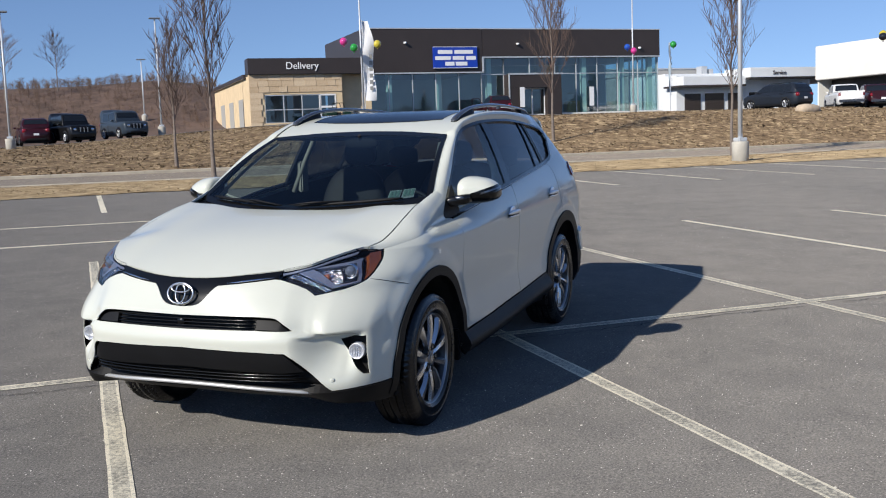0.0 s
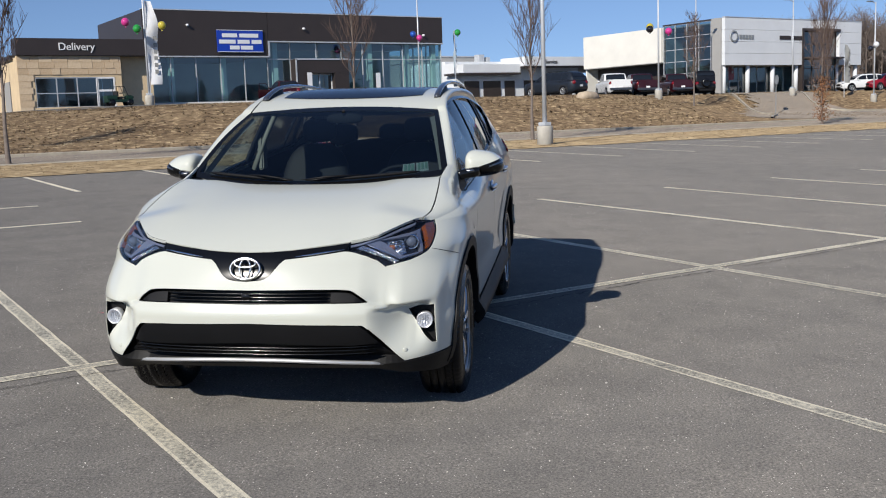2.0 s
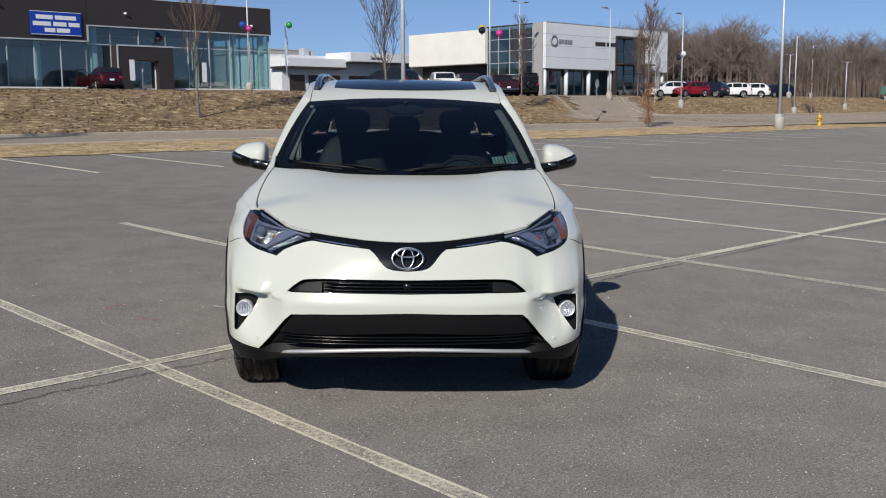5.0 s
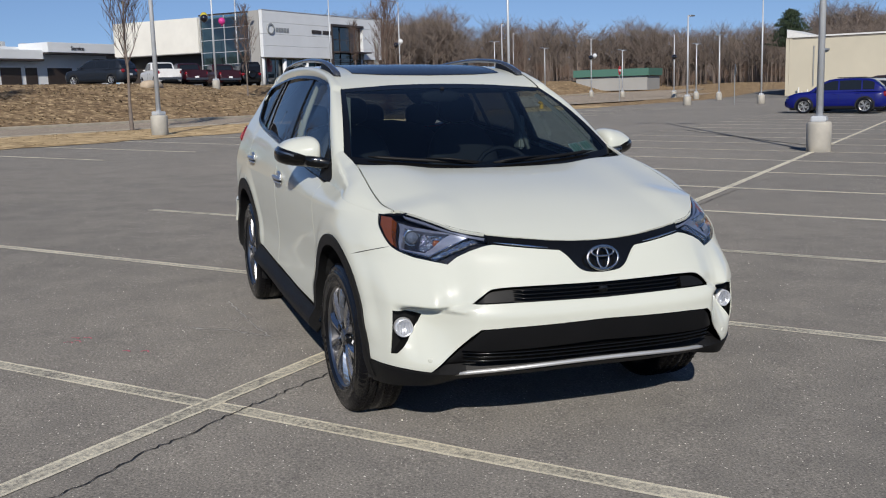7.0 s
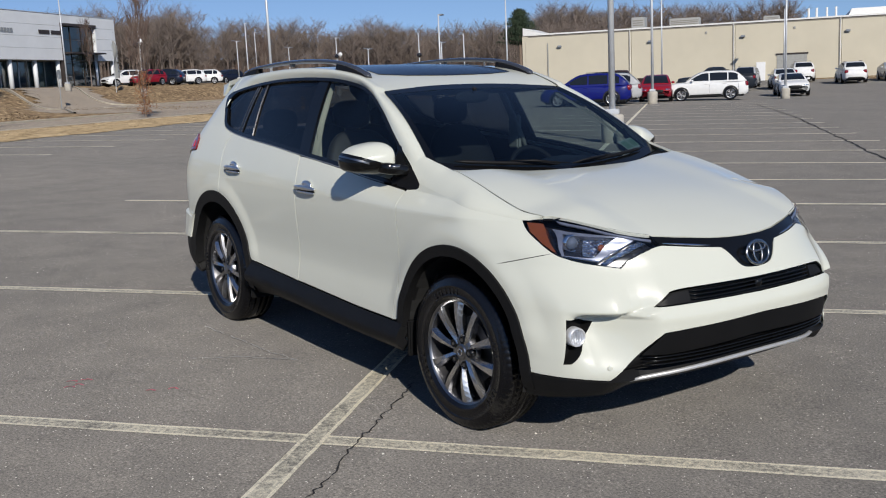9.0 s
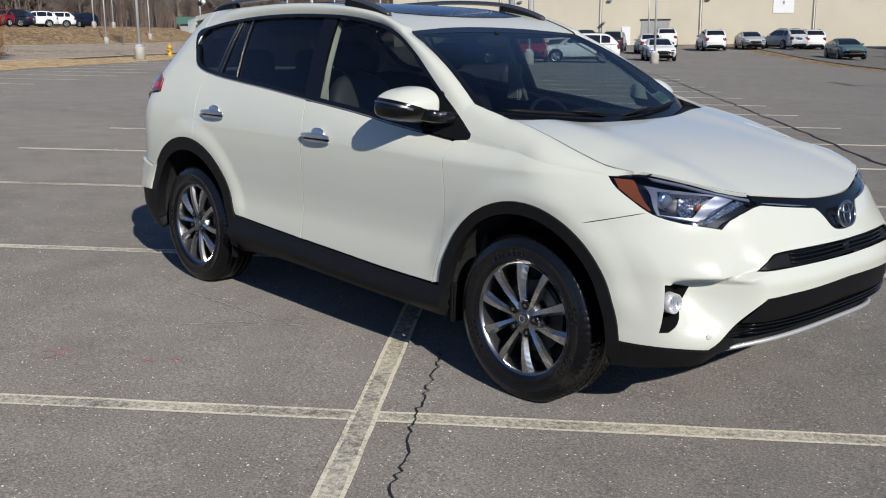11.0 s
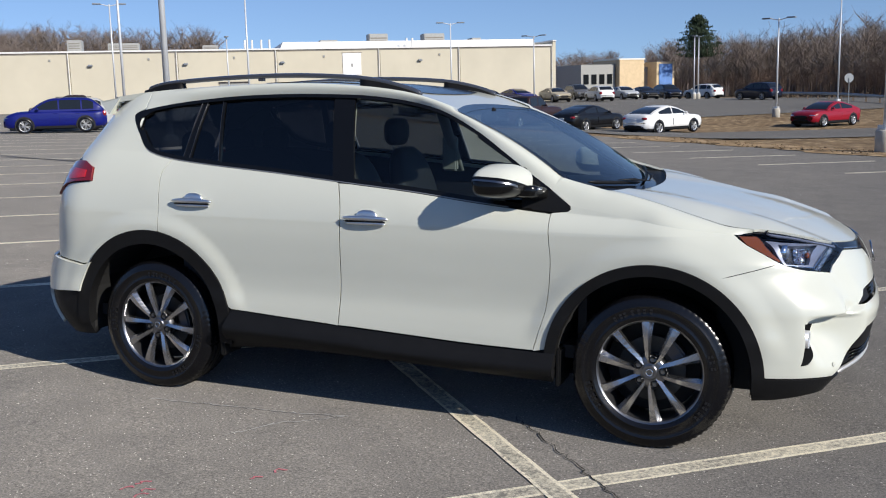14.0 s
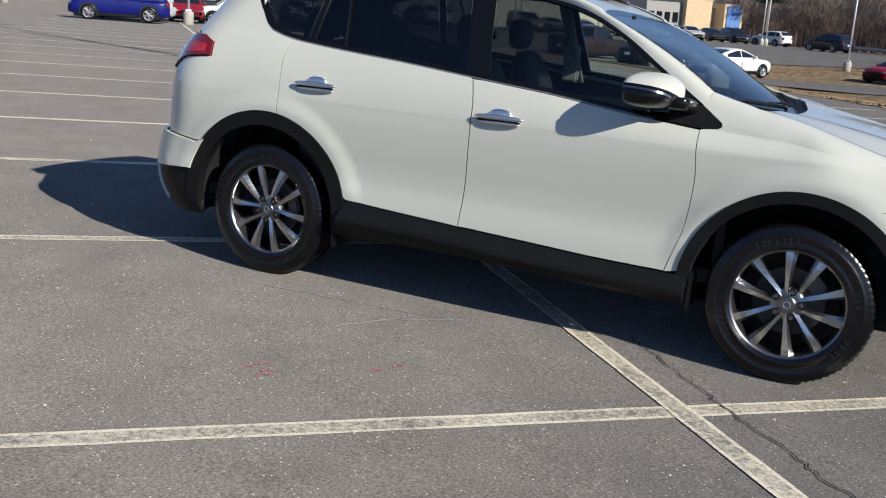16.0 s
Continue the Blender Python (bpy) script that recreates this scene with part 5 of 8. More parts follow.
for s in (1, -1):
    mirror = part("side_mirror", keep_half(mirror_shell(s, 0.0, 1.0), s, 1.185, True), "pearl_paint", suv, "white-capped folding door mirror with black base", True)
    part("mirror_base", keep_half(mirror_shell(s, -0.004, 1.0), s, 1.188, False), "gloss_black", mirror, "", True)
    band = keep_half(keep_half(mirror_shell(s, -0.001, 1.0), s, 1.170, False), s, 1.160, True)
    bmesh.ops.bisect_plane(band, geom=band.verts[:] + band.edges[:] + band.faces[:], plane_co=(0.66, s * 0.945, 1.16), plane_no=(-0.3, s, 0), clear_inner=True)
    part("turn_signal", band, "hub_alloy", mirror, "clear and silver turn signal strip", True)
    bm = bmesh.new()
    blob(bm, (0.760, s * 0.852, 1.134), (0.064, 0.070, 0.030), 4.5, 20, 10, lambda q: Vector((q.x + 0.02 * -s * q.y / 0.06, q.y, q.z + 0.010 * s * q.y / 0.06)))
    part("mirror_arm", bm, "gloss_black", mirror, "", True)
    bm = bmesh.new()
    blob(bm, (0.765, s * 0.862, 1.150), (0.060, 0.032, 0.011), 4.0, 20, 8)
    part("arm_trim", bm, "hub_alloy", mirror, "", True)
    bm = bmesh.new()
    blob(bm, (0.548, s * 0.915, 1.185), (0.006, 0.078, 0.048), 3, 20, 8)
    part("mirror_glass", bm, "chrome", mirror, "", True)


# ---------------- wheels ----------------
def wheel(name):
    """Built with its axle along y, the face towards -y."""
    w = thing(name, "", "")
    prof = [(0.232, -0.098), (0.240, -0.108), (0.251, -0.112), (0.254, -0.1155), (0.261, -0.116), (0.264, -0.113), (0.285, -0.1165), (0.297, -0.117), (0.300, -0.1195), (0.305, -0.1195), (0.308, -0.116), (0.326, -0.112), (0.338, -0.106), (0.348, -0.096), (0.3535, -0.082)]
    for y in (-0.060, -0.020, 0.020, 0.060):
        prof += [(0.3555, y - 0.007), (0.347, y - 0.005), (0.347, y + 0.005), (0.3555, y + 0.007)]
    prof += [(0.3535, 0.082), (0.348, 0.096), (0.336, 0.108), (0.310, 0.1165), (0.275, 0.117), (0.232, 0.098)]
    bm = lathe(bmesh.new(), prof, "Y", 216, False)
    for f in bm.faces:                                   # sipes cut across the tread blocks
        c = f.calc_center_median()
        r = math.hypot(c.x, c.z)
        ang = (math.degrees(math.atan2(c.z, c.x)) * 216 / 360) % 3
        block = r > 0.350 and 0.03 < abs(c.y) < 0.088
        shoulder = 0.330 < r <= 0.352 and 0.08 < abs(c.y) < 0.113
        if ang < 1 and (block or shoulder):
            for v in f.verts:
                k = 1 - (0.004 if block else 0.0018) / r
                v.co.x, v.co.z = v.co.x * k, v.co.z * k
    part("tyre", bm, "rubber", w, "black all-season tyre", True)
    bm = bmesh.new()
    for a in [100, 106, 111, 117, 124, 128, 134, 205, 211, 217, 221, 228, 330, 335, 342, 347, 20, 26, 31]:
        for h in (0, 1):
            t0, t1 = radians(a), radians(a + 2.6)
            r0, r1 = (0.268, 0.278) if h else (0.282, 0.292)
            bm.faces.new([bm.verts.new((r * math.cos(t), -0.1178, r * math.sin(t))) for r, t in ((r0, t0), (r1, t0), (r1, t1), (r0, t1))])
    part("tyre_print", bm, "tyre_print", w)
    bm = lathe(bmesh.new(), [(0.232, -0.094), (0.222, -0.070), (0.216, 0.02), (0.222, 0.09), (0.236, 0.1)], "Y", 64, False)
    rim = part("rim", bm, "barrel_alloy", w, "machined grey alloy rim with ten paired spokes", True)
    bm = lathe(bmesh.new(), [(0.228, -0.092), (0.233, -0.102), (0.240, -0.1065), (0.243, -0.106), (0.245, -0.099)], "Y", 64, False)
    part("rim_lip", bm, "hub_alloy", rim, "", True)
    for k in range(5):
        for s in (-1, 1):
            a0 = radians(90 + 72 * k)
            rows, n = [], 8
            for i in range(n + 1):
                q = i / n
                r = 0.040 + (0.238 - 0.040) * q
                off = (0.017 + 0.052 * q ** 0.92) * s
                half = 0.0125 + 0.008 * q + 0.012 * q ** 2.5
                y = -0.084 - 0.017 * math.sin(math.pi * q * 0.85) + 0.002 * q
                lean = s * half * 0.22
                rows.append([(r, off - half, y + 0.014), (r, off + lean - half * 0.58, y - 0.004 - 0.004 * s * (1 - q)), (r, off + lean + half * 0.58, y - 0.004 + 0.004 * s * (1 - q)), (r, off + half, y + 0.014), (r, off + half * 0.6, y + 0.045), (r, off - half * 0.6, y + 0.045)])
            bm = bmesh.new()
            vs = [[bm.verts.new((x * math.cos(a0) - t * math.sin(a0), y, x * math.sin(a0) + t * math.cos(a0))) for x, t, y in row] for row in rows]
            for a, b in zip(vs, vs[1:]):
                for j in range(6):
                    bm.faces.new((a[j], a[(j + 1) % 6], b[(j + 1) % 6], b[j]))
            part("spoke", bm, "machined_alloy", rim)
    for k in range(5):
        a0 = radians(90 + 72 * k)
        c = (0.060 * math.cos(a0), -0.100, 0.060 * math.sin(a0))
        bm = tube(bmesh.new(), c, (c[0], -0.07, c[2]), 0.0090, 0.0115, 6)
        nut = part("lug_nut", bm, "hub_alloy", rim)
        bm = lathe(bmesh.new(), [(0.0125, -0.082), (0.0135, -0.099), (0.0185, -0.099), (0.0195, -0.07)], "Y", 20, False)
        for v in bm.verts:
            v.co += Vector((c[0], 0, c[2]))
        part("nut_seat", bm, "gloss_black", nut, "", True)
    bm = lathe(bmesh.new(), [(0.001, -0.097), (0.026, -0.097), (0.030, -0.098), (0.0325, -0.0965), (0.034, -0.090), (0.040, -0.0905), (0.062, -0.0895), (0.074, -0.082), (0.078, -0.04)], "Y", 32, False)
    part("hub", bm, "hub_alloy", w, "", True)
    bm = lathe(bmesh.new(), [(0.012, -0.1015), (0.0145, -0.1035), (0.017, -0.1015)], "Y", 24, False)
    part("cap_badge", bm, "chrome", w, "", True)
    bm = lathe(bmesh.new(), [(0.07, -0.02), (0.150, -0.02), (0.150, 0.005), (0.07, 0.005)], "Y", 40, False)
    part("brake_disc", bm, "brake_steel", w, "", False)
    bm = box_bm(-0.05, 0.05, -0.05, 0.03, 0.10, 0.165, 0.01)
    part("brake_caliper", bm, "alloy_shade", w, "", False, pose(0, 0, 0, 0, 35, 0))
    bm = lathe(bmesh.new(), [(0.001, 0.03), (0.21, 0.03), (0.215, 0.05)], "Y", 32, False)
    part("backing", bm, "shut_dark", w)
    return w


first = wheel("wheel")
first.parent = suv
first.matrix_local = pose(1.33, -0.785, 0.350, 0, 12, 1.5)
for x, y, yaw, spin in ((-1.33, -0.785, 0, 40), (1.33, 0.785, 180 + 1.5, 20), (-1.33, 0.785, 180, 55)):
    c = copy_thing(first, pose(x, y, 0.350, 0, 0, yaw) @ pose(0, 0, 0, 0, spin, 0))
for s in (1, -1):
    for (cx, cz) in (FA, RA):
        bm = bmesh.new()
        rows = []
        for i in range(25):
            t = radians(-12 + 204 * i / 24)
            rows.append([bm.verts.new((cx + 0.432 * math.cos(t), s * y, cz + 0.432 * math.sin(t))) for y in (0.875, 0.80, 0.52)])
        for a, b in zip(rows, rows[1:]):
            for k in range(2):
                bm.faces.new((a[k], a[k + 1], b[k + 1], b[k]))
        part("arch_liner", bm, "shut_dark", suv)
        bm = bmesh.new()
        bm.faces.new([bm.verts.new((px, s * 0.52, pz)) for px, pz in arc(cx, cz, 0.44, -10, 190)])
        part("liner_wall", bm, "shut_dark", suv)
    part("mud_guard", box_bm(-0.93, -0.905, s * 0.80 - 0.09, s * 0.80 + 0.09, 0.215, 0.42, 0.008), "black_plastic", suv)
    part("mud_guard", box_bm(0.90, 0.925, s * 0.80 - 0.09, s * 0.80 + 0.09, 0.24, 0.42, 0.008), "black_plastic", suv)

# ---------------- cabin ----------------
part("cabin_floor", box_bm(-1.9, 1.0, -0.80, 0.80, 0.36, 0.42), "interior_black", suv)
part("firewall", box_bm(0.98, 1.02, -0.78, 0.78, 0.36, 1.06), "interior_black", suv)
bm = bmesh.new()
rows = []
for x, z in ((1.04, 1.075), (0.85, 1.09), (0.62, 1.085), (0.50, 1.03), (0.46, 0.92), (0.50, 0.70), (0.60, 0.5)):
    rows.append([bm.verts.new((x - 0.12 * (abs(y) / 0.75) ** 2 * (x > 0.8), y, z + (0.035 * math.exp(-((y - 0.36) / 0.2) ** 2) if 0.55 < x < 0.9 else 0))) for y in [-0.76 + 1.52 * i / 16 for i in range(17)]])
for a, b in zip(rows, rows[1:]):
    for k in range(16):
        bm.faces.new((a[k], a[k + 1], b[k + 1], b[k]))
part("dashboard", bm, "interior_black", suv, "black moulded dashboard", True)
ring = bmesh.new()
rr = []
for i in range(32):
    t = 2 * math.pi * i / 32
    c = Vector((0, 0.185 * math.cos(t), 0.185 * math.sin(t)))
    o = Vector((0, math.cos(t), math.sin(t)))
    rr.append([ring.verts.new(c + o * 0.014 * math.cos(a) + Vector((0.014 * math.sin(a), 0, 0))) for a in (math.pi * k / 3 for k in range(6))])
for i in range(32):
    for k in range(6):
        ring.faces.new((rr[i][k], rr[(i + 1) % 32][k], rr[(i + 1) % 32][(k + 1) % 6], rr[i][(k + 1) % 6]))
sw = part("steering_wheel", ring, "interior_black", suv, "black leather steering wheel", True, pose(0.40, 0.36, 0.98, 0, -24, 0))
bm = bmesh.new()
blob(bm, (0.01, 0, 0), (0.03, 0.07, 0.06), 2.6, 16, 8)
part("airbag_pad", bm, "interior_grey", sw, "", True)
for k, ang in enumerate((0, 180, 270)):
    part("wheel_spoke", box_bm(0.0, 0.015, 0.05, 0.18, -0.018, 0.018, 0.004), "interior_grey", sw, "", False, pose(0, 0, 0, ang, 0, 0))


def seat(y, x, wide=0.27, label="dark grey seat"):
    bm = bmesh.new()
    blob(bm, (x + 0.22, y, 0.60), (0.27, wide, 0.09), 3.0, 24, 10)
    st = part("seat", bm, "interior_grey", suv, label, True)
    bm = bmesh.new()
    blob(bm, (0, 0, 0), (0.075, wide * 0.96, 0.34), 3.0, 24, 14, lambda q: Vector((q.x + 0.02 * (q.y / wide) ** 2, q.y * (1 - 0.15 * max(0, q.z / 0.34)), q.z)))
    part("backrest", bm, "interior_grey", st, "", True, pose(x - 0.12, y, 0.94, 0, -14, 0))
    return st


def headrest(x, y, z, st):
    bm = bmesh.new()
    blob(bm, (x, y, z), (0.05, 0.125, 0.085), 3.0, 20, 10)
    part("headrest", bm, "interior_grey", st, "", True)
    for d in (-0.05, 0.05):
        part("headrest_post", tube(bmesh.new(), (x, y + d, z - 0.16), (x, y + d, z - 0.06), 0.006, 0.006, 6), "chrome", st)


for y in (0.37, -0.37):
    st = seat(y, -0.22)
    headrest(-0.46, y, 1.36, st)
st = seat(0, -1.08, 0.64, "dark grey rear bench seat")
for y in (0.42, 0, -0.42):
    headrest(-1.35, y, 1.30, st)
part("centre_console", box_bm(-0.25, 0.55, -0.10, 0.10, 0.42, 0.72, 0.03), "interior_black", suv)
# the ceiling takes the darkened copy; the pillar linings keep the light one
patch("headlining", lambda s, t: Vector((0.24 - 2.05 * t, (s - 0.5) * 1.14, roof_z(0.24 - 2.05 * t, (s - 0.5) * 1.14) - 0.05)), 10, 16, "headliner_shaded", suv)
for s in (1, -1):
    def trim(a, b, s=s):
        p = strip_line(a)
        return Vector((p.x - 0.025 + 0.05 * b, s * (abs(p.y) - 0.012 - 0.045 * b), p.z - 0.022 - 0.015 * b))
    def strip_line(a):
        q = a
        return Vector((0.87 - 0.55 * q, 0.762 - 0.142 * q, 1.155 + 0.335 * q + 0.02 * math.sin(math.pi * q)))
    patch("pillar_lining", trim, 10, 2, "headliner", suv)
    part("pillar_lining", box_bm(-0.30, -0.20, s * 0.735 - 0.02, s * 0.735 + 0.02, 1.10, 1.32, 0.01), "headliner", suv, "", False, pose(0, 0, 0, 0, 0, 0))
    sweep("belt_pillar", [Vector((-0.21, s * 0.79, 1.10)), Vector((-0.25, s * 0.71, 1.32)), Vector((-0.28, s * 0.61, 1.54))], 0.045, 0.02, "headliner", suv, 8, "", 1.0)
    part("door_card", box_bm(-1.2, 0.80, s * 0.80 - 0.015, s * 0.80 + 0.015, 0.42, 1.02, 0.01), "interior_black", suv)
bm = bmesh.new()
blob(bm, (0.27, 0, 1.455), (0.02, 0.12, 0.035), 2.6, 20, 8)
mir = part("rear_view_mirror", bm, "shut_dark", suv, "", True)
part("mirror_stem", tube(bmesh.new(), (0.275, 0, 1.47), (0.30, 0, 1.505), 0.012, 0.012, 8), "interior_black", mir)
for y0, y1, col in ((0.50, 0.565, "sticker_white"), (0.575, 0.64, "sticker_white")):
    stk = patch("inspection_sticker", lambda s, t, y0=y0, y1=y1: screen(0.5 + (y0 + (y1 - y0) * s) / 2 / 0.74, 0.085 + 0.10 * t, 0.004), 2, 2, col, suv, "small white and green inspection sticker")
    for k in range(3):
        patch("sticker_print", lambda s, t, y0=y0, y1=y1, k=k: screen(0.5 + (y0 + (y1 - y0) * (0.12 + 0.30 * k + 0.2 * s)) / 2 / 0.74, 0.10 + 0.07 * t, -0.001), 1, 1, "sticker_green", stk)

# ---------------- lamp posts ----------------
def lot_frame(z):
    return pose(1.055, -1.49, z, 0, 0, LOT_YAW)


def lamp_post(u, v, h=8.0, style="double", yaw=0.0, r=0.055, ped=0.6):
    t = thing("lamp_post", "tall grey steel lamp post on a round concrete base", "lamp post", lot_pose(u, v, yaw), "lamp posts of the car parks")
    bm = lathe(bmesh.new(), [(0.26, -0.3), (0.265, ped - 0.05), (0.25, ped - 0.015), (0.21, ped)], "Z", 20)
    part("pedestal", bm, "concrete", t, "weathered concrete base", True)
    bm = box_bm(-0.16, 0.16, -0.16, 0.16, ped, ped + 0.12, 0.02)
    part("base_cover", bm, "pole_grey", t)
    bm = tube(bmesh.new(), (0, 0, ped), (0, 0, h), r * 1.25, r * 0.85, 10)
    part("pole", bm, "pole_grey", t, "", True)
    arms = {"double": (-1, 1), "single": (1,), "top": (0,)}[style]
    for s in arms:
        if s:
            part("arm", tube(bmesh.new(), (0, 0, h - 0.12), (s * 0.62, 0, h + 0.02), 0.035, 0.03, 8), "pole_grey", t)
        bm = box_bm(min(s * 0.55, s * 1.15) - (0 if s else 0.4), max(s * 0.55, s * 1.15) + (0 if s else 0.4), -0.17, 0.17, h - 0.02, h + 0.07, 0.03)
        part("lamp", bm, "lamp_head", t, "flat lamp head")
    return t


for a in ((19.6, -19.5, 9, "double", 0), (45.9, -19.5, 9, "double", 0), (19.5, 0.1, 9, "double", 90), (17.7, 18.7, 9, "double", 0), (50.3, 0.3, 9, "double", 90)):
    lamp_post(*a, r=0.062, ped=0.66)
for a in ((16.9, -53.5, 8.6, "top", 0), (48.6, -42.6, 9, "double", 0), (68.7, -57.5, 8.7, "double", 0), (70.7, -48.5, 8.0, "single", 180), (78.6, -46.0, 8.6, "single", 180), (96.1, -43.4, 8.0, "single", 0),
          (5.5, -65.2, 8.0, "top", 0), (5.7, -86, 5.5, "top", 0), (-3.6, -53.3, 7.5, "top", 0), (41.5, -62, 9.2, "top", 0),
          (52.5, 42.7, 6.6, "double", 30), (57.5, 52.3, 8.3, "single", 90), (71.6, 0.5, 8.2, "double", 90), (86, 10.5, 6.4, "top", 0), (71.6, 26.2, 7.2, "double", 80), (76.3, 35.7, 6.2, "double", 40), (87, 59.4, 6.6, "top", 0), (88.0, 60.6, 6.6, "top", 0),
          (55.9, 7.6, 7.5, "double", 90), (70.2, -10.8, 7.4, "double", 0), (64, -14.5, 6.0, "single", 0), (84, -17, 5.5, "single", 180), (88, -20, 5.0, "double", 0), (95, -24, 6.2, "single", 180), (100, -31, 5.0, "double", 0), (104, -36, 6.5, "double", 0), (112, -45, 5.5, "double", 0), (118, -52, 6.5, "single", 0), (108, -50, 5.0, "double", 0)):
    lamp_post(*a)


# ---------------- bare trees ----------------
def limb(bm, p, d, length, r, rng, depth, upright, seg):
    """A tapering, slightly crooked limb that forks."""
    n = 3
    pts = [Vector(p)]
    dirn = Vector(d).normalized()
    for i in range(n):
        dirn = (dirn + Vector((rng.uniform(-1, 1), rng.uniform(-1, 1), rng.uniform(-0.3, 0.8) * upright)) * 0.13).normalized()
        pts.append(pts[-1] + dirn * length / n)
    for i in range(n):
        tube(bm, pts[i], pts[i + 1], r * (1 - 0.28 * i), r * (1 - 0.28 * (i + 1)), seg, False)
    if depth:
        for k in range(rng.choice((4, 5, 5)) if depth > 1 else 6):
            f = rng.uniform(0.3, 1.0)
            j = min(n - 1, int(f * n))
            q = pts[j].lerp(pts[j + 1], f * n - j)
            a = rng.uniform(0, 2 * math.pi)
            side = Vector((math.cos(a), math.sin(a), 0))
            nd = dirn * 0.75 + side * rng.uniform(0.35, 0.75) + Vector((0, 0, 0.45 * upright))
            limb(bm, q, nd, length * rng.uniform(0.5, 0.72), max(0.0095, r * 0.55), rng, depth - 1, upright, 3)


def bare_tree(u, v, h, seed, label, spread=0.42, upright=1.0, clear=0.22, bark="bark_grey", r=0.062, mains=24, dead_leaves=False, depth=2):
    rng = random.Random(seed)
    t = thing("tree", label, "tree", lot_pose(u, v, rng.uniform(0, 360), -0.05), "bare trees on the banks")
    bm = bmesh.new()
    pts = [Vector((0, 0, 0))]
    for i in range(6):
        pts.append(Vector((rng.uniform(-0.04, 0.04), rng.uniform(-0.04, 0.04), h * 0.93 * (i + 1) / 6)))
    for i in range(6):
        ra, rb = (r * (1 - 0.15 * j) * (1.35 if j == 0 else 1) for j in (i, i + 1))
        tube(bm, pts[i], pts[i + 1], ra, rb, 9, False)
    part("trunk", bm, bark, t, "", True)
    bm = bmesh.new()
    for k in range(mains):
        f = clear + (0.9 - clear) * (k + rng.random()) / mains
        z = f * h
        i = min(5, int(f / 0.93 * 6))
        a = k * 2.4 + rng.uniform(-0.4, 0.4)
        out = spread * (1.0 - 0.25 * f)
        d = Vector((math.cos(a) * out, math.sin(a) * out, upright * rng.uniform(0.75, 1.15)))
        ln = h * (0.06 + 0.27 * (1 - f)) * (0.75 + 0.5 * smooth(clear, clear + 0.2, f)) * rng.uniform(0.8, 1.15)
        limb(bm, pts[i].lerp(pts[i + 1], min(1, max(0, f / 0.93 * 6 - i))), d, ln, r * 0.34, rng, depth, upright, 4)
    part("crown", bm, "twig", t, "fine bare twigs")
    if dead_leaves:
        bm = bmesh.new()
        for k in range(900):
            a, rr, z = rng.uniform(0, 6.28), abs(rng.gauss(0, 0.26)), rng.uniform(0.25, 2.4)
            c = Vector((rr * math.cos(a), rr * math.sin(a), z))
            m = Euler((rng.uniform(0, 6), rng.uniform(0, 6), rng.uniform(0, 6))).to_matrix()
            vs = [bm.verts.new(c + m @ Vector(q)) for q in ((-0.05, 0, 0), (0, -0.025, 0.01), (0.05, 0, 0), (0, 0.025, 0.01))]
            bm.faces.new(vs)
        part("dead_leaves", bm, "dead_leaf", t, "clinging brown leaves")
    return t


plain("dead_leaf", (0.26, 0.12, 0.055), 0.9, var=0.35, scale=3)
TREE = "slender bare ornamental tree with upright grey branches"
bare_tree(3.4, -32.2, 5.6, 11, TREE, spread=0.55, clear=0.24)
bare_tree(3.8, -24.4, 6.9, 12, TREE, clear=0.26, spread=0.36)
bare_tree(19.8, -33.0, 7.4, 13, TREE, spread=0.40, clear=0.24)
bare_tree(22.1, -23.3, 7.0, 14, TREE, spread=0.36, clear=0.27)
bare_tree(41.5, -24.6, 6.5, 15, "young bare tree with dead brown leaves near its foot", spread=0.26, clear=0.1, dead_leaves=True, r=0.05)
bare_tree(54.5, -44.8, 6.6, 16, TREE, spread=0.4)
bare_tree(97.5, -42.2, 6.6, 17, TREE, spread=0.42)
bare_tree(86.0, -56.0, 6.8, 18, TREE, spread=0.3)
bare_tree(-6.3, -97, 6.8, 19, "wide bare tree on the brushy hill", spread=0.8, upright=0.75, clear=0.3)
bare_tree(-1.6, -101, 6.2, 20, "wide bare tree on the brushy hill", spread=0.9, upright=0.7, clear=0.3)


def wood_template(rng, h):
    """Quads of one far tree: trunk, limbs and twigs as thin crossed blades."""
    quads = []

    def blade(a, b, wa, wb):
        d = (b - a).normalized()
        s = d.cross(Vector((rng.uniform(-1, 1), rng.uniform(-1, 1), 0.2))).normalized()
        quads.append((a - s * wa, a + s * wa, b + s * wb, b - s * wb))
    top = Vector((rng.uniform(-0.4, 0.4), rng.uniform(-0.4, 0.4), h * 0.9))
    for s in (Vector((0.1, 0, 0)), Vector((0, 0.1, 0))):
        quads.append((-s * 1.3, s * 1.3, top + s * 0.25, top - s * 0.25))
    for k in range(24):
        f = rng.uniform(0.36, 0.97)
        p = top * f
        a = rng.uniform(0, 6.28)
        q = p + Vector((math.cos(a), math.sin(a), rng.uniform(0.5, 1.5))).normalized() * h * rng.uniform(0.12, 0.25) * (0.45 + 1.0 * math.sin(math.pi * (f - 0.25) / 0.95))
        blade(p, q, 0.042, 0.018)
        for j in range(12):
            g = rng.uniform(0.3, 1)
            r0 = p.lerp(q, g)
            b = rng.uniform(0, 6.28)
            r1 = r0 + Vector((math.cos(b), math.sin(b), rng.uniform(0.4, 1.6))).normalized() * h * rng.uniform(0.06, 0.14)
            blade(r0, r1, 0.017, 0.008)
    return quads


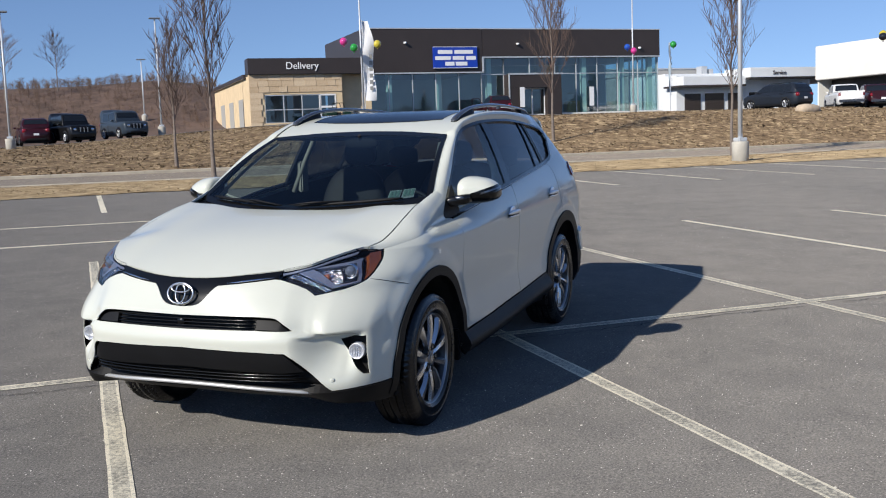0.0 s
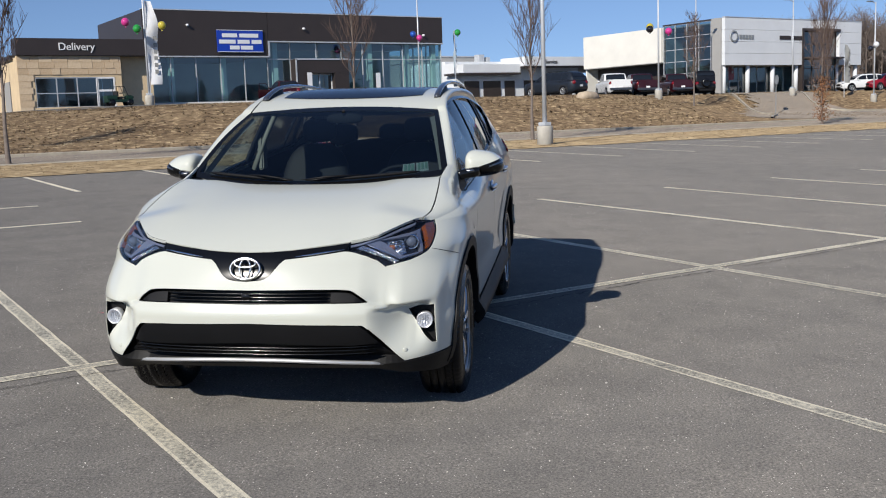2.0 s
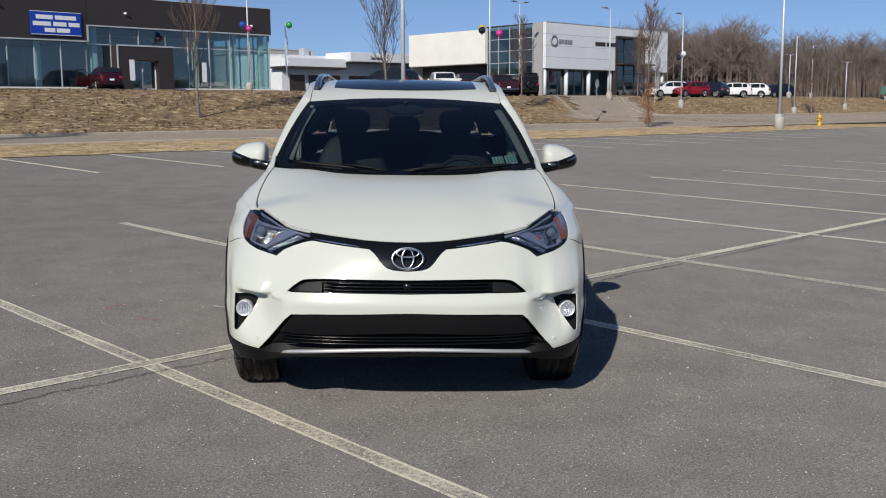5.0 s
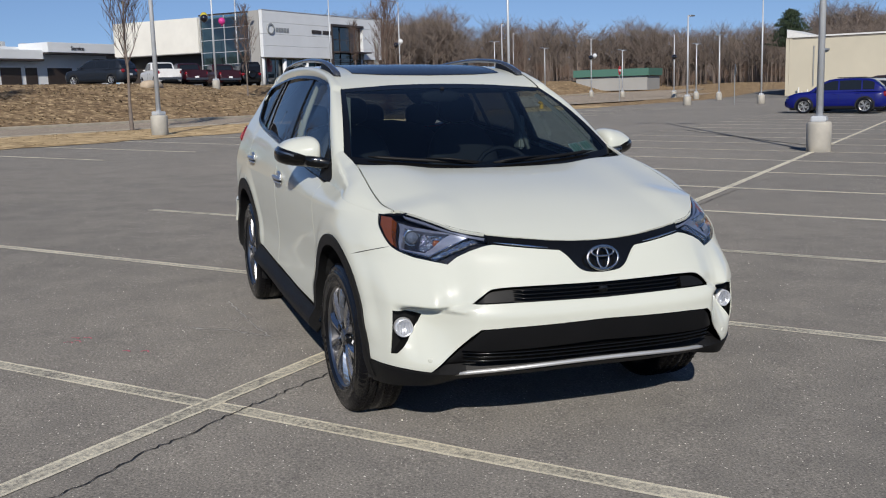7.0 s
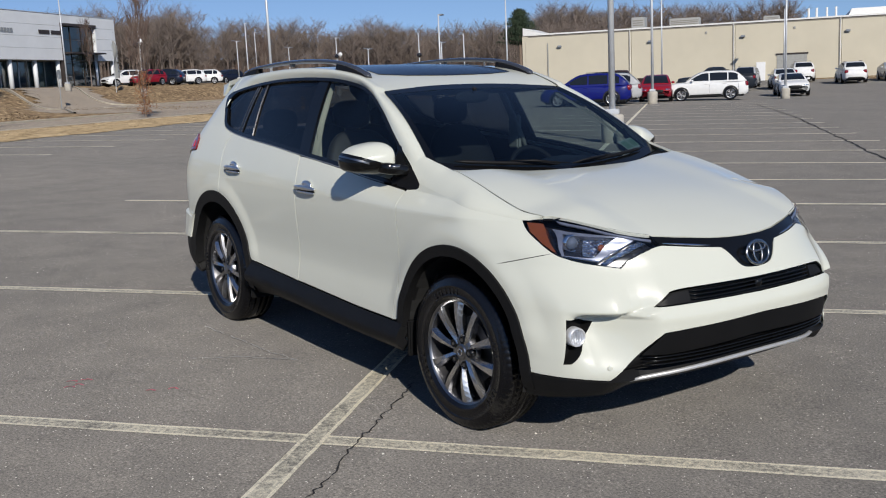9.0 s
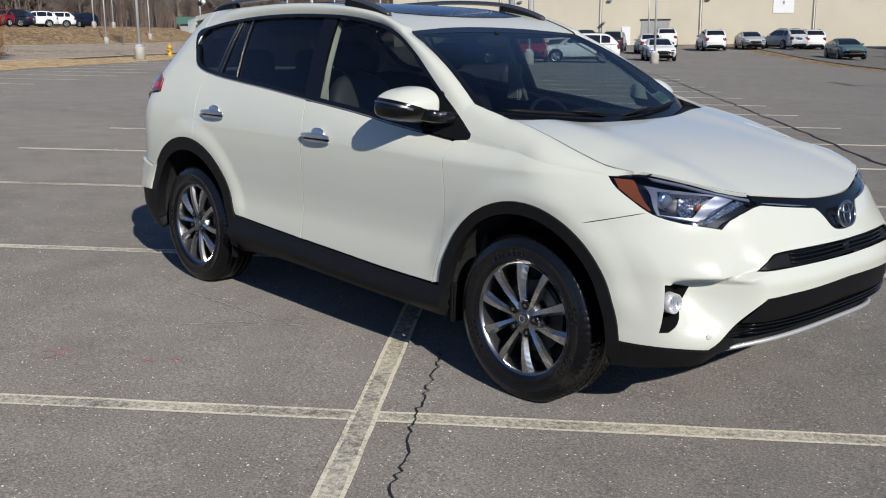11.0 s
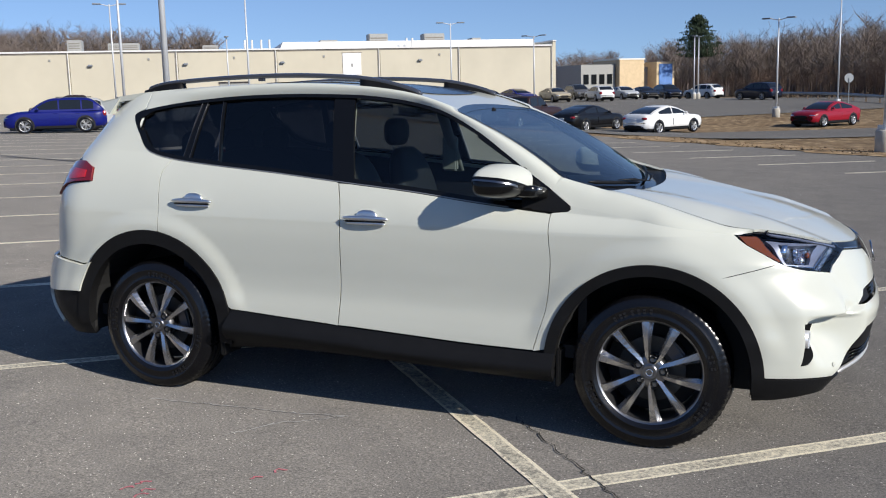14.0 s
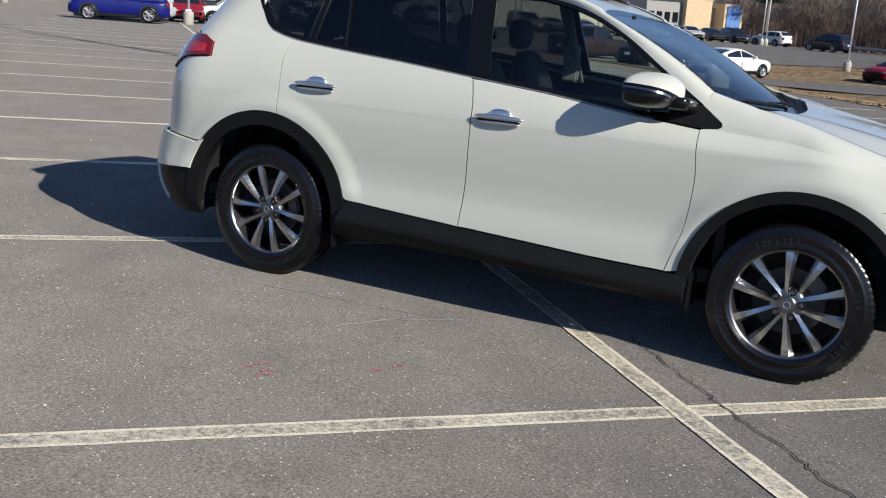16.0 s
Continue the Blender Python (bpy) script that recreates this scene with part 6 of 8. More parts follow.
def woods(name, label, places, mat="wood_far", seed=3):
    rng = random.Random(seed)
    temps = [wood_template(rng, 10.0) for _ in range(9)]
    verts, faces = [], []
    for x, y, h in places:
        k = h / 10
        c, s = math.cos(rng.uniform(0, 6.28)), 0
        a = rng.uniform(0, 6.28)
        c, s = math.cos(a), math.sin(a)
        z = height(x, y) - 0.3
        for q in rng.choice(temps):
            n = len(verts)
            verts.extend((x + k * (p.x * c - p.y * s), y + k * (p.x * s + p.y * c), z + k * p.z) for p in q)
            faces.append((n, n + 1, n + 2, n + 3))
    ob = part(name, mesh_from(name, verts, faces), mat)
    return tagged(ob, label, "woods", kind="stuff")


def ring_places(line, n, depth, h0, h1, seed):
    rng, out = random.Random(seed), []
    for _ in range(n):
        i = rng.randrange(len(line) - 1)
        f = rng.random()
        az, d = (line[i][c] * (1 - f) + line[i + 1][c] * f for c in (0, 1))
        d += rng.random() ** 1.3 * depth
        out.append((4 + d * math.cos(radians(az)), d * math.sin(radians(az)), rng.uniform(h0, h1)))
    return out


woods("far_woods", "leafless brown woods along the horizon", ring_places([(172, 178), (166, 165), (160, 160)], 420, 45, 8.5, 13.0, 5), seed=6)
woods("far_woods", "leafless brown woods beyond the stalls", ring_places([(160, 160), (150, 165), (142, 172), (136, 190)], 760, 45, 6.2, 10.2, 25), seed=26)
woods("far_woods", "leafless brown woods behind the warehouse roof", ring_places([(140, 208), (134, 215), (126, 222)], 260, 35, 11.5, 15.5, 28), seed=29)
woods("far_woods", "leafless brown woods beyond the warehouse", ring_places([(126, 225), (112, 215), (103, 200)], 380, 40, 6.5, 10, 8), seed=9)
woods("far_woods", "leafless brown woods beside the upper car park", ring_places([(101, 185), (96, 160), (91, 128), (86, 108), (78, 100), (70, 100)], 560, 55, 7, 10.5, 10), seed=11)
woods("hill_brush", "tangled brown brush over the hillside", [(x, y, h * 0.13) for x, y, h in ring_places([(-130, 92), (-138, 96), (-146, 98), (-150, 102)], 520, 50, 6, 11, 12)], "brush", 13)
hill = random.Random(41)
woods("hill_brush", "tangled brown brush over the hillside", [(*lot_xy(hill.uniform(-24, 22), hill.uniform(-116, -80)), hill.uniform(0.5, 1.5)) for _ in range(1500)], "brush", 43)
woods("woodland_brush", "tangled brown brush under the far woods", [(x, y, h * 0.28) for x, y, h in ring_places([(172, 172), (158, 152), (142, 166), (136, 185)], 420, 30, 7, 12, 14)], "brush", 15)
woods("roadside_brush", "tangled brown brush behind the guard rail", [(x, y, h * 0.32) for x, y, h in ring_places([(101, 178), (91, 122), (86, 104), (78, 96)], 380, 35, 8, 14, 16)], "brush", 17)


def wood_mass():
    m, n, l, b = node_mat("wood_mass")
    streak = noise_node(n, l, coords(n, l, (1, 1, 0.10)), 1.3, 5, 0.75)
    big = noise_node(n, l, coords(n, l), 0.08, 4, 0.6)
    col = ramp(n, l, streak, [(0.32, (0.11, 0.085, 0.072)), (0.52, (0.21, 0.17, 0.148)), (0.68, (0.32, 0.275, 0.245))])
    col = mix_col(n, l, 0.35, col, ramp(n, l, big, [(0.3, (0.13, 0.10, 0.082)), (0.7, (0.27, 0.215, 0.18))]))
    l.new(col, b.inputs["Base Color"])
    b.inputs["Roughness"].default_value = 1.0
    b.inputs["Specular IOR Level"].default_value = 0.0
    bump(n, l, streak, b, 1.0, 0.6)


wood_mass()


def far_ridge(name, line, h, mat, label):
    """A low wooded rise that closes the view."""
    verts, faces = [], []
    n = 60
    for i in range(n + 1):
        f = i / n * (len(line) - 1)
        k = min(len(line) - 2, int(f))
        az, d = (line[k][c] * (1 - f + k) + line[k + 1][c] * (f - k) for c in (0, 1))
        for j, (dd, hh) in enumerate(((0, -2), (12, 0.55), (40, 1.0), (90, 0.3))):
            x, y = 4 + (d + dd) * math.cos(radians(az)), (d + dd) * math.sin(radians(az))
            verts.append((x, y, height(x, y) + (hh * h * (1 + 0.18 * noise.noise(Vector((i * 0.35, j, 0)))) if hh > 0 else -2)))
    for i in range(n):
        for j in range(3):
            a = i * 4 + j
            faces.append((a, a + 4, a + 5, a + 1))
    return setting(part(name, mesh_from(name, verts, faces, True), mat), label, "hillside")


far_ridge("backdrop_1", [(176, 215), (160, 205), (142, 215), (132, 250)], 6.0, "wood_mass", "brown wooded rise behind the woods")
far_ridge("backdrop_2", [(132, 262), (115, 262), (102, 235), (96, 205), (88, 150), (74, 140)], 6.0, "wood_mass", "brown wooded rise behind the woods")
far_ridge("backdrop_3", [(-120, 150), (-150, 160), (-170, 190)], 1.5, "brush", "brushy hill behind the terrace")


def pine_tree(u, v, h):
    rng = random.Random(4)
    t = thing("pine_tree", "tall dark green pine with layered branches", "tree", lot_pose(u, v))
    part("trunk", tube(bmesh.new(), (0, 0, 0), (0, 0, h), 0.28, 0.05, 8), "bark", t)
    verts, faces = [], []
    for k in range(34):
        z = h * (0.50 + 0.49 * k / 34)
        reach = 3.0 * (1 - ((k / 34) ** 2.2)) * rng.uniform(0.55, 1.15) + 0.35
        for j in range(7):
            a = rng.uniform(0, 6.28)
            for q in range(26):
                f = rng.uniform(0.15, 1)
                c = Vector((math.cos(a) * reach * f + rng.gauss(0, 0.16), math.sin(a) * reach * f + rng.gauss(0, 0.16), z + 0.1 * f + rng.gauss(0, 0.09)))
                m = Euler((rng.uniform(0, 6), rng.uniform(0, 6), rng.uniform(0, 6))).to_matrix()
                n = len(verts)
                verts.extend(c + m @ Vector(p) for p in ((-0.22, 0, 0), (0, -0.06, 0.03), (0.22, 0, 0), (0, 0.06, 0.03)))
                faces.append((n, n + 1, n + 2, n + 3))
    part("crown", mesh_from("crown", verts, faces), "pine_needles", t, "dark green needles")
    return t


pine_tree(120.5, 82.6, 11.8)
pine_tree(150, -22, 10.5)

# ---------------- buildings: materials ----------------
plain("dark_metal_panel", (0.040, 0.031, 0.028), 0.42, var=0.08, scale=0.6)
plain("white_panel", (0.73, 0.75, 0.76), 0.5, var=0.04, scale=0.5)
plain("cream_panel", (0.80, 0.775, 0.70), 0.6, var=0.05, scale=0.5)
plain("silver_trim", (0.60, 0.62, 0.63), 0.4, metal=0.4, var=0.05)
plain("tan_stucco", (0.66, 0.51, 0.32), 0.9, var=0.08, scale=1.5, bumps=0.2)
plain("grey_panel", (0.36, 0.35, 0.33), 0.7, var=0.06, scale=0.4)
plain("sign_blue", (0.010, 0.050, 0.40), 0.4, var=0.05)
plain("sign_white", (0.80, 0.80, 0.80), 0.5, var=0.03)
plain("showroom_floor", (0.42, 0.40, 0.36), 0.4, var=0.1)
plain("showroom_wall", (0.42, 0.50, 0.50), 0.8, var=0.15, scale=0.4)
plain("column_paint", (0.70, 0.80, 0.72), 0.6, var=0.05)
plain("beige_wall", (0.57, 0.52, 0.405), 0.85, var=0.06, scale=0.25, bumps=0.15)
plain("joint_shadow_grey", (0.22, 0.20, 0.17), 0.9, var=0.1)
plain("roof_white", (0.75, 0.74, 0.71), 0.7, var=0.06)
plain("unit_grey", (0.33, 0.33, 0.31), 0.5, var=0.1)
plain("sign_grey", (0.32, 0.34, 0.35), 0.5, metal=0.3, var=0.05)
plain("stop_red", (0.50, 0.02, 0.03), 0.45, var=0.05)
plain("hydrant_yellow", (0.62, 0.36, 0.04), 0.5, var=0.1)
plain("cart_green", (0.012, 0.04, 0.025), 0.4, var=0.1)
plain("car_window", (0.012, 0.014, 0.016), 0.04, var=0.05, coat=0.4)
plain("roof_green", (0.07, 0.17, 0.13), 0.6, var=0.08)
plain("mural_blue", (0.10, 0.22, 0.52), 0.6, var=0.35, scale=0.7)
plain("tan_rock", (0.50, 0.40, 0.29), 0.9, var=0.2, scale=4, bumps=0.4)
thin_glass("shop_glass", (0.55, 0.72, 0.73), 0.02, 2.6)
thin_glass("dark_shop_glass", (0.34, 0.44, 0.46), 0.02, 2.4)


def brick_stone(name):
    m, n, l, b = node_mat(name)
    vec = coords(n, l, (1, 1, 1))
    fine = noise_node(n, l, vec, 5, 4)
    info = n.new("ShaderNodeObjectInfo")
    col = ramp(n, l, info.outputs["Random"], [(0.0, (0.50, 0.36, 0.22)), (0.5, (0.60, 0.45, 0.29)), (1.0, (0.70, 0.55, 0.37))])
    col = mix_col(n, l, 0.35, col, ramp(n, l, fine, [(0.3, (0.42, 0.30, 0.18)), (0.7, (0.75, 0.60, 0.42))]))
    l.new(col, b.inputs["Base Color"])
    b.inputs["Roughness"].default_value = 0.9


brick_stone("split_stone")


def slab(name, parent, mat, x0, x1, y0, y1, z0, z1, bevel=0.0, label=""):
    return part(name, box_bm(x0, x1, y0, y1, z0, z1, bevel), mat, parent, label)


def glazed(parent, x0, x1, y, z0, z1, cols, rows=(), glass="shop_glass", frame="silver_trim", t=0.06, axis="x", face=-1):
    """A glazed wall: one pane for each bay, with mullions and transoms between."""
    zs = [z0, *rows, z1]
    for i in range(cols):
        a, b = x0 + (x1 - x0) * i / cols, x0 + (x1 - x0) * (i + 1) / cols
        for zl, zh in zip(zs, zs[1:]):
            q = [(a + t / 2, zl + t / 2), (b - t / 2, zl + t / 2), (b - t / 2, zh - t / 2), (a + t / 2, zh - t / 2)]
            if axis == "x":
                part("pane", mesh_from("pane", [(p, y + 0.025, z) for p, z in q], [(0, 1, 2, 3)]), glass, parent)
            else:
                part("pane", mesh_from("pane", [(y + 0.025, p, z) for p, z in q], [(3, 2, 1, 0) if face < 0 else (0, 1, 2, 3)]), glass, parent)
    for i in range(cols + 1):
        a = x0 + (x1 - x0) * i / cols
        if axis == "x":
            slab("mullion", parent, frame, a - t / 2, a + t / 2, y - 0.05, y + 0.08, z0, z1)
        else:
            slab("mullion", parent, frame, y - 0.05, y + 0.08, a - t / 2, a + t / 2, z0, z1)
    for z in zs:
        if axis == "x":
            slab("transom", parent, frame, x0, x1, y - 0.04, y + 0.07, z - t / 2, z + t / 2)
        else:
            slab("transom", parent, frame, y - 0.04, y + 0.07, x0, x1, z - t / 2, z + t / 2)


def bars(parent, x0, x1, y, z0, z1, widths, mat, gap=0.12, name="lettering"):
    """A line of unreadable lettering as plain bars."""
    total = sum(widths) + gap * (len(widths) - 1)
    k, x = (x1 - x0) / total, x0
    for w in widths:
        slab(name, parent, mat, x, x + w * k, y - 0.02, y, z0, z1)
        x += (w + gap) * k


def words(parent, text, size, x, y, z, mat, name="lettering"):
    cu = bpy.data.curves.new(name, "FONT")
    cu.body, cu.size, cu.extrude, cu.align_x = text, size, 0.03, "CENTER"
    tmp = bpy.data.objects.new(name, cu)
    me = bpy.data.meshes.new_from_object(tmp)
    bpy.data.objects.remove(tmp)
    return part(name, me, mat, parent, "", False, pose(x, y, z, 90, 0, 0))


def loft(rows, close=True):
    bm = bmesh.new()
    vs = [[bm.verts.new(p) for p in r] for r in rows]
    for a, b in zip(vs, vs[1:]):
        for i in range(len(a) - 1):
            bm.faces.new((a[i], a[i + 1], b[i + 1], b[i]))
    if close:
        bm.faces.new(vs[0])
        bm.faces.new(vs[-1][::-1])
    return bm


# the showroom with the dark fascia
def showroom():
    z = 2.95
    b = thing("showroom", "low modern car showroom with dark brown fascia over teal glass walls", "building", lot_frame(z))
    u0, u1, y = 21.2, 47.9, 68.5
    H = 7.15
    slab("fascia", b, "dark_metal_panel", u0, 31.2, y - 0.4, 80.5, 3.75, H, 0.03, "dark brown metal fascia")
    slab("fascia", b, "dark_metal_panel", 31.2, u1, y - 0.4, 80.5, 4.95, H, 0.03, "dark brown metal fascia")
    slab("parapet_cap", b, "silver_trim", u0 - 0.03, u1 + 0.03, y - 0.44, y - 0.2, H, H + 0.07)
    slab("soffit_trim", b, "silver_trim", u0, 31.3, y - 0.43, y - 0.3, 3.66, 3.76)
    slab("soffit_trim", b, "silver_trim", 31.2, u1, y - 0.43, y - 0.3, 4.86, 4.96)
    slab("soffit_trim", b, "silver_trim", 31.15, 31.3, y - 0.43, y - 0.3, 3.66, 4.96)
    slab("plinth", b, "cream_panel", u0, u1 + 0.2, y - 0.5, y + 0.2, -0.6, 0.25)
    slab("floor", b, "showroom_floor", u0, u1, y, 80.4, -0.1, 0.15)
    slab("back_wall", b, "showroom_wall", u0, u1, y + 9, y + 9.2, 0.15, 4.9)
    slab("side_wall", b, "dark_metal_panel", u0, u0 + 0.2, y + 0.3, 80.4, 0.0, 3.75)
    glazed(b, u0 + 0.1, 31.2, y, 0.25, 3.7, 5)
    glazed(b, 31.2, 33.2, y, 0.25, 4.9, 1, (3.55,))
    glazed(b, 37.9, u1, y, 0.25, 4.9, 5, (3.55,))
    glazed(b, y + 0.1, y + 9, u1 - 0.1, 0.25, 4.9, 4, (3.55,), axis="y", face=1)
    glazed(b, 33.2, 37.9, y, 3.5, 4.9, 2)
    for x in (23.4, 27.6, 32.0, 40.8, 44.5, 47.3):
        slab("column", b, "column_paint", x - 0.2, x + 0.2, y + 0.25, y + 0.65, 0.1, 4.9)
    p = slab("entrance_portal", b, "dark_metal_panel", 33.2, 37.9, y - 1.2, y + 0.1, 2.35, 3.5, 0.03, "dark entrance portal")
    slab("portal_side", p, "dark_metal_panel", 36.6, 37.9, y - 1.2, y + 0.1, 0.0, 2.35)
    slab("portal_side", p, "dark_metal_panel", 33.2, 34.3, y - 1.2, y + 0.1, 0.0, 2.35)
    slab("portal_trim", p, "silver_trim", 33.1, 38.0, y - 1.26, y - 1.16, 3.42, 3.54)
    slab("portal_trim", p, "silver_trim", 33.1, 33.2, y - 1.26, y - 1.16, 0.2, 3.54)
    glazed(p, 34.3, 36.6, y - 0.6, 0.15, 2.3, 2, (), "dark_shop_glass", "sign_white", 0.1)
    s = slab("sign_board", b, "sign_blue", 26.9, 30.7, y - 0.55, y - 0.42, 4.05, 5.75, 0.02, "blue sign board with three lines of white lettering")
    for a, c, z0 in ((27.3, 30.3, 5.18), (27.05, 30.55, 4.70), (27.9, 29.8, 4.25)):
        bars(s, a, c, y - 0.56, z0, z0 + 0.30, (0.7, 0.9) if a > 27.1 else (0.8, 0.6, 0.5), "sign_white", 0.1)
    slab("sign_border", s, "sign_white", 26.9, 30.7, y - 0.57, y - 0.55, 4.05, 4.09)
    slab("sign_border", s, "sign_white", 26.9, 30.7, y - 0.57, y - 0.55, 5.71, 5.75)
    for x, zz in ((22.0, 6.0), (24.6, 6.05), (34.3, 5.95), (45.8, 5.6)):
        bm = bmesh.new()
        blob(bm, (x, y - 0.55, zz), (0.12, 0.16, 0.1), 2.2, 12, 8)
        part("flood_lamp", bm, "sign_white", b, "", True)
    for x in (34.0, 41.0):
        slab("banner", b, "sign_white", x, x + 0.42, y - 1.4 if x < 35 else y - 0.3, y - 1.38 if x < 35 else y - 0.28, 0.8, 2.4)
    slab("desk", b, "tan_stucco", 41.2, 43.0, y + 4, y + 5, 0.15, 1.4, 0.1)
    for k in range(6):
        slab("stair", b, "silver_trim", 45.0 + 0.12 * k, 46.6, y + 5 + 0.3 * k, y + 5.3 + 0.3 * k, 0.15 + 0.2 * k, 0.22 + 0.2 * k)


showroom()


def delivery_hall():
    z = 2.5
    b = thing("delivery_hall", "tan split-stone hall with a dark parapet and wide windows", "building", lot_frame(z))
    x0, x1, y = 11.8, 19.6, 65.5
    for a, c in ((x0, 12.9), (18.2, 18.7)):
        slab("wall", b, "tan_stucco", a, c, y + 0.05, y + 0.4, -0.5, 4.0)
    slab("wall", b, "tan_stucco", 12.9, 18.2, y + 0.05, y + 0.4, 2.55, 4.0)
    slab("wall", b, "tan_stucco", 12.9, 18.2, y + 0.05, y + 0.4, -0.5, 0.5)
    slab("wall", b, "tan_stucco", 18.7, x1 + 1.6, y + 0.9, y + 1.2, -0.5, 4.0)
    slab("side_wall", b, "tan_stucco", x0, x0 + 0.3, y + 0.4, y + 19, -0.5, 3.9)
    for k in range(3):
        slab("side_door", b, "grey_panel", x0 - 0.03, x0 + 0.02, y + 3 + 5 * k, y + 5.2 + 5 * k, 0, 2.4)
    slab("parapet", b, "dark_metal_panel", x0 - 0.05, x1 + 1.6, y - 0.25, y + 1.2, 4.0, 5.15, 0.02, "dark brown parapet")
    slab("side_cornice", b, "dark_metal_panel", x0 - 0.2, x0 + 0.3, y + 1.2, y + 19, 3.8, 4.1)
    slab("roof", b, "grey_panel", x0, x1 + 1.6, y + 1.2, y + 19, 3.9, 4.0)
    glazed(b, 12.9, 17.0, y + 0.1, 0.5, 2.5, 3, (1.45,), "dark_shop_glass")
    glazed(b, 17.0, 18.2, y + 0.1, 0.0, 2.5, 1, (1.6,), "dark_shop_glass", "sign_white", 0.14)
    slab("inside_wall", b, "showroom_wall", 12.0, 18.6, y + 5, y + 5.2, 0, 3.9)
    words(b, "Delivery", 0.72, 15.7, y - 0.29, 4.36, "sign_white")
    # split stones in courses on the front
    rng = random.Random(2)
    base = mesh_from("stone", [(a, c, d) for a in (0, 1) for c in (0, 1) for d in (0, 1)], [(0, 1, 3, 2), (4, 6, 7, 5), (0, 4, 5, 1), (2, 3, 7, 6), (0, 2, 6, 4), (1, 5, 7, 3)])
    base.materials.append(MATS["split_stone"])
    for r in range(10):
        zz, x = -0.3 + 0.43 * r, x0
        while x < 18.68:
            w = rng.uniform(0.55, 1.05)
            e = min(18.7, x + w)
            if not (zz + 0.43 > 0.45 and zz < 2.6 and e > 12.85 and x < 18.25):
                ob = new("stone", base)
                ob.parent = b
                ob.matrix_local = Matrix.LocRotScale((x + 0.008, y - rng.uniform(0, 0.03), zz + 0.008), None, (e - x - 0.016, 0.06 + rng.uniform(0, 0.02), 0.414))
            x = e


delivery_hall()


def white_dealer():
    z = 2.65
    b = thing("white_showroom", "white-panelled car showroom on slim columns with dark entrance", "building", lot_frame(z))
    x0, x1, y = 73.9, 95.5, 58.6
    lo, hi = 2.72, 7.22
    pl, pr = 85.6, 91.7
    for i in range(4):
        a, c = lo + (hi - lo) * i / 4, lo + (hi - lo) * (i + 1) / 4 - 0.02
        slab("wall_panel", b, "white_panel", x0 + 0.02, pl, y, y + 0.4, a, c)
        slab("wall_panel", b, "white_panel", pr, x1 - 0.02, y, y + 0.4, a, c)
    slab("wall_panel", b, "white_panel", pl, pr, y, y + 0.4, 6.15, hi - 0.02)
    slab("parapet_cap", b, "silver_trim", x0, x1, y - 0.04, y + 0.42, hi, hi + 0.07)
    slab("portal", b, "dark_metal_panel", pl + 0.02, pr - 0.02, y + 1.3, y + 1.6, 2.7, 6.2, 0, "dark entrance portal")
    slab("portal_frame", b, "dark_metal_panel", pl - 0.12, pl + 0.14, y - 0.1, y + 0.5, 0.0, 6.2)
    slab("portal_frame", b, "dark_metal_panel", pl - 0.12, pr + 0.05, y - 0.1, y + 0.5, 6.15, 6.4)
    slab("portal_canopy", b, "dark_metal_panel", pl + 0.1, pr + 0.3, y - 0.9, y + 0.5, 3.35, 3.5)
    glazed(b, pl + 0.14, pr - 0.05, y + 0.45, 0.1, 6.15, 3, (2.4, 3.4, 4.8), "dark_shop_glass", "dark_metal_panel")
    for x in (74.3, 77.75, 81.5, 85.2, 91.9, 95.2):
        part("column", tube(bmesh.new(), (x, y + 0.5, -0.2), (x, y + 0.5, lo), 0.22, 0.22, 14), "white_panel", b, "", True)
    glazed(b, x0 + 0.4, pl - 0.2, y + 2.2, 0.1, lo, 8, (), "dark_shop_glass")
    glazed(b, pr + 0.2, x1 - 0.3, y + 2.2, 0.1, lo, 2, (), "dark_shop_glass")
    slab("inside_wall", b, "showroom_wall", x0 + 0.5, x1 - 0.5, y + 8, y + 8.2, 0.1, 6.5)
    slab("soffit", b, "grey_panel", x0 + 0.1, x1 - 0.1, y + 0.4, y + 3, lo - 0.05, lo - 0.01)
    slab("roof", b, "white_panel", x0 + 0.2, x1, y + 0.4, y + 19.6, 6.75, 6.85)
    slab("side_wall", b, "white_panel", x1 - 0.3, x1, y + 2.3, y + 19.6, 0, 6.7)
    glazed(b, y + 1.7, y + 7.9, x0, 0.2, 7.05, 4, (2.2, 3.4, 4.6, 5.8), "dark_shop_glass", "silver_trim", axis="y")
    slab("parapet_cap", b, "dark_metal_panel", x0 - 0.06, x0 + 0.3, y + 1.6, y + 8.0, 7.05, 7.2)
    slab("corner_fin", b, "grey_panel", x0 - 0.1, x0 + 0.2, y + 0.42, y + 1.6, 0, 7.2)
    slab("wing_wall", b, "cream_panel", x0 - 0.3, x0, y + 8.0, y + 19.8, 3.5, 6.95, 0, "tall cream wall of the wing")
    slab("wing_end", b, "cream_panel", x0, x1, y + 19.6, y + 19.8, 0, 6.95)
    slab("wing_recess", b, "dark_metal_panel", x0 + 1.6, x0 + 1.9, y + 8.0, y + 19.5, 0.0, 3.5)
    slab("wing_soffit", b, "grey_panel", x0 - 0.3, x0 + 1.6, y + 8.0, y + 19.6, 3.42, 3.5)
    # service wing
    slab("service_canopy", b, "white_panel", 68.85, 78.5, y + 24.4, y + 29, 4.15, 5.2, 0.03, "white canopy with the service lettering")
    slab("service_canopy", b, "white_panel", 60.9, 68.85, y + 25.2, y + 29, 3.45, 4.4, 0.03, "lower white canopy over the service doors")
    slab("canopy_edge", b, "dark_metal_panel", 60.2, 68.85, y + 25.1, y + 28, 3.25, 3.45)
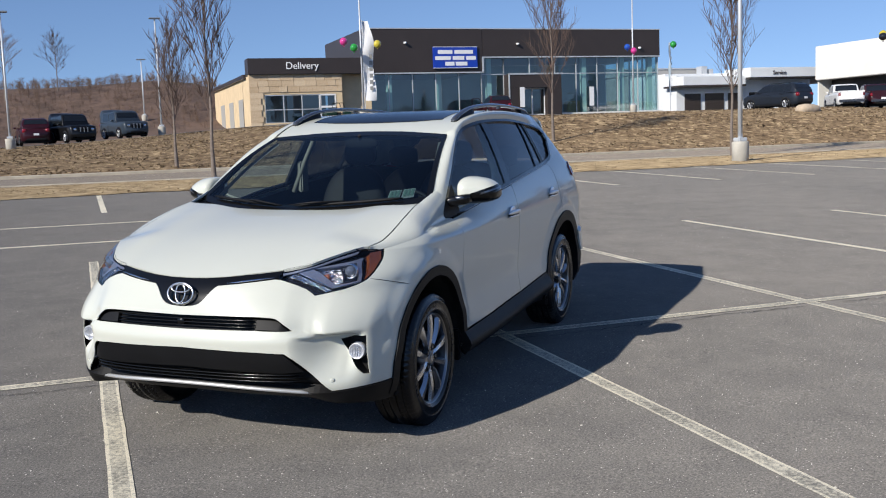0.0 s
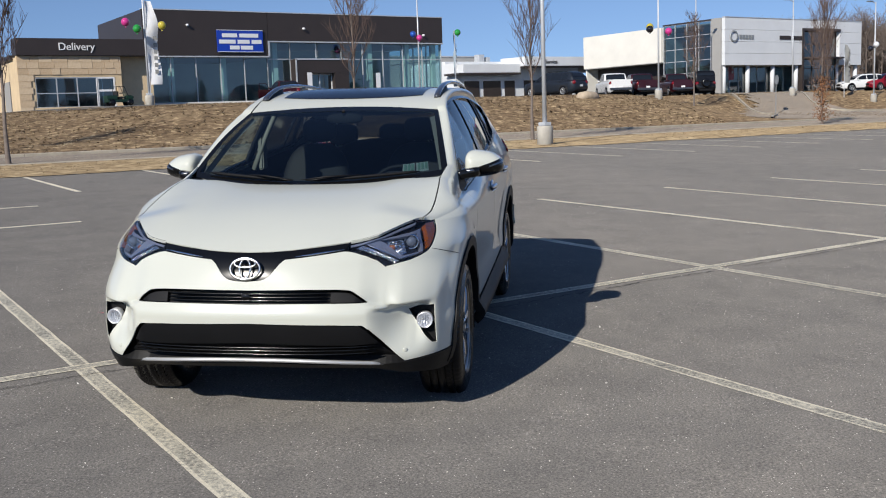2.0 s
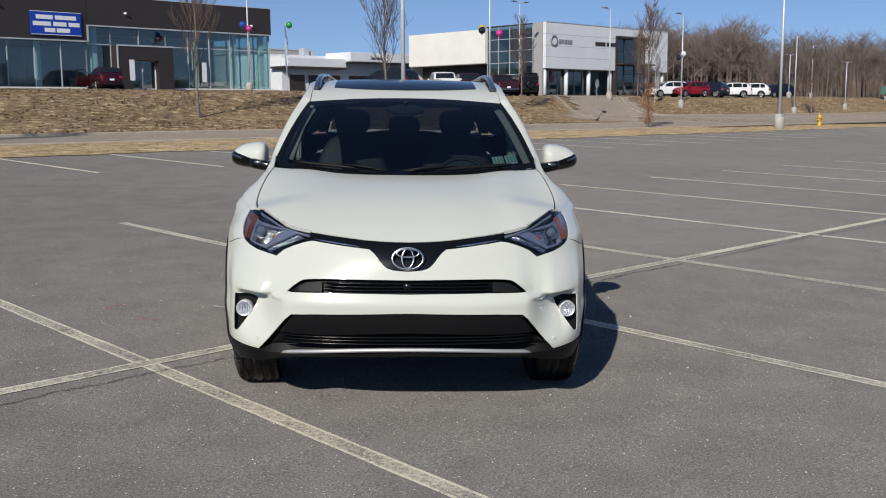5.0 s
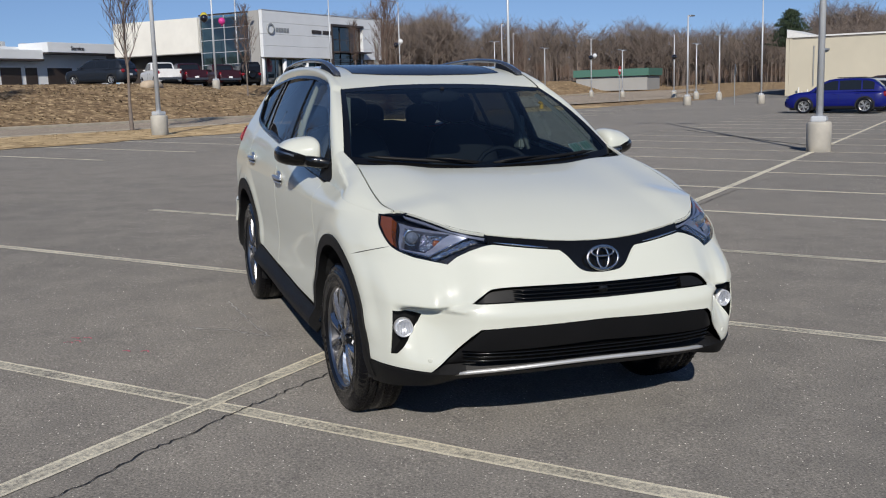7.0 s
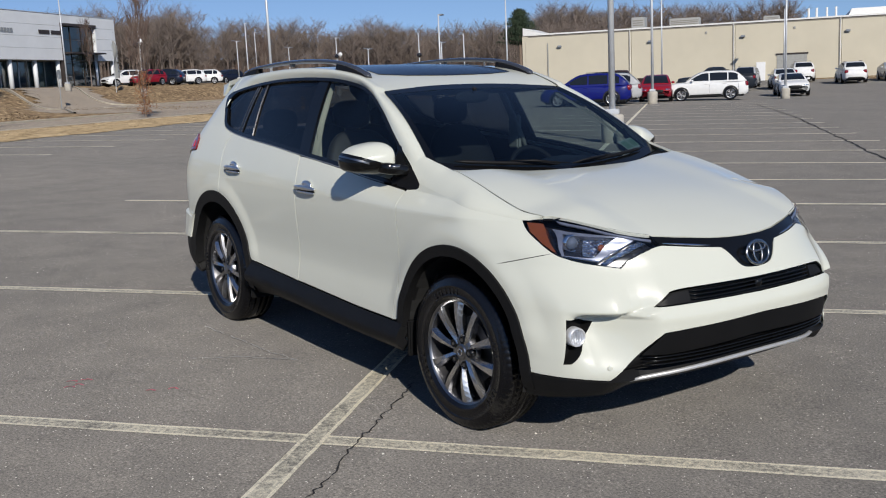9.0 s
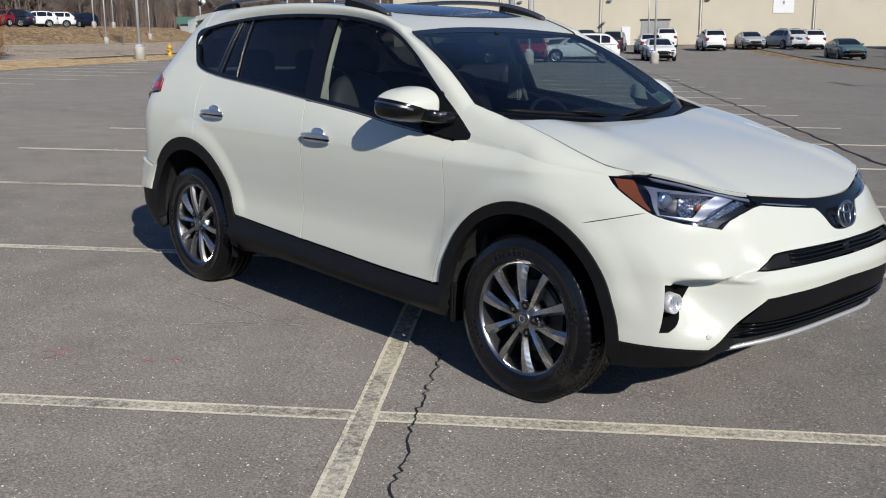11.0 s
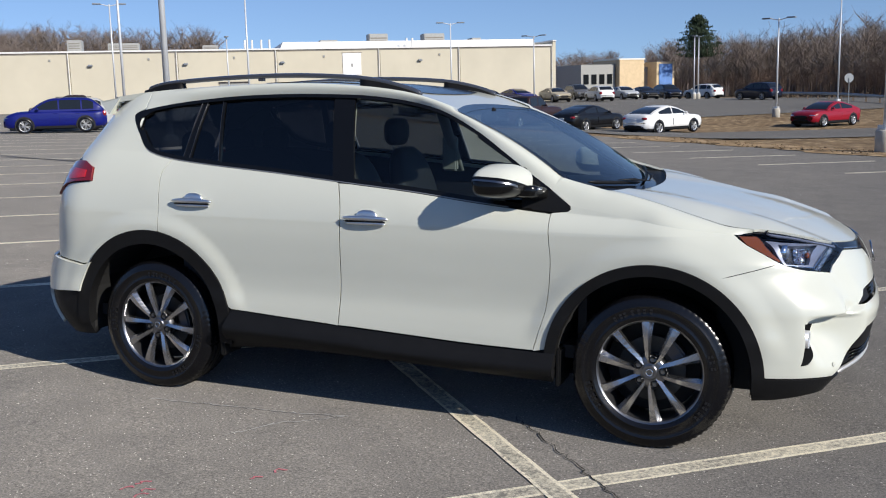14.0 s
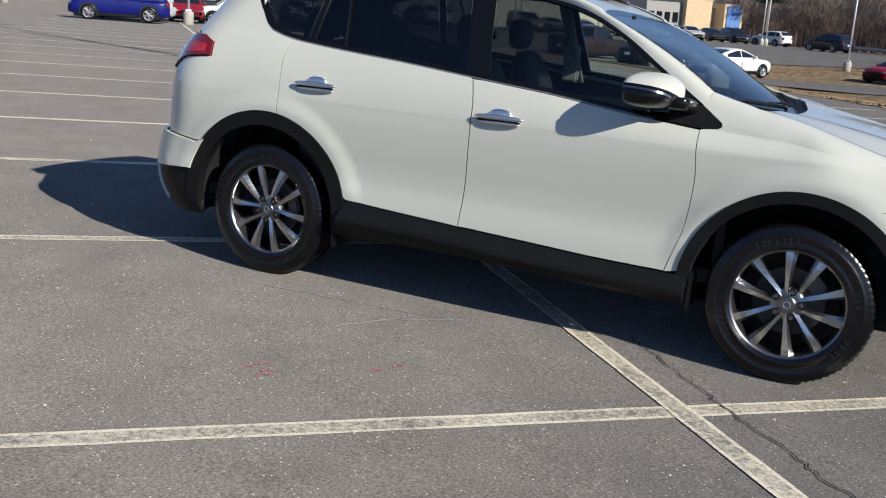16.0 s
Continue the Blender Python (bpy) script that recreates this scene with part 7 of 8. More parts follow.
    slab("canopy_edge", b, "dark_metal_panel", 68.85, 78.5, y + 24.5, y + 28, 4.0, 4.15)
    slab("service_wall", b, "white_panel", 61.0, 78.5, y + 26.4, y + 26.7, 0, 4.0)
    slab("service_roof", b, "white_panel", 61.0, 100, y + 28.9, y + 52, 4.6, 4.9)
    slab("service_end", b, "white_panel", 60.8, 61.0, y + 26.4, y + 52, 0, 4.6)
    for x, w in ((61.8, 2.0), (64.4, 2.4), (67.4, 1.4), (70.2, 3.2), (74.2, 3.2)):
        d = slab("service_door", b, "dark_metal_panel", x, x + w, y + 26.3, y + 26.42, 0.3, 2.6)
        slab("door_frame", d, "sign_white", x - 0.08, x + w + 0.08, y + 26.32, y + 26.4, 2.6, 2.72)
    words(b, "Service", 0.62, 72.7, y + 24.36, 4.42, "dark_metal_panel")
    for x, w, h in ((66.5, 0.8, 0.9), (67.6, 0.5, 0.6), (70.5, 1.2, 0.5)):
        slab("rooftop_unit", b, "silver_trim", x, x + w, y + 30, y + 31, 4.85, 4.9 + h, 0.04)
    bars(b, 75.9, 78.0, y - 0.04, 5.2, 5.6, (1, 1, 1, 1, 1), "sign_grey", 0.25)
    bm = lathe(bmesh.new(), [(0.40, -0.05), (0.52, -0.08), (0.57, -0.02), (0.57, 0.02)], "Y", 24, False)
    part("emblem", bm, "sign_grey", b, "", True, pose(75.1, y - 0.06, 5.45))
    bars(b, 81.9, 85.4, y - 0.04, 5.22, 5.6, (0.9, 0.8), "dark_metal_panel", 0.12)
    slab("grey_hall", b, "grey_panel", 57.5, 70.5, y + 36, y + 60, -0.5, 5.9, 0, "plain grey hall behind the service wing")
    slab("hall_cap", b, "silver_trim", 57.4, 70.6, y + 35.9, y + 36.1, 5.9, 6.05)


white_dealer()


def warehouse():
    z = -0.55
    m = lot_frame(z) @ Matrix.Translation((92, -16, 0)) @ Matrix.Rotation(radians(-6.45), 4, "Z") @ Matrix.Translation((-92, 16, 0))
    b = thing("warehouse", "long low cream-painted warehouse with downpipes and rooftop units", "building", m)
    x = 92.0
    H = 6.12
    joints = [-43.9, -34.1, -26.0, -16.0, -6.8, 2.8, 13.3]
    for a, c in zip(joints, joints[1:]):
        w = slab("wall_panel", b, "beige_wall", x, x + 0.3, a + 0.02, c - 0.02, -0.5, H)
        part("downpipe", tube(bmesh.new(), (x - 0.05, a + 0.12, 0), (x - 0.05, a + 0.12, H), 0.035, 0.035, 8), "roof_white", b)
        # the downpipe's cast shadow, put on the wall as a dark strip
        part("pipe_shade", box_bm(x - 0.02, x + 0.0, a + 0.2, a + 0.27, 0, H), "joint_shadow_grey", w)
    slab("end_wall", b, "beige_wall", x, x + 40, -44.2, -43.9, -0.5, H + 0.45)
    slab("end_cap", b, "roof_white", x - 0.1, x + 40, -44.25, -43.85, H + 0.45, H + 0.58)
    slab("end_wall", b, "beige_wall", x, x + 40, 13.3, 13.6, -0.5, H)
    slab("gutter", b, "roof_white", x - 0.12, x + 0.3, -43.8, 13.0, H, H + 0.14)
    slab("drip_edge", b, "joint_shadow_grey", x - 0.02, x + 0.0, -43.8, 13.0, H - 0.16, H - 0.02)
    slab("roof", b, "roof_white", x + 0.3, x + 40, -43.8, 13.0, H - 0.1, H + 0.03)
    up = loft([[(x + 5 + 35 * k, -43.6, H), (x + 5 + 35 * k, -43.6, H + 0.95), (x + 5 + 35 * k, -17.0, H + 0.95), (x + 5 + 35 * k, -16.6, H)] for k in (0, 1)])
    part("upper_roof", up, "roof_white", b)
    tip = loft([[(x - 0.1, 11.4, H + 0.14), (x - 0.1, 13.5, H + 0.78), (x - 0.1, 13.5, H)], [(x + 6, 11.4, H + 0.14), (x + 6, 13.5, H + 0.78), (x + 6, 13.5, H)]])
    part("corner_parapet", tip, "roof_white", b)
    d = slab("hatch", b, "sign_white", x - 0.06, x, -24.1, -22.3, 3.62, 5.70, 0, "white loading hatch high in the wall")
    slab("hatch_frame", d, "joint_shadow_grey", x - 0.03, x, -24.2, -22.2, 5.70, 5.77)
    slab("hatch_latch", d, "unit_grey", x - 0.09, x - 0.06, -23.28, -23.12, 4.4, 4.7)
    d = slab("roller_door", b, "unit_grey", x - 0.05, x + 0.01, -13.1, -10.5, 0.0, 3.05, 0, "grey roller door")
    slab("door_surround", d, "dark_metal_panel", x - 0.08, x, -13.2, -10.4, 3.05, 3.2)
    slab("door", b, "sign_white", x - 0.06, x, -9.5, -8.7, 0.2, 2.5)
    for a in (-30, -16.5, -7.5, 1.0, 9.8):
        slab("wall_lamp", b, "lamp_head", x - 0.28, x, a - 0.2, a + 0.2, 4.82, 5.02, 0.04)
    for a in (-32.0, -20.5, -12.0, -4.2, 4.5):
        slab("vent_cover", b, "unit_grey", x - 0.08, x, a - 0.08, a + 0.08, 5.35, 5.55)
    for a, c, d, h in ((2.1, 3.4, 4, 1.35), (-3.1, -0.2, 5, 1.05), (-10.6, -9.1, 5, 0.75), (-28.3, -26.3, 8, 1.85), (-34.0, -31.8, 6, 1.7), (-38, -37, 6, 1.2), (-22.8, -21.0, 7, 1.2)):
        u = slab("rooftop_unit", b, "unit_grey", x + d, x + d + 2, a, c, H, H + h, 0.05)
        for k in range(3):
            slab("louvre", u, "joint_shadow_grey", x + d - 0.03, x + d, a + 0.15, c - 0.15, H + h * (0.4 + 0.16 * k), H + h * (0.46 + 0.16 * k))
    for a in (-13.2, -13.9, -14.8, -15.6, -29.5, -30.1):
        part("vent_pipe", tube(bmesh.new(), (x + 4, a, H), (x + 4, a, H + 1.15), 0.10, 0.10, 8), "roof_white", b)
    slab("pipe", b, "unit_grey", x - 0.10, x - 0.02, 10.95, 11.05, 1.6, 5.3)
    for k, (a, zz) in enumerate(((11.4, 0.9), (11.9, 0.7), (12.2, 1.1))):
        part("valve", tube(bmesh.new(), (x - 0.5, a, -0.2), (x - 0.5, a, zz + 0.4), 0.09, 0.07, 8), "roof_white", b)


warehouse()


def far_shops():
    b = thing("far_shop", "distant tan shop with a blue wall picture", "building", lot_pose(125, 75))
    slab("hall", b, "tan_stucco", 0, 8, -1.4, 2.7, 0, 5.6)
    slab("hall_cap", b, "cream_panel", -0.1, 8, -1.5, 2.8, 5.6, 5.8)
    slab("hall", b, "tan_stucco", -1.5, 8, -5.6, -2.6, 0, 5.2)
    slab("connector", b, "grey_panel", 1, 8, -2.6, -1.4, 0, 4.6)
    slab("picture", b, "mural_blue", -1.62, -1.5, -5.2, -3.0, 1.6, 4.9)
    slab("dark_hall", b, "unit_grey", 1, 9, 2.9, 8.5, 0, 5.0)
    for k in range(4):
        slab("window", b, "car_window", 0.9, 1.0, 3.4 + 1.3 * k, 4.2 + 1.3 * k, 2.2, 3.6)
    g = thing("green_roofed_shed", "distant long shed with a green metal roof", "building", lot_pose(135, -38))
    slab("wall", g, "grey_panel", -3, 3, 0, 10.5, 0, 2.0)
    slab("roof", g, "roof_green", -3.4, 3.4, -0.3, 10.8, 2.0, 3.0)


far_shops()


# ---------------- small outdoor things ----------------
def hydrant(u, v):
    t = thing("fire_hydrant", "yellow fire hydrant on the grass strip", "hydrant", lot_pose(u, v))
    bm = lathe(bmesh.new(), [(0.17, -0.1), (0.17, 0.06), (0.12, 0.07), (0.11, 0.50), (0.15, 0.52), (0.15, 0.56), (0.12, 0.62), (0.07, 0.70), (0.035, 0.73), (0.035, 0.78), (0.01, 0.79)], "Z", 18, False)
    part("barrel", bm, "hydrant_yellow", t, "", True)
    for a in (0, 90, 180):
        part("outlet", tube(bmesh.new(), (0.09, 0, 0.40), (0.20, 0, 0.40), 0.06, 0.06, 10), "hydrant_yellow", t, "", True, pose(0, 0, 0, 0, 0, a))


hydrant(52.5, -20.4)


def road_sign(u, v, yaw, h, red):
    t = thing("stop_sign", "octagonal stop sign on a steel post" if red else "grey back of a road sign on a steel post", "road sign", lot_pose(u, v, yaw), "road signs")
    part("post", tube(bmesh.new(), (0, 0, -0.1), (0, 0, h), 0.03, 0.03, 6), "sign_grey", t)
    bm = tube(bmesh.new(), (0, -0.05, h), (0, -0.03, h), 0.38, 0.38, 8)
    bmesh.ops.rotate(bm, verts=bm.verts[:], cent=(0, -0.04, h), matrix=Matrix.Rotation(radians(22.5), 3, "Y"))
    plate = part("plate", bm, "stop_red" if red else "sign_grey", t)
    if red:
        words(plate, "STOP", 0.26, 0, -0.06, h - 0.09, "sign_white")


road_sign(61.5, -43.0, 60, 2.6, False)
road_sign(67.0, -12.0, 20, 2.4, False)
road_sign(78.0, -24.0, 0, 2.6, True)
road_sign(59.7, 55.3, 70, 2.2, False)


plain("banner_pale", (0.42, 0.52, 0.58), 0.7, var=0.25, scale=1.5)


def banner_flag(u, v, h, mat, yaw, label):
    t = thing("banner_flag", label, "flag", lot_pose(u, v, yaw), "promotional banners")
    part("pole", tube(bmesh.new(), (0, 0, 0), (0, 0, h), 0.03, 0.02, 6), "pole_grey", t)
    verts, faces = [], []
    for i in range(13):
        z = h - 0.05 - (h - 1.3) * i / 12
        for j in range(4):
            w = 0.72 * (0.55 + 0.45 * smooth(0, 4, i)) * j / 3
            verts.append((w + 0.06 * math.sin(i * 0.7), 0.10 * math.sin(i * 0.8 + j), z))
    for i in range(12):
        for j in range(3):
            a = i * 4 + j
            faces.append((a, a + 4, a + 5, a + 1))
    cloth = part("cloth", mesh_from("cloth", verts, faces, True), mat, t)
    for k in range(6):
        slab("lettering", cloth, "unit_grey", 0.34, 0.56, -0.16, -0.14, 1.9 + 0.4 * k, 2.15 + 0.4 * k)


banner_flag(17.3, -54.5, 6.3, "sign_white", 0, "white feather banner with faded lettering")
banner_flag(42.3, -58.0, 5.2, "banner_pale", 60, "white feather banner blown by the wind")
plain("banner_red", (0.30, 0.10, 0.11), 0.8, var=0.6, scale=2.2)
banner_flag(76.0, -60.0, 5.4, "banner_red", 0, "red and white feather banner")
banner_flag(76.5, -47.5, 4.6, "unit_grey", 0, "dark grey feather banner")

BALL = {"pink": (0.62, 0.05, 0.26), "green": (0.03, 0.30, 0.05), "yellow": (0.55, 0.45, 0.05), "blue": (0.02, 0.08, 0.40), "black": (0.015, 0.015, 0.02), "white": (0.75, 0.75, 0.75)}
for k, c in BALL.items():
    plain("balloon_" + k, c, 0.15, var=0.05, coat=0.6)


def balloon(p, col, r=0.25):
    t = thing("balloon", f"shiny {col} balloon tied to a lamp post", "balloon", Matrix.Translation(p), "balloons on the lamp posts")
    bm = bmesh.new()
    blob(bm, (0, 0, 0), (r, r, r * 1.08), 2.0, 16, 10, lambda q: q * (1 - 0.12 * max(0, -q.z / r)))
    part("skin", bm, "balloon_" + col, t, "", True)
    part("knot", tube(bmesh.new(), (0, 0, -r * 1.02), (0, 0, -r * 1.2), 0.03, 0.06, 6), "balloon_" + col, t)


for u, v, dz, col in ((15.8, -53.5, 4.9, "pink"), (16.4, -53.3, 4.5, "green"), (18.1, -53.9, 4.75, "yellow"), (40.9, -61.8, 5.1, "blue"), (41.3, -61.5, 4.8, "pink"), (42.6, -58.0, 5.0, "green"), (47.8, -42.6, 4.7, "yellow"), (47.7, -42.5, 4.55, "black"), (49.9, -42.9, 4.75, "pink"),
                      (78.0, -46.0, 4.6, "black"), (78.5, -45.8, 5.0, "white"), (95, -24, 4.0, "black"), (104, -36, 4.4, "black"), (104.4, -35.7, 4.6, "white")):
    balloon(at_lot(u, v, dz), col)


def guard_rail():
    t = thing("guard_rail", "galvanised steel guard rail before the woods", "guard rail", Matrix.Identity(4))
    pts = [Vector(p) for p in ((-8, 112, 0), (-3, 101, 0), (2, 91, 0), (7, 80, 0), (12, 69, 0), (17, 58, 0))]
    for i, p in enumerate(pts):
        p.z = height(p.x, p.y)
    for a, b in zip(pts, pts[1:]):
        for k in range(5):
            q = a.lerp(b, k / 5)
            part("post", box_bm(q.x - 0.07, q.x + 0.07, q.y - 0.07, q.y + 0.07, q.z - 0.1, q.z + 0.72), "bark", t)
        part("beam", tube(bmesh.new(), a + Vector((0, 0, 0.58)), b + Vector((0, 0, 0.58)), 0.13, 0.13, 6), "sign_grey", t)


guard_rail()


def boulder(u, v):
    bm = bmesh.new()
    blob(bm, (0, 0, 0.12), (0.85, 0.45, 0.30), 2.6, 16, 8, lambda q: q * (1 + 0.15 * noise.noise(q * 2.5)))
    ob = part("boulder", bm, "tan_rock", None, "", True, lot_pose(38.6, -38.6, 10))
    tagged(ob, "low tan boulder on the grassy bank", "rock")


boulder(38.6, -38.6)


def utility_cart(u, v):
    t = thing("utility_cart", "small dark green utility cart before the stone hall", "cart", lot_pose(u, v, 5) @ Matrix.Scale(0.72, 4))
    slab("chassis", t, "cart_green", -1.2, 1.2, -0.55, 0.55, 0.35, 0.60, 0.05)
    slab("cargo_box", t, "cart_green", -1.25, -0.3, -0.6, 0.6, 0.6, 0.95, 0.04)
    slab("nose", t, "cart_green", 0.6, 1.25, -0.5, 0.5, 0.55, 0.95, 0.1)
    slab("seat", t, "interior_black", -0.2, 0.25, -0.55, 0.55, 0.6, 0.85, 0.06)
    slab("seat_back", t, "interior_black", -0.3, -0.18, -0.55, 0.55, 0.85, 1.35, 0.04)
    for y in (-0.5, 0.5):
        part("hoop", tube(bmesh.new(), (0.7, y, 0.9), (0.4, y, 1.75), 0.025, 0.025, 6), "interior_black", t)
        part("hoop", tube(bmesh.new(), (-0.3, y, 0.9), (-0.35, y, 1.75), 0.025, 0.025, 6), "interior_black", t)
        part("hoop", tube(bmesh.new(), (-0.35, y, 1.75), (0.4, y, 1.75), 0.025, 0.025, 6), "interior_black", t)
        for x in (-0.8, 0.85):
            part("tyre", lathe(bmesh.new(), [(0.12, -0.1), (0.28, -0.1), (0.3, 0), (0.28, 0.1), (0.12, 0.1)], "Y", 16), "rubber", t, "", True, pose(x, y * 1.15, 0.3))


utility_cart(17.0, -60.5)

# ---------------- parked vehicles ----------------
CAR_COL = {"blue": (0.006, 0.010, 0.14), "white": (0.74, 0.74, 0.73), "black": (0.006, 0.006, 0.007), "grey": (0.10, 0.10, 0.105), "slate": (0.016, 0.020, 0.028), "steel": (0.034, 0.046, 0.062), "silver": (0.42, 0.43, 0.44), "red": (0.26, 0.010, 0.022), "maroon": (0.032, 0.005, 0.009), "tan": (0.38, 0.33, 0.24), "navy": (0.008, 0.012, 0.028), "brown": (0.035, 0.020, 0.020), "teal": (0.08, 0.14, 0.14)}
for k, c in CAR_COL.items():
    plain("paint_" + k, c, 0.35, var=0.05, coat=0.4, spec=0.25)
plain("wheel_alloy", (0.45, 0.45, 0.46), 0.35, metal=0.8, var=0.1)

KINDS = {  # length, width, bonnet z, belt z, roof z, cabin base front/rear, roof front/rear
    "sedan": (4.65, 1.80, 0.93, 0.97, 1.42, 1.08, -1.95, 0.10, -0.85),
    "hatch": (4.45, 1.78, 0.95, 1.00, 1.52, 1.15, -2.10, 0.20, -1.40),
    "suv": (4.62, 1.85, 1.02, 1.08, 1.66, 1.20, -2.20, 0.25, -1.62),
    "big_suv": (5.10, 1.95, 1.10, 1.17, 1.79, 1.30, -2.46, 0.45, -2.05),
    "jeep": (4.25, 1.86, 1.14, 1.18, 1.86, 0.80, -2.06, 0.50, -1.98),
    "pickup": (5.70, 1.98, 1.16, 1.22, 1.88, 1.20, -0.85, 0.55, -0.62),
    "van": (5.10, 1.95, 1.02, 1.10, 1.78, 1.55, -2.40, 0.55, -2.25),
}
WHEEL_MESH = {}


def car_wheel(parent, x, y, r):
    if "tyre" not in WHEEL_MESH:
        def keep(name, bm, mat):
            for f in bm.faces:
                f.smooth = True
            me = bpy.data.meshes.new(name)
            bm.to_mesh(me)
            bm.free()
            me.materials.append(MATS[mat])
            WHEEL_MESH[name] = me
        keep("tyre", lathe(bmesh.new(), [(0.66, -0.28), (0.80, -0.33), (0.92, -0.31), (0.985, -0.24), (1.0, 0), (0.985, 0.24), (0.92, 0.31), (0.66, 0.28)], "Y", 32, False), "rubber")
        bm = lathe(bmesh.new(), [(0.60, -0.20), (0.655, -0.29), (0.685, -0.28)], "Y", 32, False)
        for k in range(10):
            a = radians(36 * k + (7 if k % 2 else -7))
            rows = []
            for q in (0.10, 0.36, 0.62):
                hw = 0.040 + 0.03 * q
                rows.append([bm.verts.new((q * math.cos(a) - t * math.sin(a), -0.25 + d, q * math.sin(a) + t * math.cos(a))) for t, d in ((-hw, 0.05), (-hw * 0.6, 0), (hw * 0.6, 0), (hw, 0.05))])
            for p, q in zip(rows, rows[1:]):
                for j in range(3):
                    bm.faces.new((p[j], p[j + 1], q[j + 1], q[j]))
        bmesh.ops.create_circle(bm, cap_ends=True, radius=0.15, segments=12, matrix=Matrix.Translation((0, -0.25, 0)) @ Matrix.Rotation(radians(90), 4, "X"))
        keep("rim", bm, "wheel_alloy")
        bm = bmesh.new()
        bmesh.ops.create_circle(bm, cap_ends=True, radius=0.66, segments=24, matrix=Matrix.Translation((0, -0.08, 0)) @ Matrix.Rotation(radians(90), 4, "X"))
        keep("backing", bm, "shut_dark")
    w = new("wheel", WHEEL_MESH["tyre"])
    w.parent = parent
    w.matrix_local = pose(x, y, r, 0, 0, 0 if y < 0 else 180) @ Matrix.Diagonal((r, r, r, 1))
    for nm in ("rim", "backing"):
        q = new(nm, WHEEL_MESH[nm])
        q.parent = w


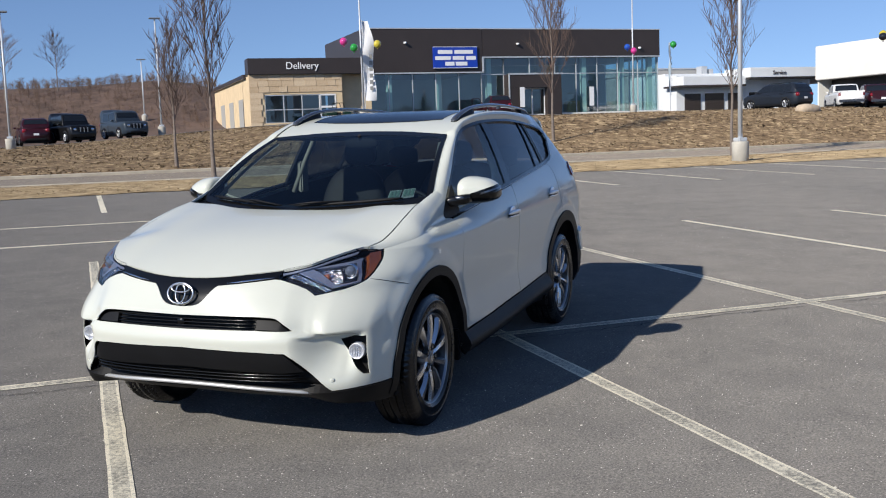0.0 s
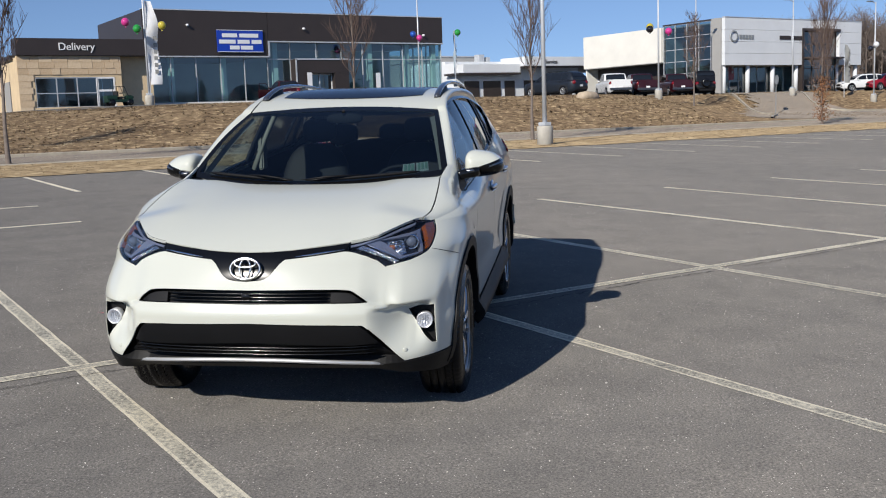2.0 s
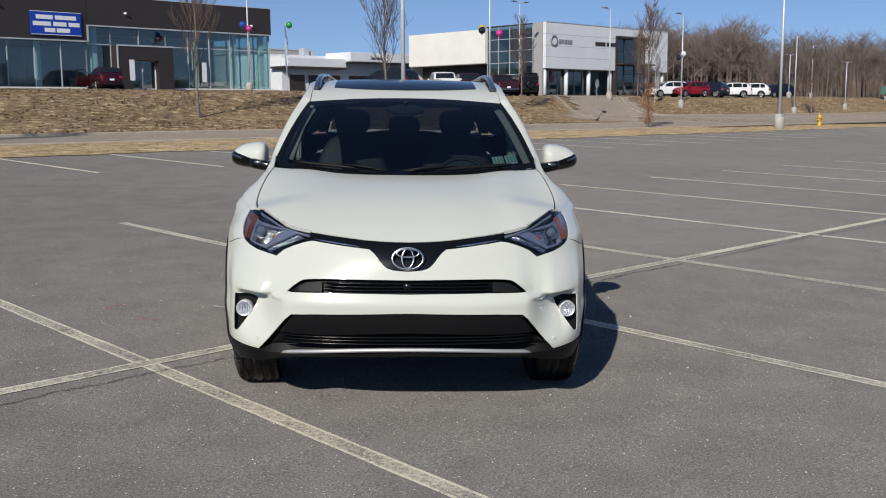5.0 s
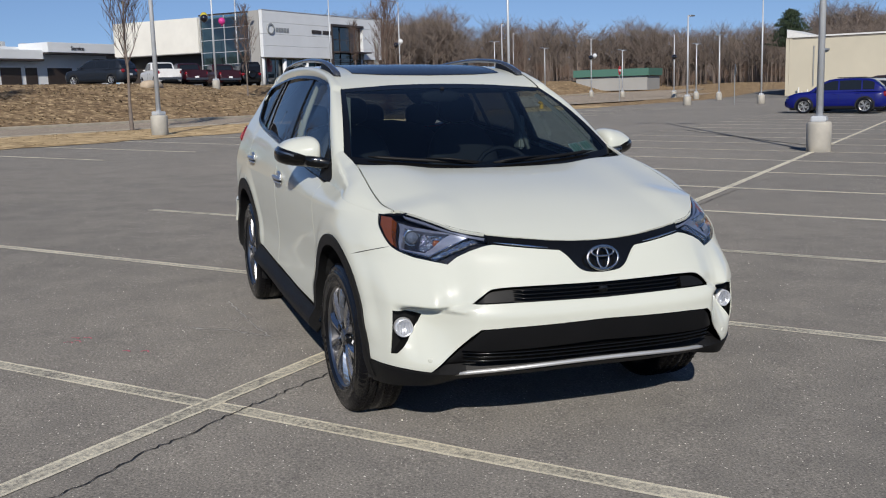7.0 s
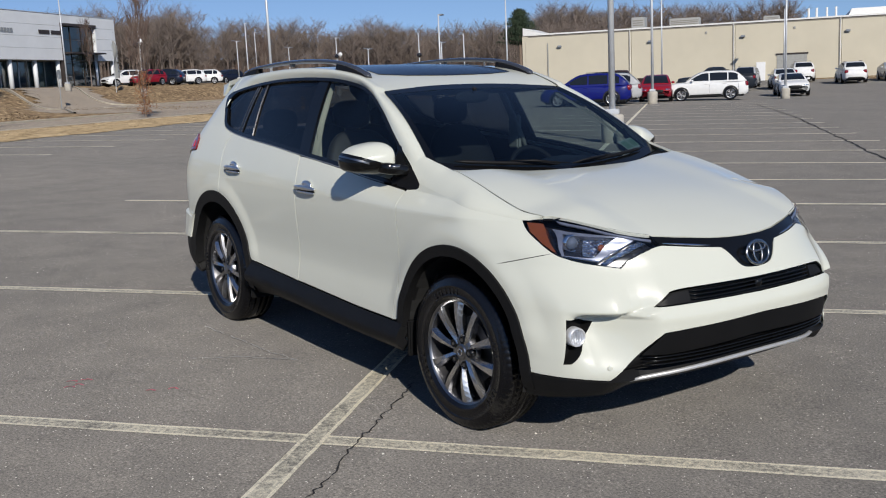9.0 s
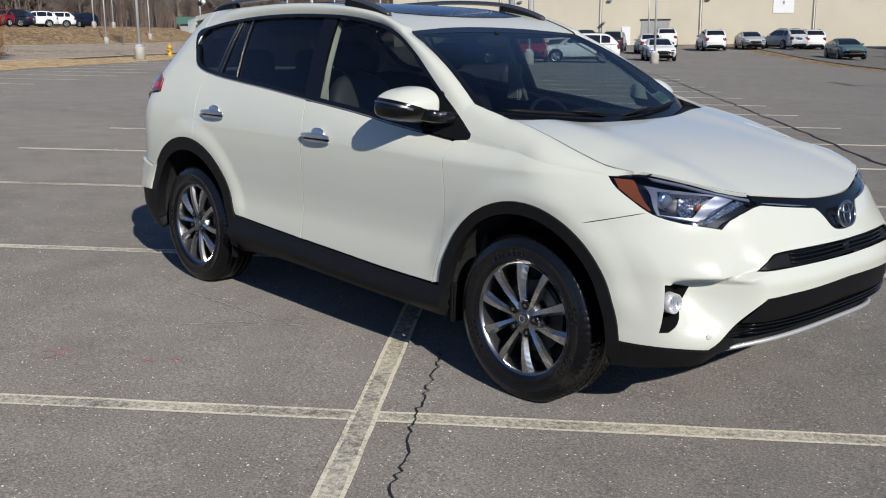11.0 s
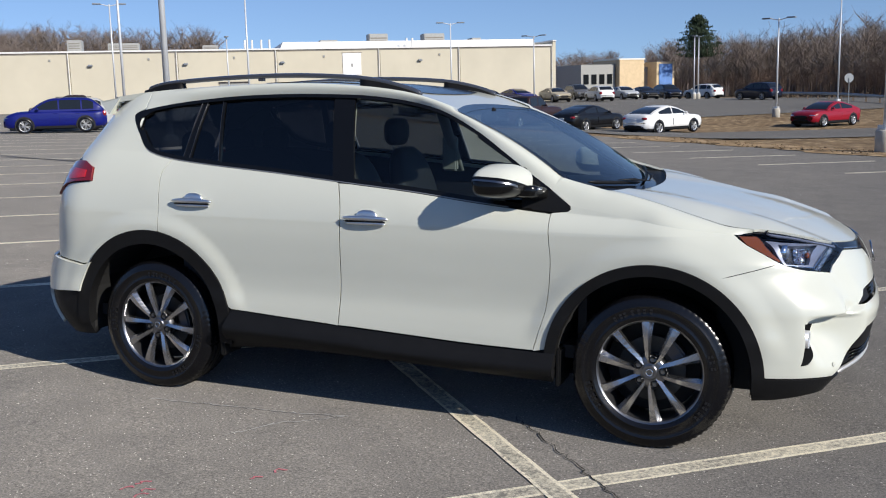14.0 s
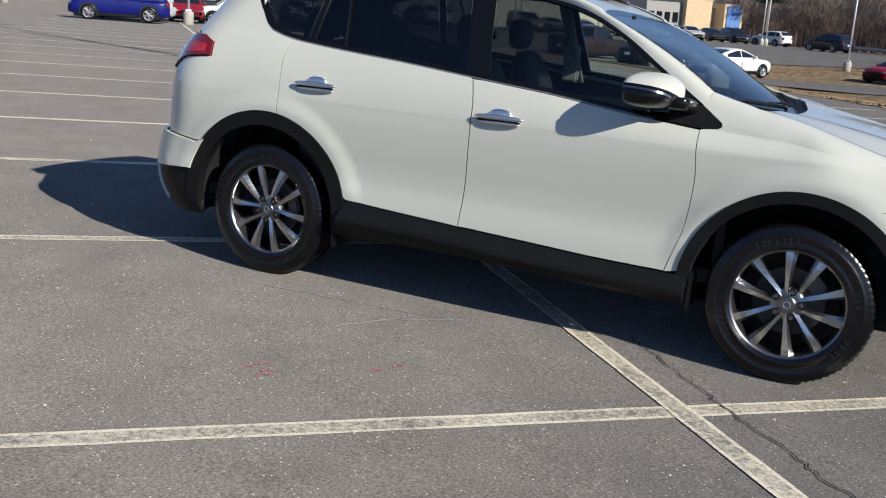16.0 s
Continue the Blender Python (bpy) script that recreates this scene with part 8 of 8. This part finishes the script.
def vehicle(kind, col, u, v, yaw, label, group="parked cars", category="car"):
    L, W, zh, zb, zr, cf, cr, rf, rr = KINDS[kind]
    t = thing("parked_car" if kind != "pickup" else "pickup_truck", label, category, lot_pose(u, v, yaw), group)
    hw, r = W / 2, 0.34 if kind in ("sedan", "hatch") else 0.375
    square = kind in ("jeep", "pickup", "van")
    wx = (L / 2 - 0.92, -(L / 2 - 0.98))
    rear = zb + (0.04 if kind == "sedan" else 0.0)
    top = [(-L / 2, rear - 0.30), (-L / 2 + 0.05, rear - 0.12), (-L / 2 + 0.16, rear - 0.02), (min(cr, -L / 2 + 0.5), rear), (0, zb), (cf, zb - 0.03), ((cf + L / 2) / 2 - 0.1, zh + (0.03 if square else 0.0)), (L / 2 - 0.34, zh - (0.02 if square else 0.07)), (L / 2 - 0.10, zh - (0.10 if square else 0.20)), (L / 2, zh - 0.38)]
    crown = [(cr, zb + 0.02), (cr + 0.45 * (rr - cr), zb + (0.60 if square else 0.50) * (zr - zb)), (rr, zr - 0.075), (rr + 0.3 * (rf - rr), zr - 0.01), (rr + 0.7 * (rf - rr), zr), (rf, zr - 0.05), (rf + 0.5 * (cf - rf), zb + 0.54 * (zr - zb)), (cf, zb - 0.02)]

    def width(x):
        e = max(0.0, (abs(x) - (L / 2 - 0.62)) / 0.62)
        return hw * (1 - (0.12 if square else 0.24) * e ** 2.4)

    rows = []
    n = 36
    for i in range(n + 1):
        x = (L / 2) * math.copysign(abs(2 * i / n - 1) ** 0.8, 2 * i / n - 1)
        w, zt = width(x), table(top, x)
        lo = 0.25 + 0.13 * max(0, (abs(x) - (L / 2 - 0.45)) / 0.45) ** 2
        half = [(w * 0.86, lo), (w * 0.955, lo + 0.06), (w * 0.995, lo + 0.22), (w, max(lo + 0.24, zt - 0.36)), (w * 0.992, zt - 0.17), (w * 0.955, zt - 0.055), (w * 0.88, zt - 0.012), (w * 0.5, zt + 0.012), (0.001, zt + 0.02)]
        rows.append([(x, -y, z) for y, z in half] + [(x, y, z) for y, z in reversed(half)])
    part("body", loft(rows), "paint_" + col, t, "", True)
    part("underbody", box_bm(-L / 2 + 0.25, L / 2 - 0.25, -hw * 0.93, hw * 0.93, 0.19, 0.33, 0.03), "black_plastic", t)
    wb, wt = hw * 0.945, hw * (0.86 if square else 0.74)

    def flank(x, z):
        return min(width(x) * 0.95, wb + (wt - wb) * max(0, z - zb) / (zr - zb))
    rows = []
    for i in range(33):
        x = cr + (cf - cr) * i / 32
        R = table(crown, x)
        h = max(0.01, R - (zb - 0.05))
        half = [(flank(x, zb - 0.05 + f * h), zb - 0.05 + f * h) for f in (0, 0.3, 0.6, 0.85)]
        ye = flank(x, R)
        half += [(ye * 0.975, R - 0.05 * min(1, h / 0.3)), (ye * 0.90, R - 0.012), (ye * 0.5, R + 0.004), (0.001, R + 0.008)]
        rows.append([(x, -y, z) for y, z in half] + [(x, y, z) for y, z in reversed(half)])
    part("cabin", loft(rows), "paint_" + col, t, "", True)
    for s in (-1, 1):
        span = cf - cr
        cuts = [cr + span * k for k in ((0.13, 0.30, 0.60, 0.90) if kind in ("suv", "big_suv", "van", "hatch") else (0.20, 0.56, 0.90) if kind != "pickup" else (0.10, 0.48, 0.92))]
        for a, b in zip(cuts, cuts[1:]):
            vs, fs = [], []
            for i in range(9):
                x = a + 0.035 + (b - a - 0.07) * i / 8
                z0, z1 = zb + 0.045, table(crown, x) - 0.10
                for z in (z0, (z0 + max(z0 + 0.005, z1)) / 2, max(z0 + 0.005, z1)):
                    vs.append((x, s * (flank(x, z) + 0.008), z))
                if i:
                    k = 3 * i
                    fs += [(k - 3, k, k + 1, k - 2), (k - 2, k + 1, k + 2, k - 1)]
            part("side_window", mesh_from("side_window", vs, fs, True), "car_window", t)
            part("door_seam", box_bm(a - 0.006, a + 0.006, s * hw - 0.02, s * (hw + 0.002) + 0.001, 0.46, zb - 0.18), "shut_dark", t)
        for x in wx:
            bm = bmesh.new()
            ring = [bm.verts.new((x + (r + 0.065) * math.cos(k), s * hw * 1.003, r + (r + 0.065) * math.sin(k))) for k in (radians(-25 + 230 * i / 20) for i in range(21))]
            bm.faces.new(ring if s < 0 else ring[::-1])
            part("wheel_well", bm, "shut_dark", t)
            car_wheel(t, x, s * (hw - 0.068), r)
        bm = bmesh.new()
        blob(bm, (L / 2 - 0.25, s * width(L / 2 - 0.2) * 0.80, zh - 0.24), (0.20, hw * 0.20, 0.065), 2.6, 16, 6, lambda q: Vector((q.x - 0.10 * abs(q.y / (hw * 0.2)) * (1 if s * q.y > 0 else -0.3), q.y, q.z + 0.10 * -q.x)))
        part("headlight", bm, "lamp_bright", t, "", True)
        bm = bmesh.new()
        blob(bm, (-L / 2 + 0.16, s * width(L / 2 - 0.12) * 0.84, rear - 0.20), (0.16, hw * 0.17, 0.075 if kind == "sedan" else 0.15), 2.8, 14, 6)
        part("tail_light", bm, "red_lens", t, "", True)
        bm = bmesh.new()
        blob(bm, (cf - 0.42, s * (hw + 0.06), zb + 0.07), (0.06, 0.10, 0.065), 2.6, 12, 6)
        part("door_mirror", bm, "paint_" + col, t, "", True)
        part("sill", box_bm(wx[1] + r + 0.1, wx[0] - r - 0.1, s * hw * 0.985 - 0.012, s * hw * 0.985 + 0.012, 0.24, 0.36, 0.008), "black_plastic", t)
        for k in (0.33, 0.62):
            part("door_handle", box_bm(cr + span * k, cr + span * k + 0.17, s * hw * 0.992 - 0.02, s * hw * 0.992 + 0.02, zb - 0.16, zb - 0.125, 0.008), "paint_" + col, t)
    for nm, x0, x1 in (("windshield", rf + 0.03, cf - 0.10), ("rear_window", rr - 0.04, cr + (0.12 if kind != "pickup" else 0.03))):
        vs, fs = [], []
        for i in range(7):
            x = x0 + (x1 - x0) * i / 6
            R = table(crown, x)
            for j in range(9):
                y = (j / 4 - 1) * 0.86 * flank(x, R)
                a = abs(j / 4 - 1) * 0.86
                vs.append((x + (0.012 if x0 > 0 else -0.012), y, R + 0.016 - 0.020 * max(0, (a - 0.5) / 0.4) ** 1.5))
            if i:
                for j in range(8):
                    k = 9 * i + j
                    fs.append((k - 9, k, k + 1, k - 8))
        part(nm, mesh_from(nm, vs, fs, True), "car_window", t)
    bm = bmesh.new()
    blob(bm, (L / 2 - 0.03, 0, zh - 0.36), (0.05, hw * 0.50, 0.11), 3.4, 16, 8)
    part("grille", bm, "grille_black", t, "", True)
    bm = bmesh.new()
    blob(bm, (L / 2 - 0.05, 0, 0.40), (0.07, hw * 0.62, 0.08), 3.4, 16, 8)
    part("lower_grille", bm, "grille_black", t, "", True)
    part("plate", box_bm(-L / 2 - 0.012, -L / 2 + 0.03, -0.16, 0.16, 0.66, 0.80), "sign_white", t)
    bm = bmesh.new()
    blob(bm, (-L / 2 + 0.05, 0, 0.40), (0.07, hw * 0.74, 0.09), 3.4, 16, 8)
    part("rear_valance", bm, "black_plastic", t, "", True)
    if kind == "pickup":
        part("cargo_bed", box_bm(-L / 2 + 0.12, cr - 0.06, -hw * 0.80, hw * 0.80, zb - 0.10, zb + 0.03), "shut_dark", t)
        for s in (-1, 1):
            part("bed_rail", box_bm(-L / 2 + 0.06, cr - 0.02, s * hw * 0.88 - 0.07, s * hw * 0.88 + 0.07, zb - 0.06, zb + 0.07, 0.02), "paint_" + col, t)
        part("tailgate", box_bm(-L / 2 - 0.01, -L / 2 + 0.09, -hw * 0.80, hw * 0.80, 0.72, zb + 0.06, 0.02), "paint_" + col, t)
        part("rear_step", box_bm(-L / 2 - 0.12, -L / 2 + 0.1, -hw * 0.9, hw * 0.9, 0.48, 0.66, 0.03), "alloy_shade", t)
    if kind == "jeep":
        bm = lathe(bmesh.new(), [(0.05, -0.1), (0.24, -0.1), (0.34, -0.12), (0.37, 0), (0.34, 0.1)], "X", 24)
        part("spare_wheel", bm, "rubber", t, "", True, pose(-L / 2 - 0.10, 0, 1.0))
        for k in range(7):
            part("grille_slot", box_bm(L / 2 - 0.10, L / 2 + 0.03, -0.36 + 0.12 * k - 0.03, -0.36 + 0.12 * k + 0.03, zh - 0.46, zh - 0.16, 0.01), "wheel_alloy" if k % 2 else "grille_black", t)
        for s in (-1, 1):
            bm = lathe(bmesh.new(), [(0.001, 0.03), (0.08, 0.025), (0.10, 0.0), (0.10, -0.1)], "X", 16, False)
            part("round_headlight", bm, "lamp_bright", t, "", True, pose(L / 2 - 0.02, s * 0.58, zh - 0.28))
    if kind in ("suv", "big_suv"):
        for s in (-1, 1):
            part("roof_bar", tube(bmesh.new(), (rf - 0.3, s * wt * 0.86, zr + 0.035), (rr + 0.35, s * wt * 0.86, zr + 0.035), 0.018, 0.018, 6), "black_plastic", t)
    return t


LOTCARS = "cars parked on the far stalls"
vehicle("suv", "blue", 48.0, -3.0, 90, "deep blue compact SUV in a far stall", LOTCARS)
vehicle("suv", "silver", 51.6, -2.6, 90, "silver SUV behind the blue one", LOTCARS)
vehicle("suv", "white", 55.6, 3.2, 90, "white compact SUV in a far stall", LOTCARS)
vehicle("hatch", "red", 55.5, 0.4, 180, "small red hatchback by a lamp post", LOTCARS)
vehicle("pickup", "brown", 64, -2.2, 90, "dark brown pickup truck by the warehouse", LOTCARS, "pickup truck")
vehicle("pickup", "slate", 74, 4.4, 90, "dark slate pickup truck by the warehouse", LOTCARS, "pickup truck")
vehicle("suv", "silver", 80, 7.0, 170, "silver SUV by the warehouse", LOTCARS)
vehicle("sedan", "white", 62.5, 8.6, 180, "white sedan facing the lot", LOTCARS)
YARD = "cars in the warehouse yard"
for kd, co, u, v, yw, la in (("hatch", "white", 76, 9.4, 0, "white hatchback in the yard"), ("suv", "white", 87, 12.0, 0, "white SUV by the roller door"), ("suv", "white", 80.5, 15.0, 0, "white SUV in the yard"), ("sedan", "silver", 82, 18.4, 180, "silver sedan in the yard"),
                             ("suv", "silver", 83, 21.4, 20, "silver SUV in the yard"), ("suv", "white", 85, 24.0, 0, "white SUV near the wall"), ("sedan", "teal", 68, 22.0, 180, "dull teal sedan standing alone"), ("van", "grey", 83, 31.5, 180, "grey minivan near the wall"), ("sedan", "grey", 84, 34.5, 180, "grey sedan near the wall")):
    vehicle(kd, co, u, v, yw, la, YARD)
DRIVE = "cars along the upper drive"
vehicle("sedan", "white", 41.2, 26.6, -72, "white fastback sedan with dark wheels on the drive", DRIVE)
vehicle("sedan", "black", 45.6, 24.6, -66, "black sedan behind the white one", DRIVE)
vehicle("pickup", "brown", 51.5, 23.4, -60, "dark brown pickup truck on the drive", DRIVE, "pickup truck")
vehicle("sedan", "red", 43.3, 38.9, 104, "bright red sedan on the drive", DRIVE)
UPPER = "cars in the upper car park"
for kd, co, u, v, yw, la in (("sedan", "blue", 85, 38.0, 190, "blue sedan by the warehouse corner"), ("sedan", "tan", 85, 42.0, 178, "tan sedan in the upper car park"), ("suv", "grey", 92, 48.2, 172, "dark grey SUV in the upper car park"), ("hatch", "white", 84, 46.4, -8, "white crossover in the upper car park"),
                             ("sedan", "silver", 90, 52.6, 176, "silver sedan in the upper car park"), ("sedan", "slate", 93, 57.0, 174, "slate blue sedan in the upper car park"), ("suv", "navy", 94, 60.6, 172, "dark navy SUV in the upper car park"), ("suv", "white", 92, 64.0, 15, "white SUV at the end of the row"), ("suv", "navy", 75.5, 58.8, 10, "dark navy SUV by the guard rail")):
    vehicle(kd, co, u, v, yw, la, UPPER)
SALES = "vehicles for sale on the terrace"
for kd, co, u, v, yw, la in (("big_suv", "maroon", -2.9, -66, 97, "large maroon SUV showing its tailgate on the terrace"), ("jeep", "black", -0.4, -64.5, -69, "black off-roader on the terrace"), ("jeep", "steel", 3.0, -66.0, -68, "slate grey off-roader on the terrace"), ("suv", "maroon", 31.2, -65.6, 77, "dark red SUV with its door open before the showroom"),
                             ("big_suv", "slate", 47.8, -52.6, 100, "large dark slate SUV on the terrace"), ("pickup", "white", 55.5, -54.4, 59, "white pickup truck showing its tailgate"), ("pickup", "maroon", 58.5, -54.4, 59, "maroon pickup truck showing its tailgate"), ("pickup", "maroon", 62.6, -54.4, 58, "maroon pickup truck showing its tailgate"), ("jeep", "black", 65.0, -53.8, 58, "black off-roader with a spare wheel"),
                             ("suv", "white", 87.2, -53.0, 150, "white SUV by the white showroom"), ("suv", "red", 89.0, -51.6, 165, "red SUV on the terrace edge"), ("suv", "navy", 93.2, -52.0, 100, "dark navy SUV on the terrace"), ("suv", "white", 98.5, -52.2, 125, "white SUV on the terrace"), ("suv", "white", 102.8, -52.2, 115, "white SUV on the terrace"), ("suv", "navy", 108.5, -51.8, 165, "navy SUV on the terrace")):
    car = vehicle(kd, co, u, v, yw, la, SALES, "pickup truck" if kd == "pickup" else "car")
    if "door open" in la:
        door = part("open_door", box_bm(-1.05, 0, -0.035, 0.035, 0.35, 1.08, 0.02), "paint_" + co, car, "driver's door standing open", False, pose(0.95, 0.93, 0, 0, 0, -68))
        part("window_frame", box_bm(-1.0, -0.94, -0.02, 0.02, 1.08, 1.56, 0.01), "paint_" + co, door)
        part("window_frame", tube(bmesh.new(), (-0.97, 0, 1.54), (-0.30, 0, 1.52), 0.025, 0.025, 6), "paint_" + co, door)
        part("window_frame", tube(bmesh.new(), (-0.30, 0, 1.52), (0.0, 0, 1.08), 0.025, 0.025, 6), "paint_" + co, door)


# ---------------- tufts of dry grass ----------------
def tuft_material():
    m, n, l, b = node_mat("tuft")
    geo = n.new("ShaderNodeNewGeometry")
    col = ramp(n, l, geo.outputs["Random Per Island"], [(0.0, (0.10, 0.068, 0.040)), (0.5, (0.19, 0.132, 0.077)), (0.85, (0.31, 0.23, 0.135)), (1.0, (0.40, 0.31, 0.19))])
    l.new(col, b.inputs["Base Color"])
    b.inputs["Roughness"].default_value = 0.95


tuft_material()


def tufts(name, label, u0, u1, v0, v1, count, h, seed, keep=None):
    rng = random.Random(seed)
    verts, faces = [], []
    for _ in range(count):
        u, v = rng.uniform(u0, u1), rng.uniform(v0, v1)
        if (keep and not keep(u, v)) or noise.noise(Vector((u * 0.5, v * 0.8, 2))) < rng.uniform(-0.5, 0.25):
            continue
        p = at_lot(u, v, 0.03)
        for _k in range(4):
            a, w, q = rng.uniform(0, 6.28), rng.uniform(0.025, 0.075), h * rng.uniform(0.4, 1.2)
            c, s = math.cos(a), math.sin(a)
            lx, ly = rng.uniform(-0.07, 0.07), rng.uniform(-0.07, 0.07)
            n = len(verts)
            verts += [(p.x - c * w, p.y - s * w, p.z - 0.03), (p.x + c * w, p.y + s * w, p.z - 0.03), (p.x + c * w * 0.4 + lx, p.y + s * w * 0.4 + ly, p.z + q)]
            faces.append((n, n + 1, n + 2))
    tagged(part(name, mesh_from(name, verts, faces), "tuft"), label, "grass", kind="stuff")


on_bank = lambda u, v: not (42 < u < 64 and abs(u - 47.5 - 9 * smooth(-28, -48, v)) < 6 + 4 * smooth(-33, -28, v))
tufts("bank_grass", "dry brown grass tufts on the bank", -16, 66, -60, -28.8, 22000, 0.03, 31, lambda u, v: on_bank(u, v) and v > -44 - 14.5 * smooth(36, 66, u) - 16 * smooth(18, 8, u))
tufts("strip_grass", "short straw-coloured grass tufts beside the lot", -14, 58, -23.2, -18.9, 6000, 0.03, 32)
tufts("verge_tufts", "short dry grass tufts on the verge", 8, 29.5, 17.6, 19.1, 800, 0.04, 33)

# ---------------- cracks, marks and grit on the asphalt ----------------
plain("crack_dark", (0.018, 0.017, 0.016), 0.95, var=0.2)
plain("pink_mark", (0.55, 0.17, 0.19), 0.8, var=0.2)
plain("scuff", (0.40, 0.385, 0.36), 0.9, var=0.2)
plain("pebble", (0.62, 0.59, 0.52), 0.9, var=0.3, scale=20)


def crack(pts, w=0.010, seed=1, mat="crack_dark", name="crack", label="jagged dark crack in the asphalt", jag=0.022, step=0.045, dz=0.0065):
    rng = random.Random(seed)
    verts, faces = [], []
    line = []
    for a, b in zip(pts, pts[1:]):
        n = max(1, round((Vector(b) - Vector(a)).length / step))
        line += [Vector(a).lerp(Vector(b), i / n) + Vector((rng.uniform(-jag, jag), rng.uniform(-jag, jag))) for i in range(n)]
    line.append(Vector(pts[-1]))
    for i, p in enumerate(line):
        d = (line[min(len(line) - 1, i + 1)] - line[max(0, i - 1)]).normalized()
        nrm = Vector((-d.y, d.x)) * w * rng.uniform(0.35, 1.1)
        verts += [at_lot(*(p - nrm), dz), at_lot(*(p + nrm), dz)]
        if i:
            faces.append((2 * i - 2, 2 * i, 2 * i + 1, 2 * i - 1))
    return setting(part(name, mesh_from(name, verts, faces), mat), label, name)


crack([(0.85, 0.22), (0.71, 0.23), (0.41, 0.22), (0.05, 0.20), (-0.11, 0.19), (-0.31, 0.22), (-0.60, 0.20), (-0.88, 0.23), (-1.12, 0.24), (-1.6, 0.30), (-2.6, 0.26), (-4, 0.3)], 0.0042, 2, jag=0.014, step=0.035)
crack([(2.0, 0.16), (3.2, 0.20), (4.6, 0.15), (5.4, 0.18)], 0.006, 3)
crack([(5.8, 0.17), (8.0, 0.14), (11, 0.2)], 0.006, 4)
crack([(28.7, -5.4), (24.5, -2.5), (21.6, -0.35)], 0.05, 5, jag=0.03, step=0.3, label="dark tar line across the stalls")
crack([(46, 5.3), (32, 5.5), (18.5, 5.2), (8.3, 4.9)], 0.03, 6, jag=0.04, step=0.4, label="dark tar seam along the stalls")
crack([(1.11, -1.15), (1.19, -0.92), (1.18, -0.55)], 0.006, 7, "scuff", "scuff_mark", "pale curved scuff on the asphalt", 0.010, 0.03, 0.003)
crack([(1.18, -0.55), (1.33, -0.79), (1.84, -1.45)], 0.006, 8, "scuff", "scuff_mark", "pale curved scuff on the asphalt", 0.010, 0.03, 0.003)
for k, (u, v) in enumerate(((0.59, -1.64), (0.50, -1.59), (0.63, -1.57), (0.54, -1.56), (0.52, -1.13), (0.56, -1.02))):
    crack([(u, v), (u + 0.03, v + 0.025), (u + 0.01, v + 0.06)], 0.008, 20 + k, "pink_mark", "paint_mark", "small faded pink paint mark", 0.008, 0.02, 0.003)


def grit():
    rng = random.Random(8)
    verts, faces = [], []
    for _ in range(2600):
        u, v = rng.uniform(-4, 9), rng.uniform(-5, 7)
        p, r = at_lot(u, v), rng.uniform(0.002, 0.006) * (1.6 if rng.random() < 0.06 else 1)
        n = len(verts)
        for k in range(5):
            a = k * 1.257 + rng.uniform(-0.3, 0.3)
            verts.append((p.x + r * math.cos(a), p.y + r * math.sin(a), p.z - 0.001))
        verts.append((p.x, p.y, p.z + r * 0.7))
        faces += [(n + k, n + (k + 1) % 5, n + 5) for k in range(5)]
    tagged(part("grit", mesh_from("grit", verts, faces), "pebble"), "loose pale grit scattered on the asphalt", "grit", kind="stuff")


grit()
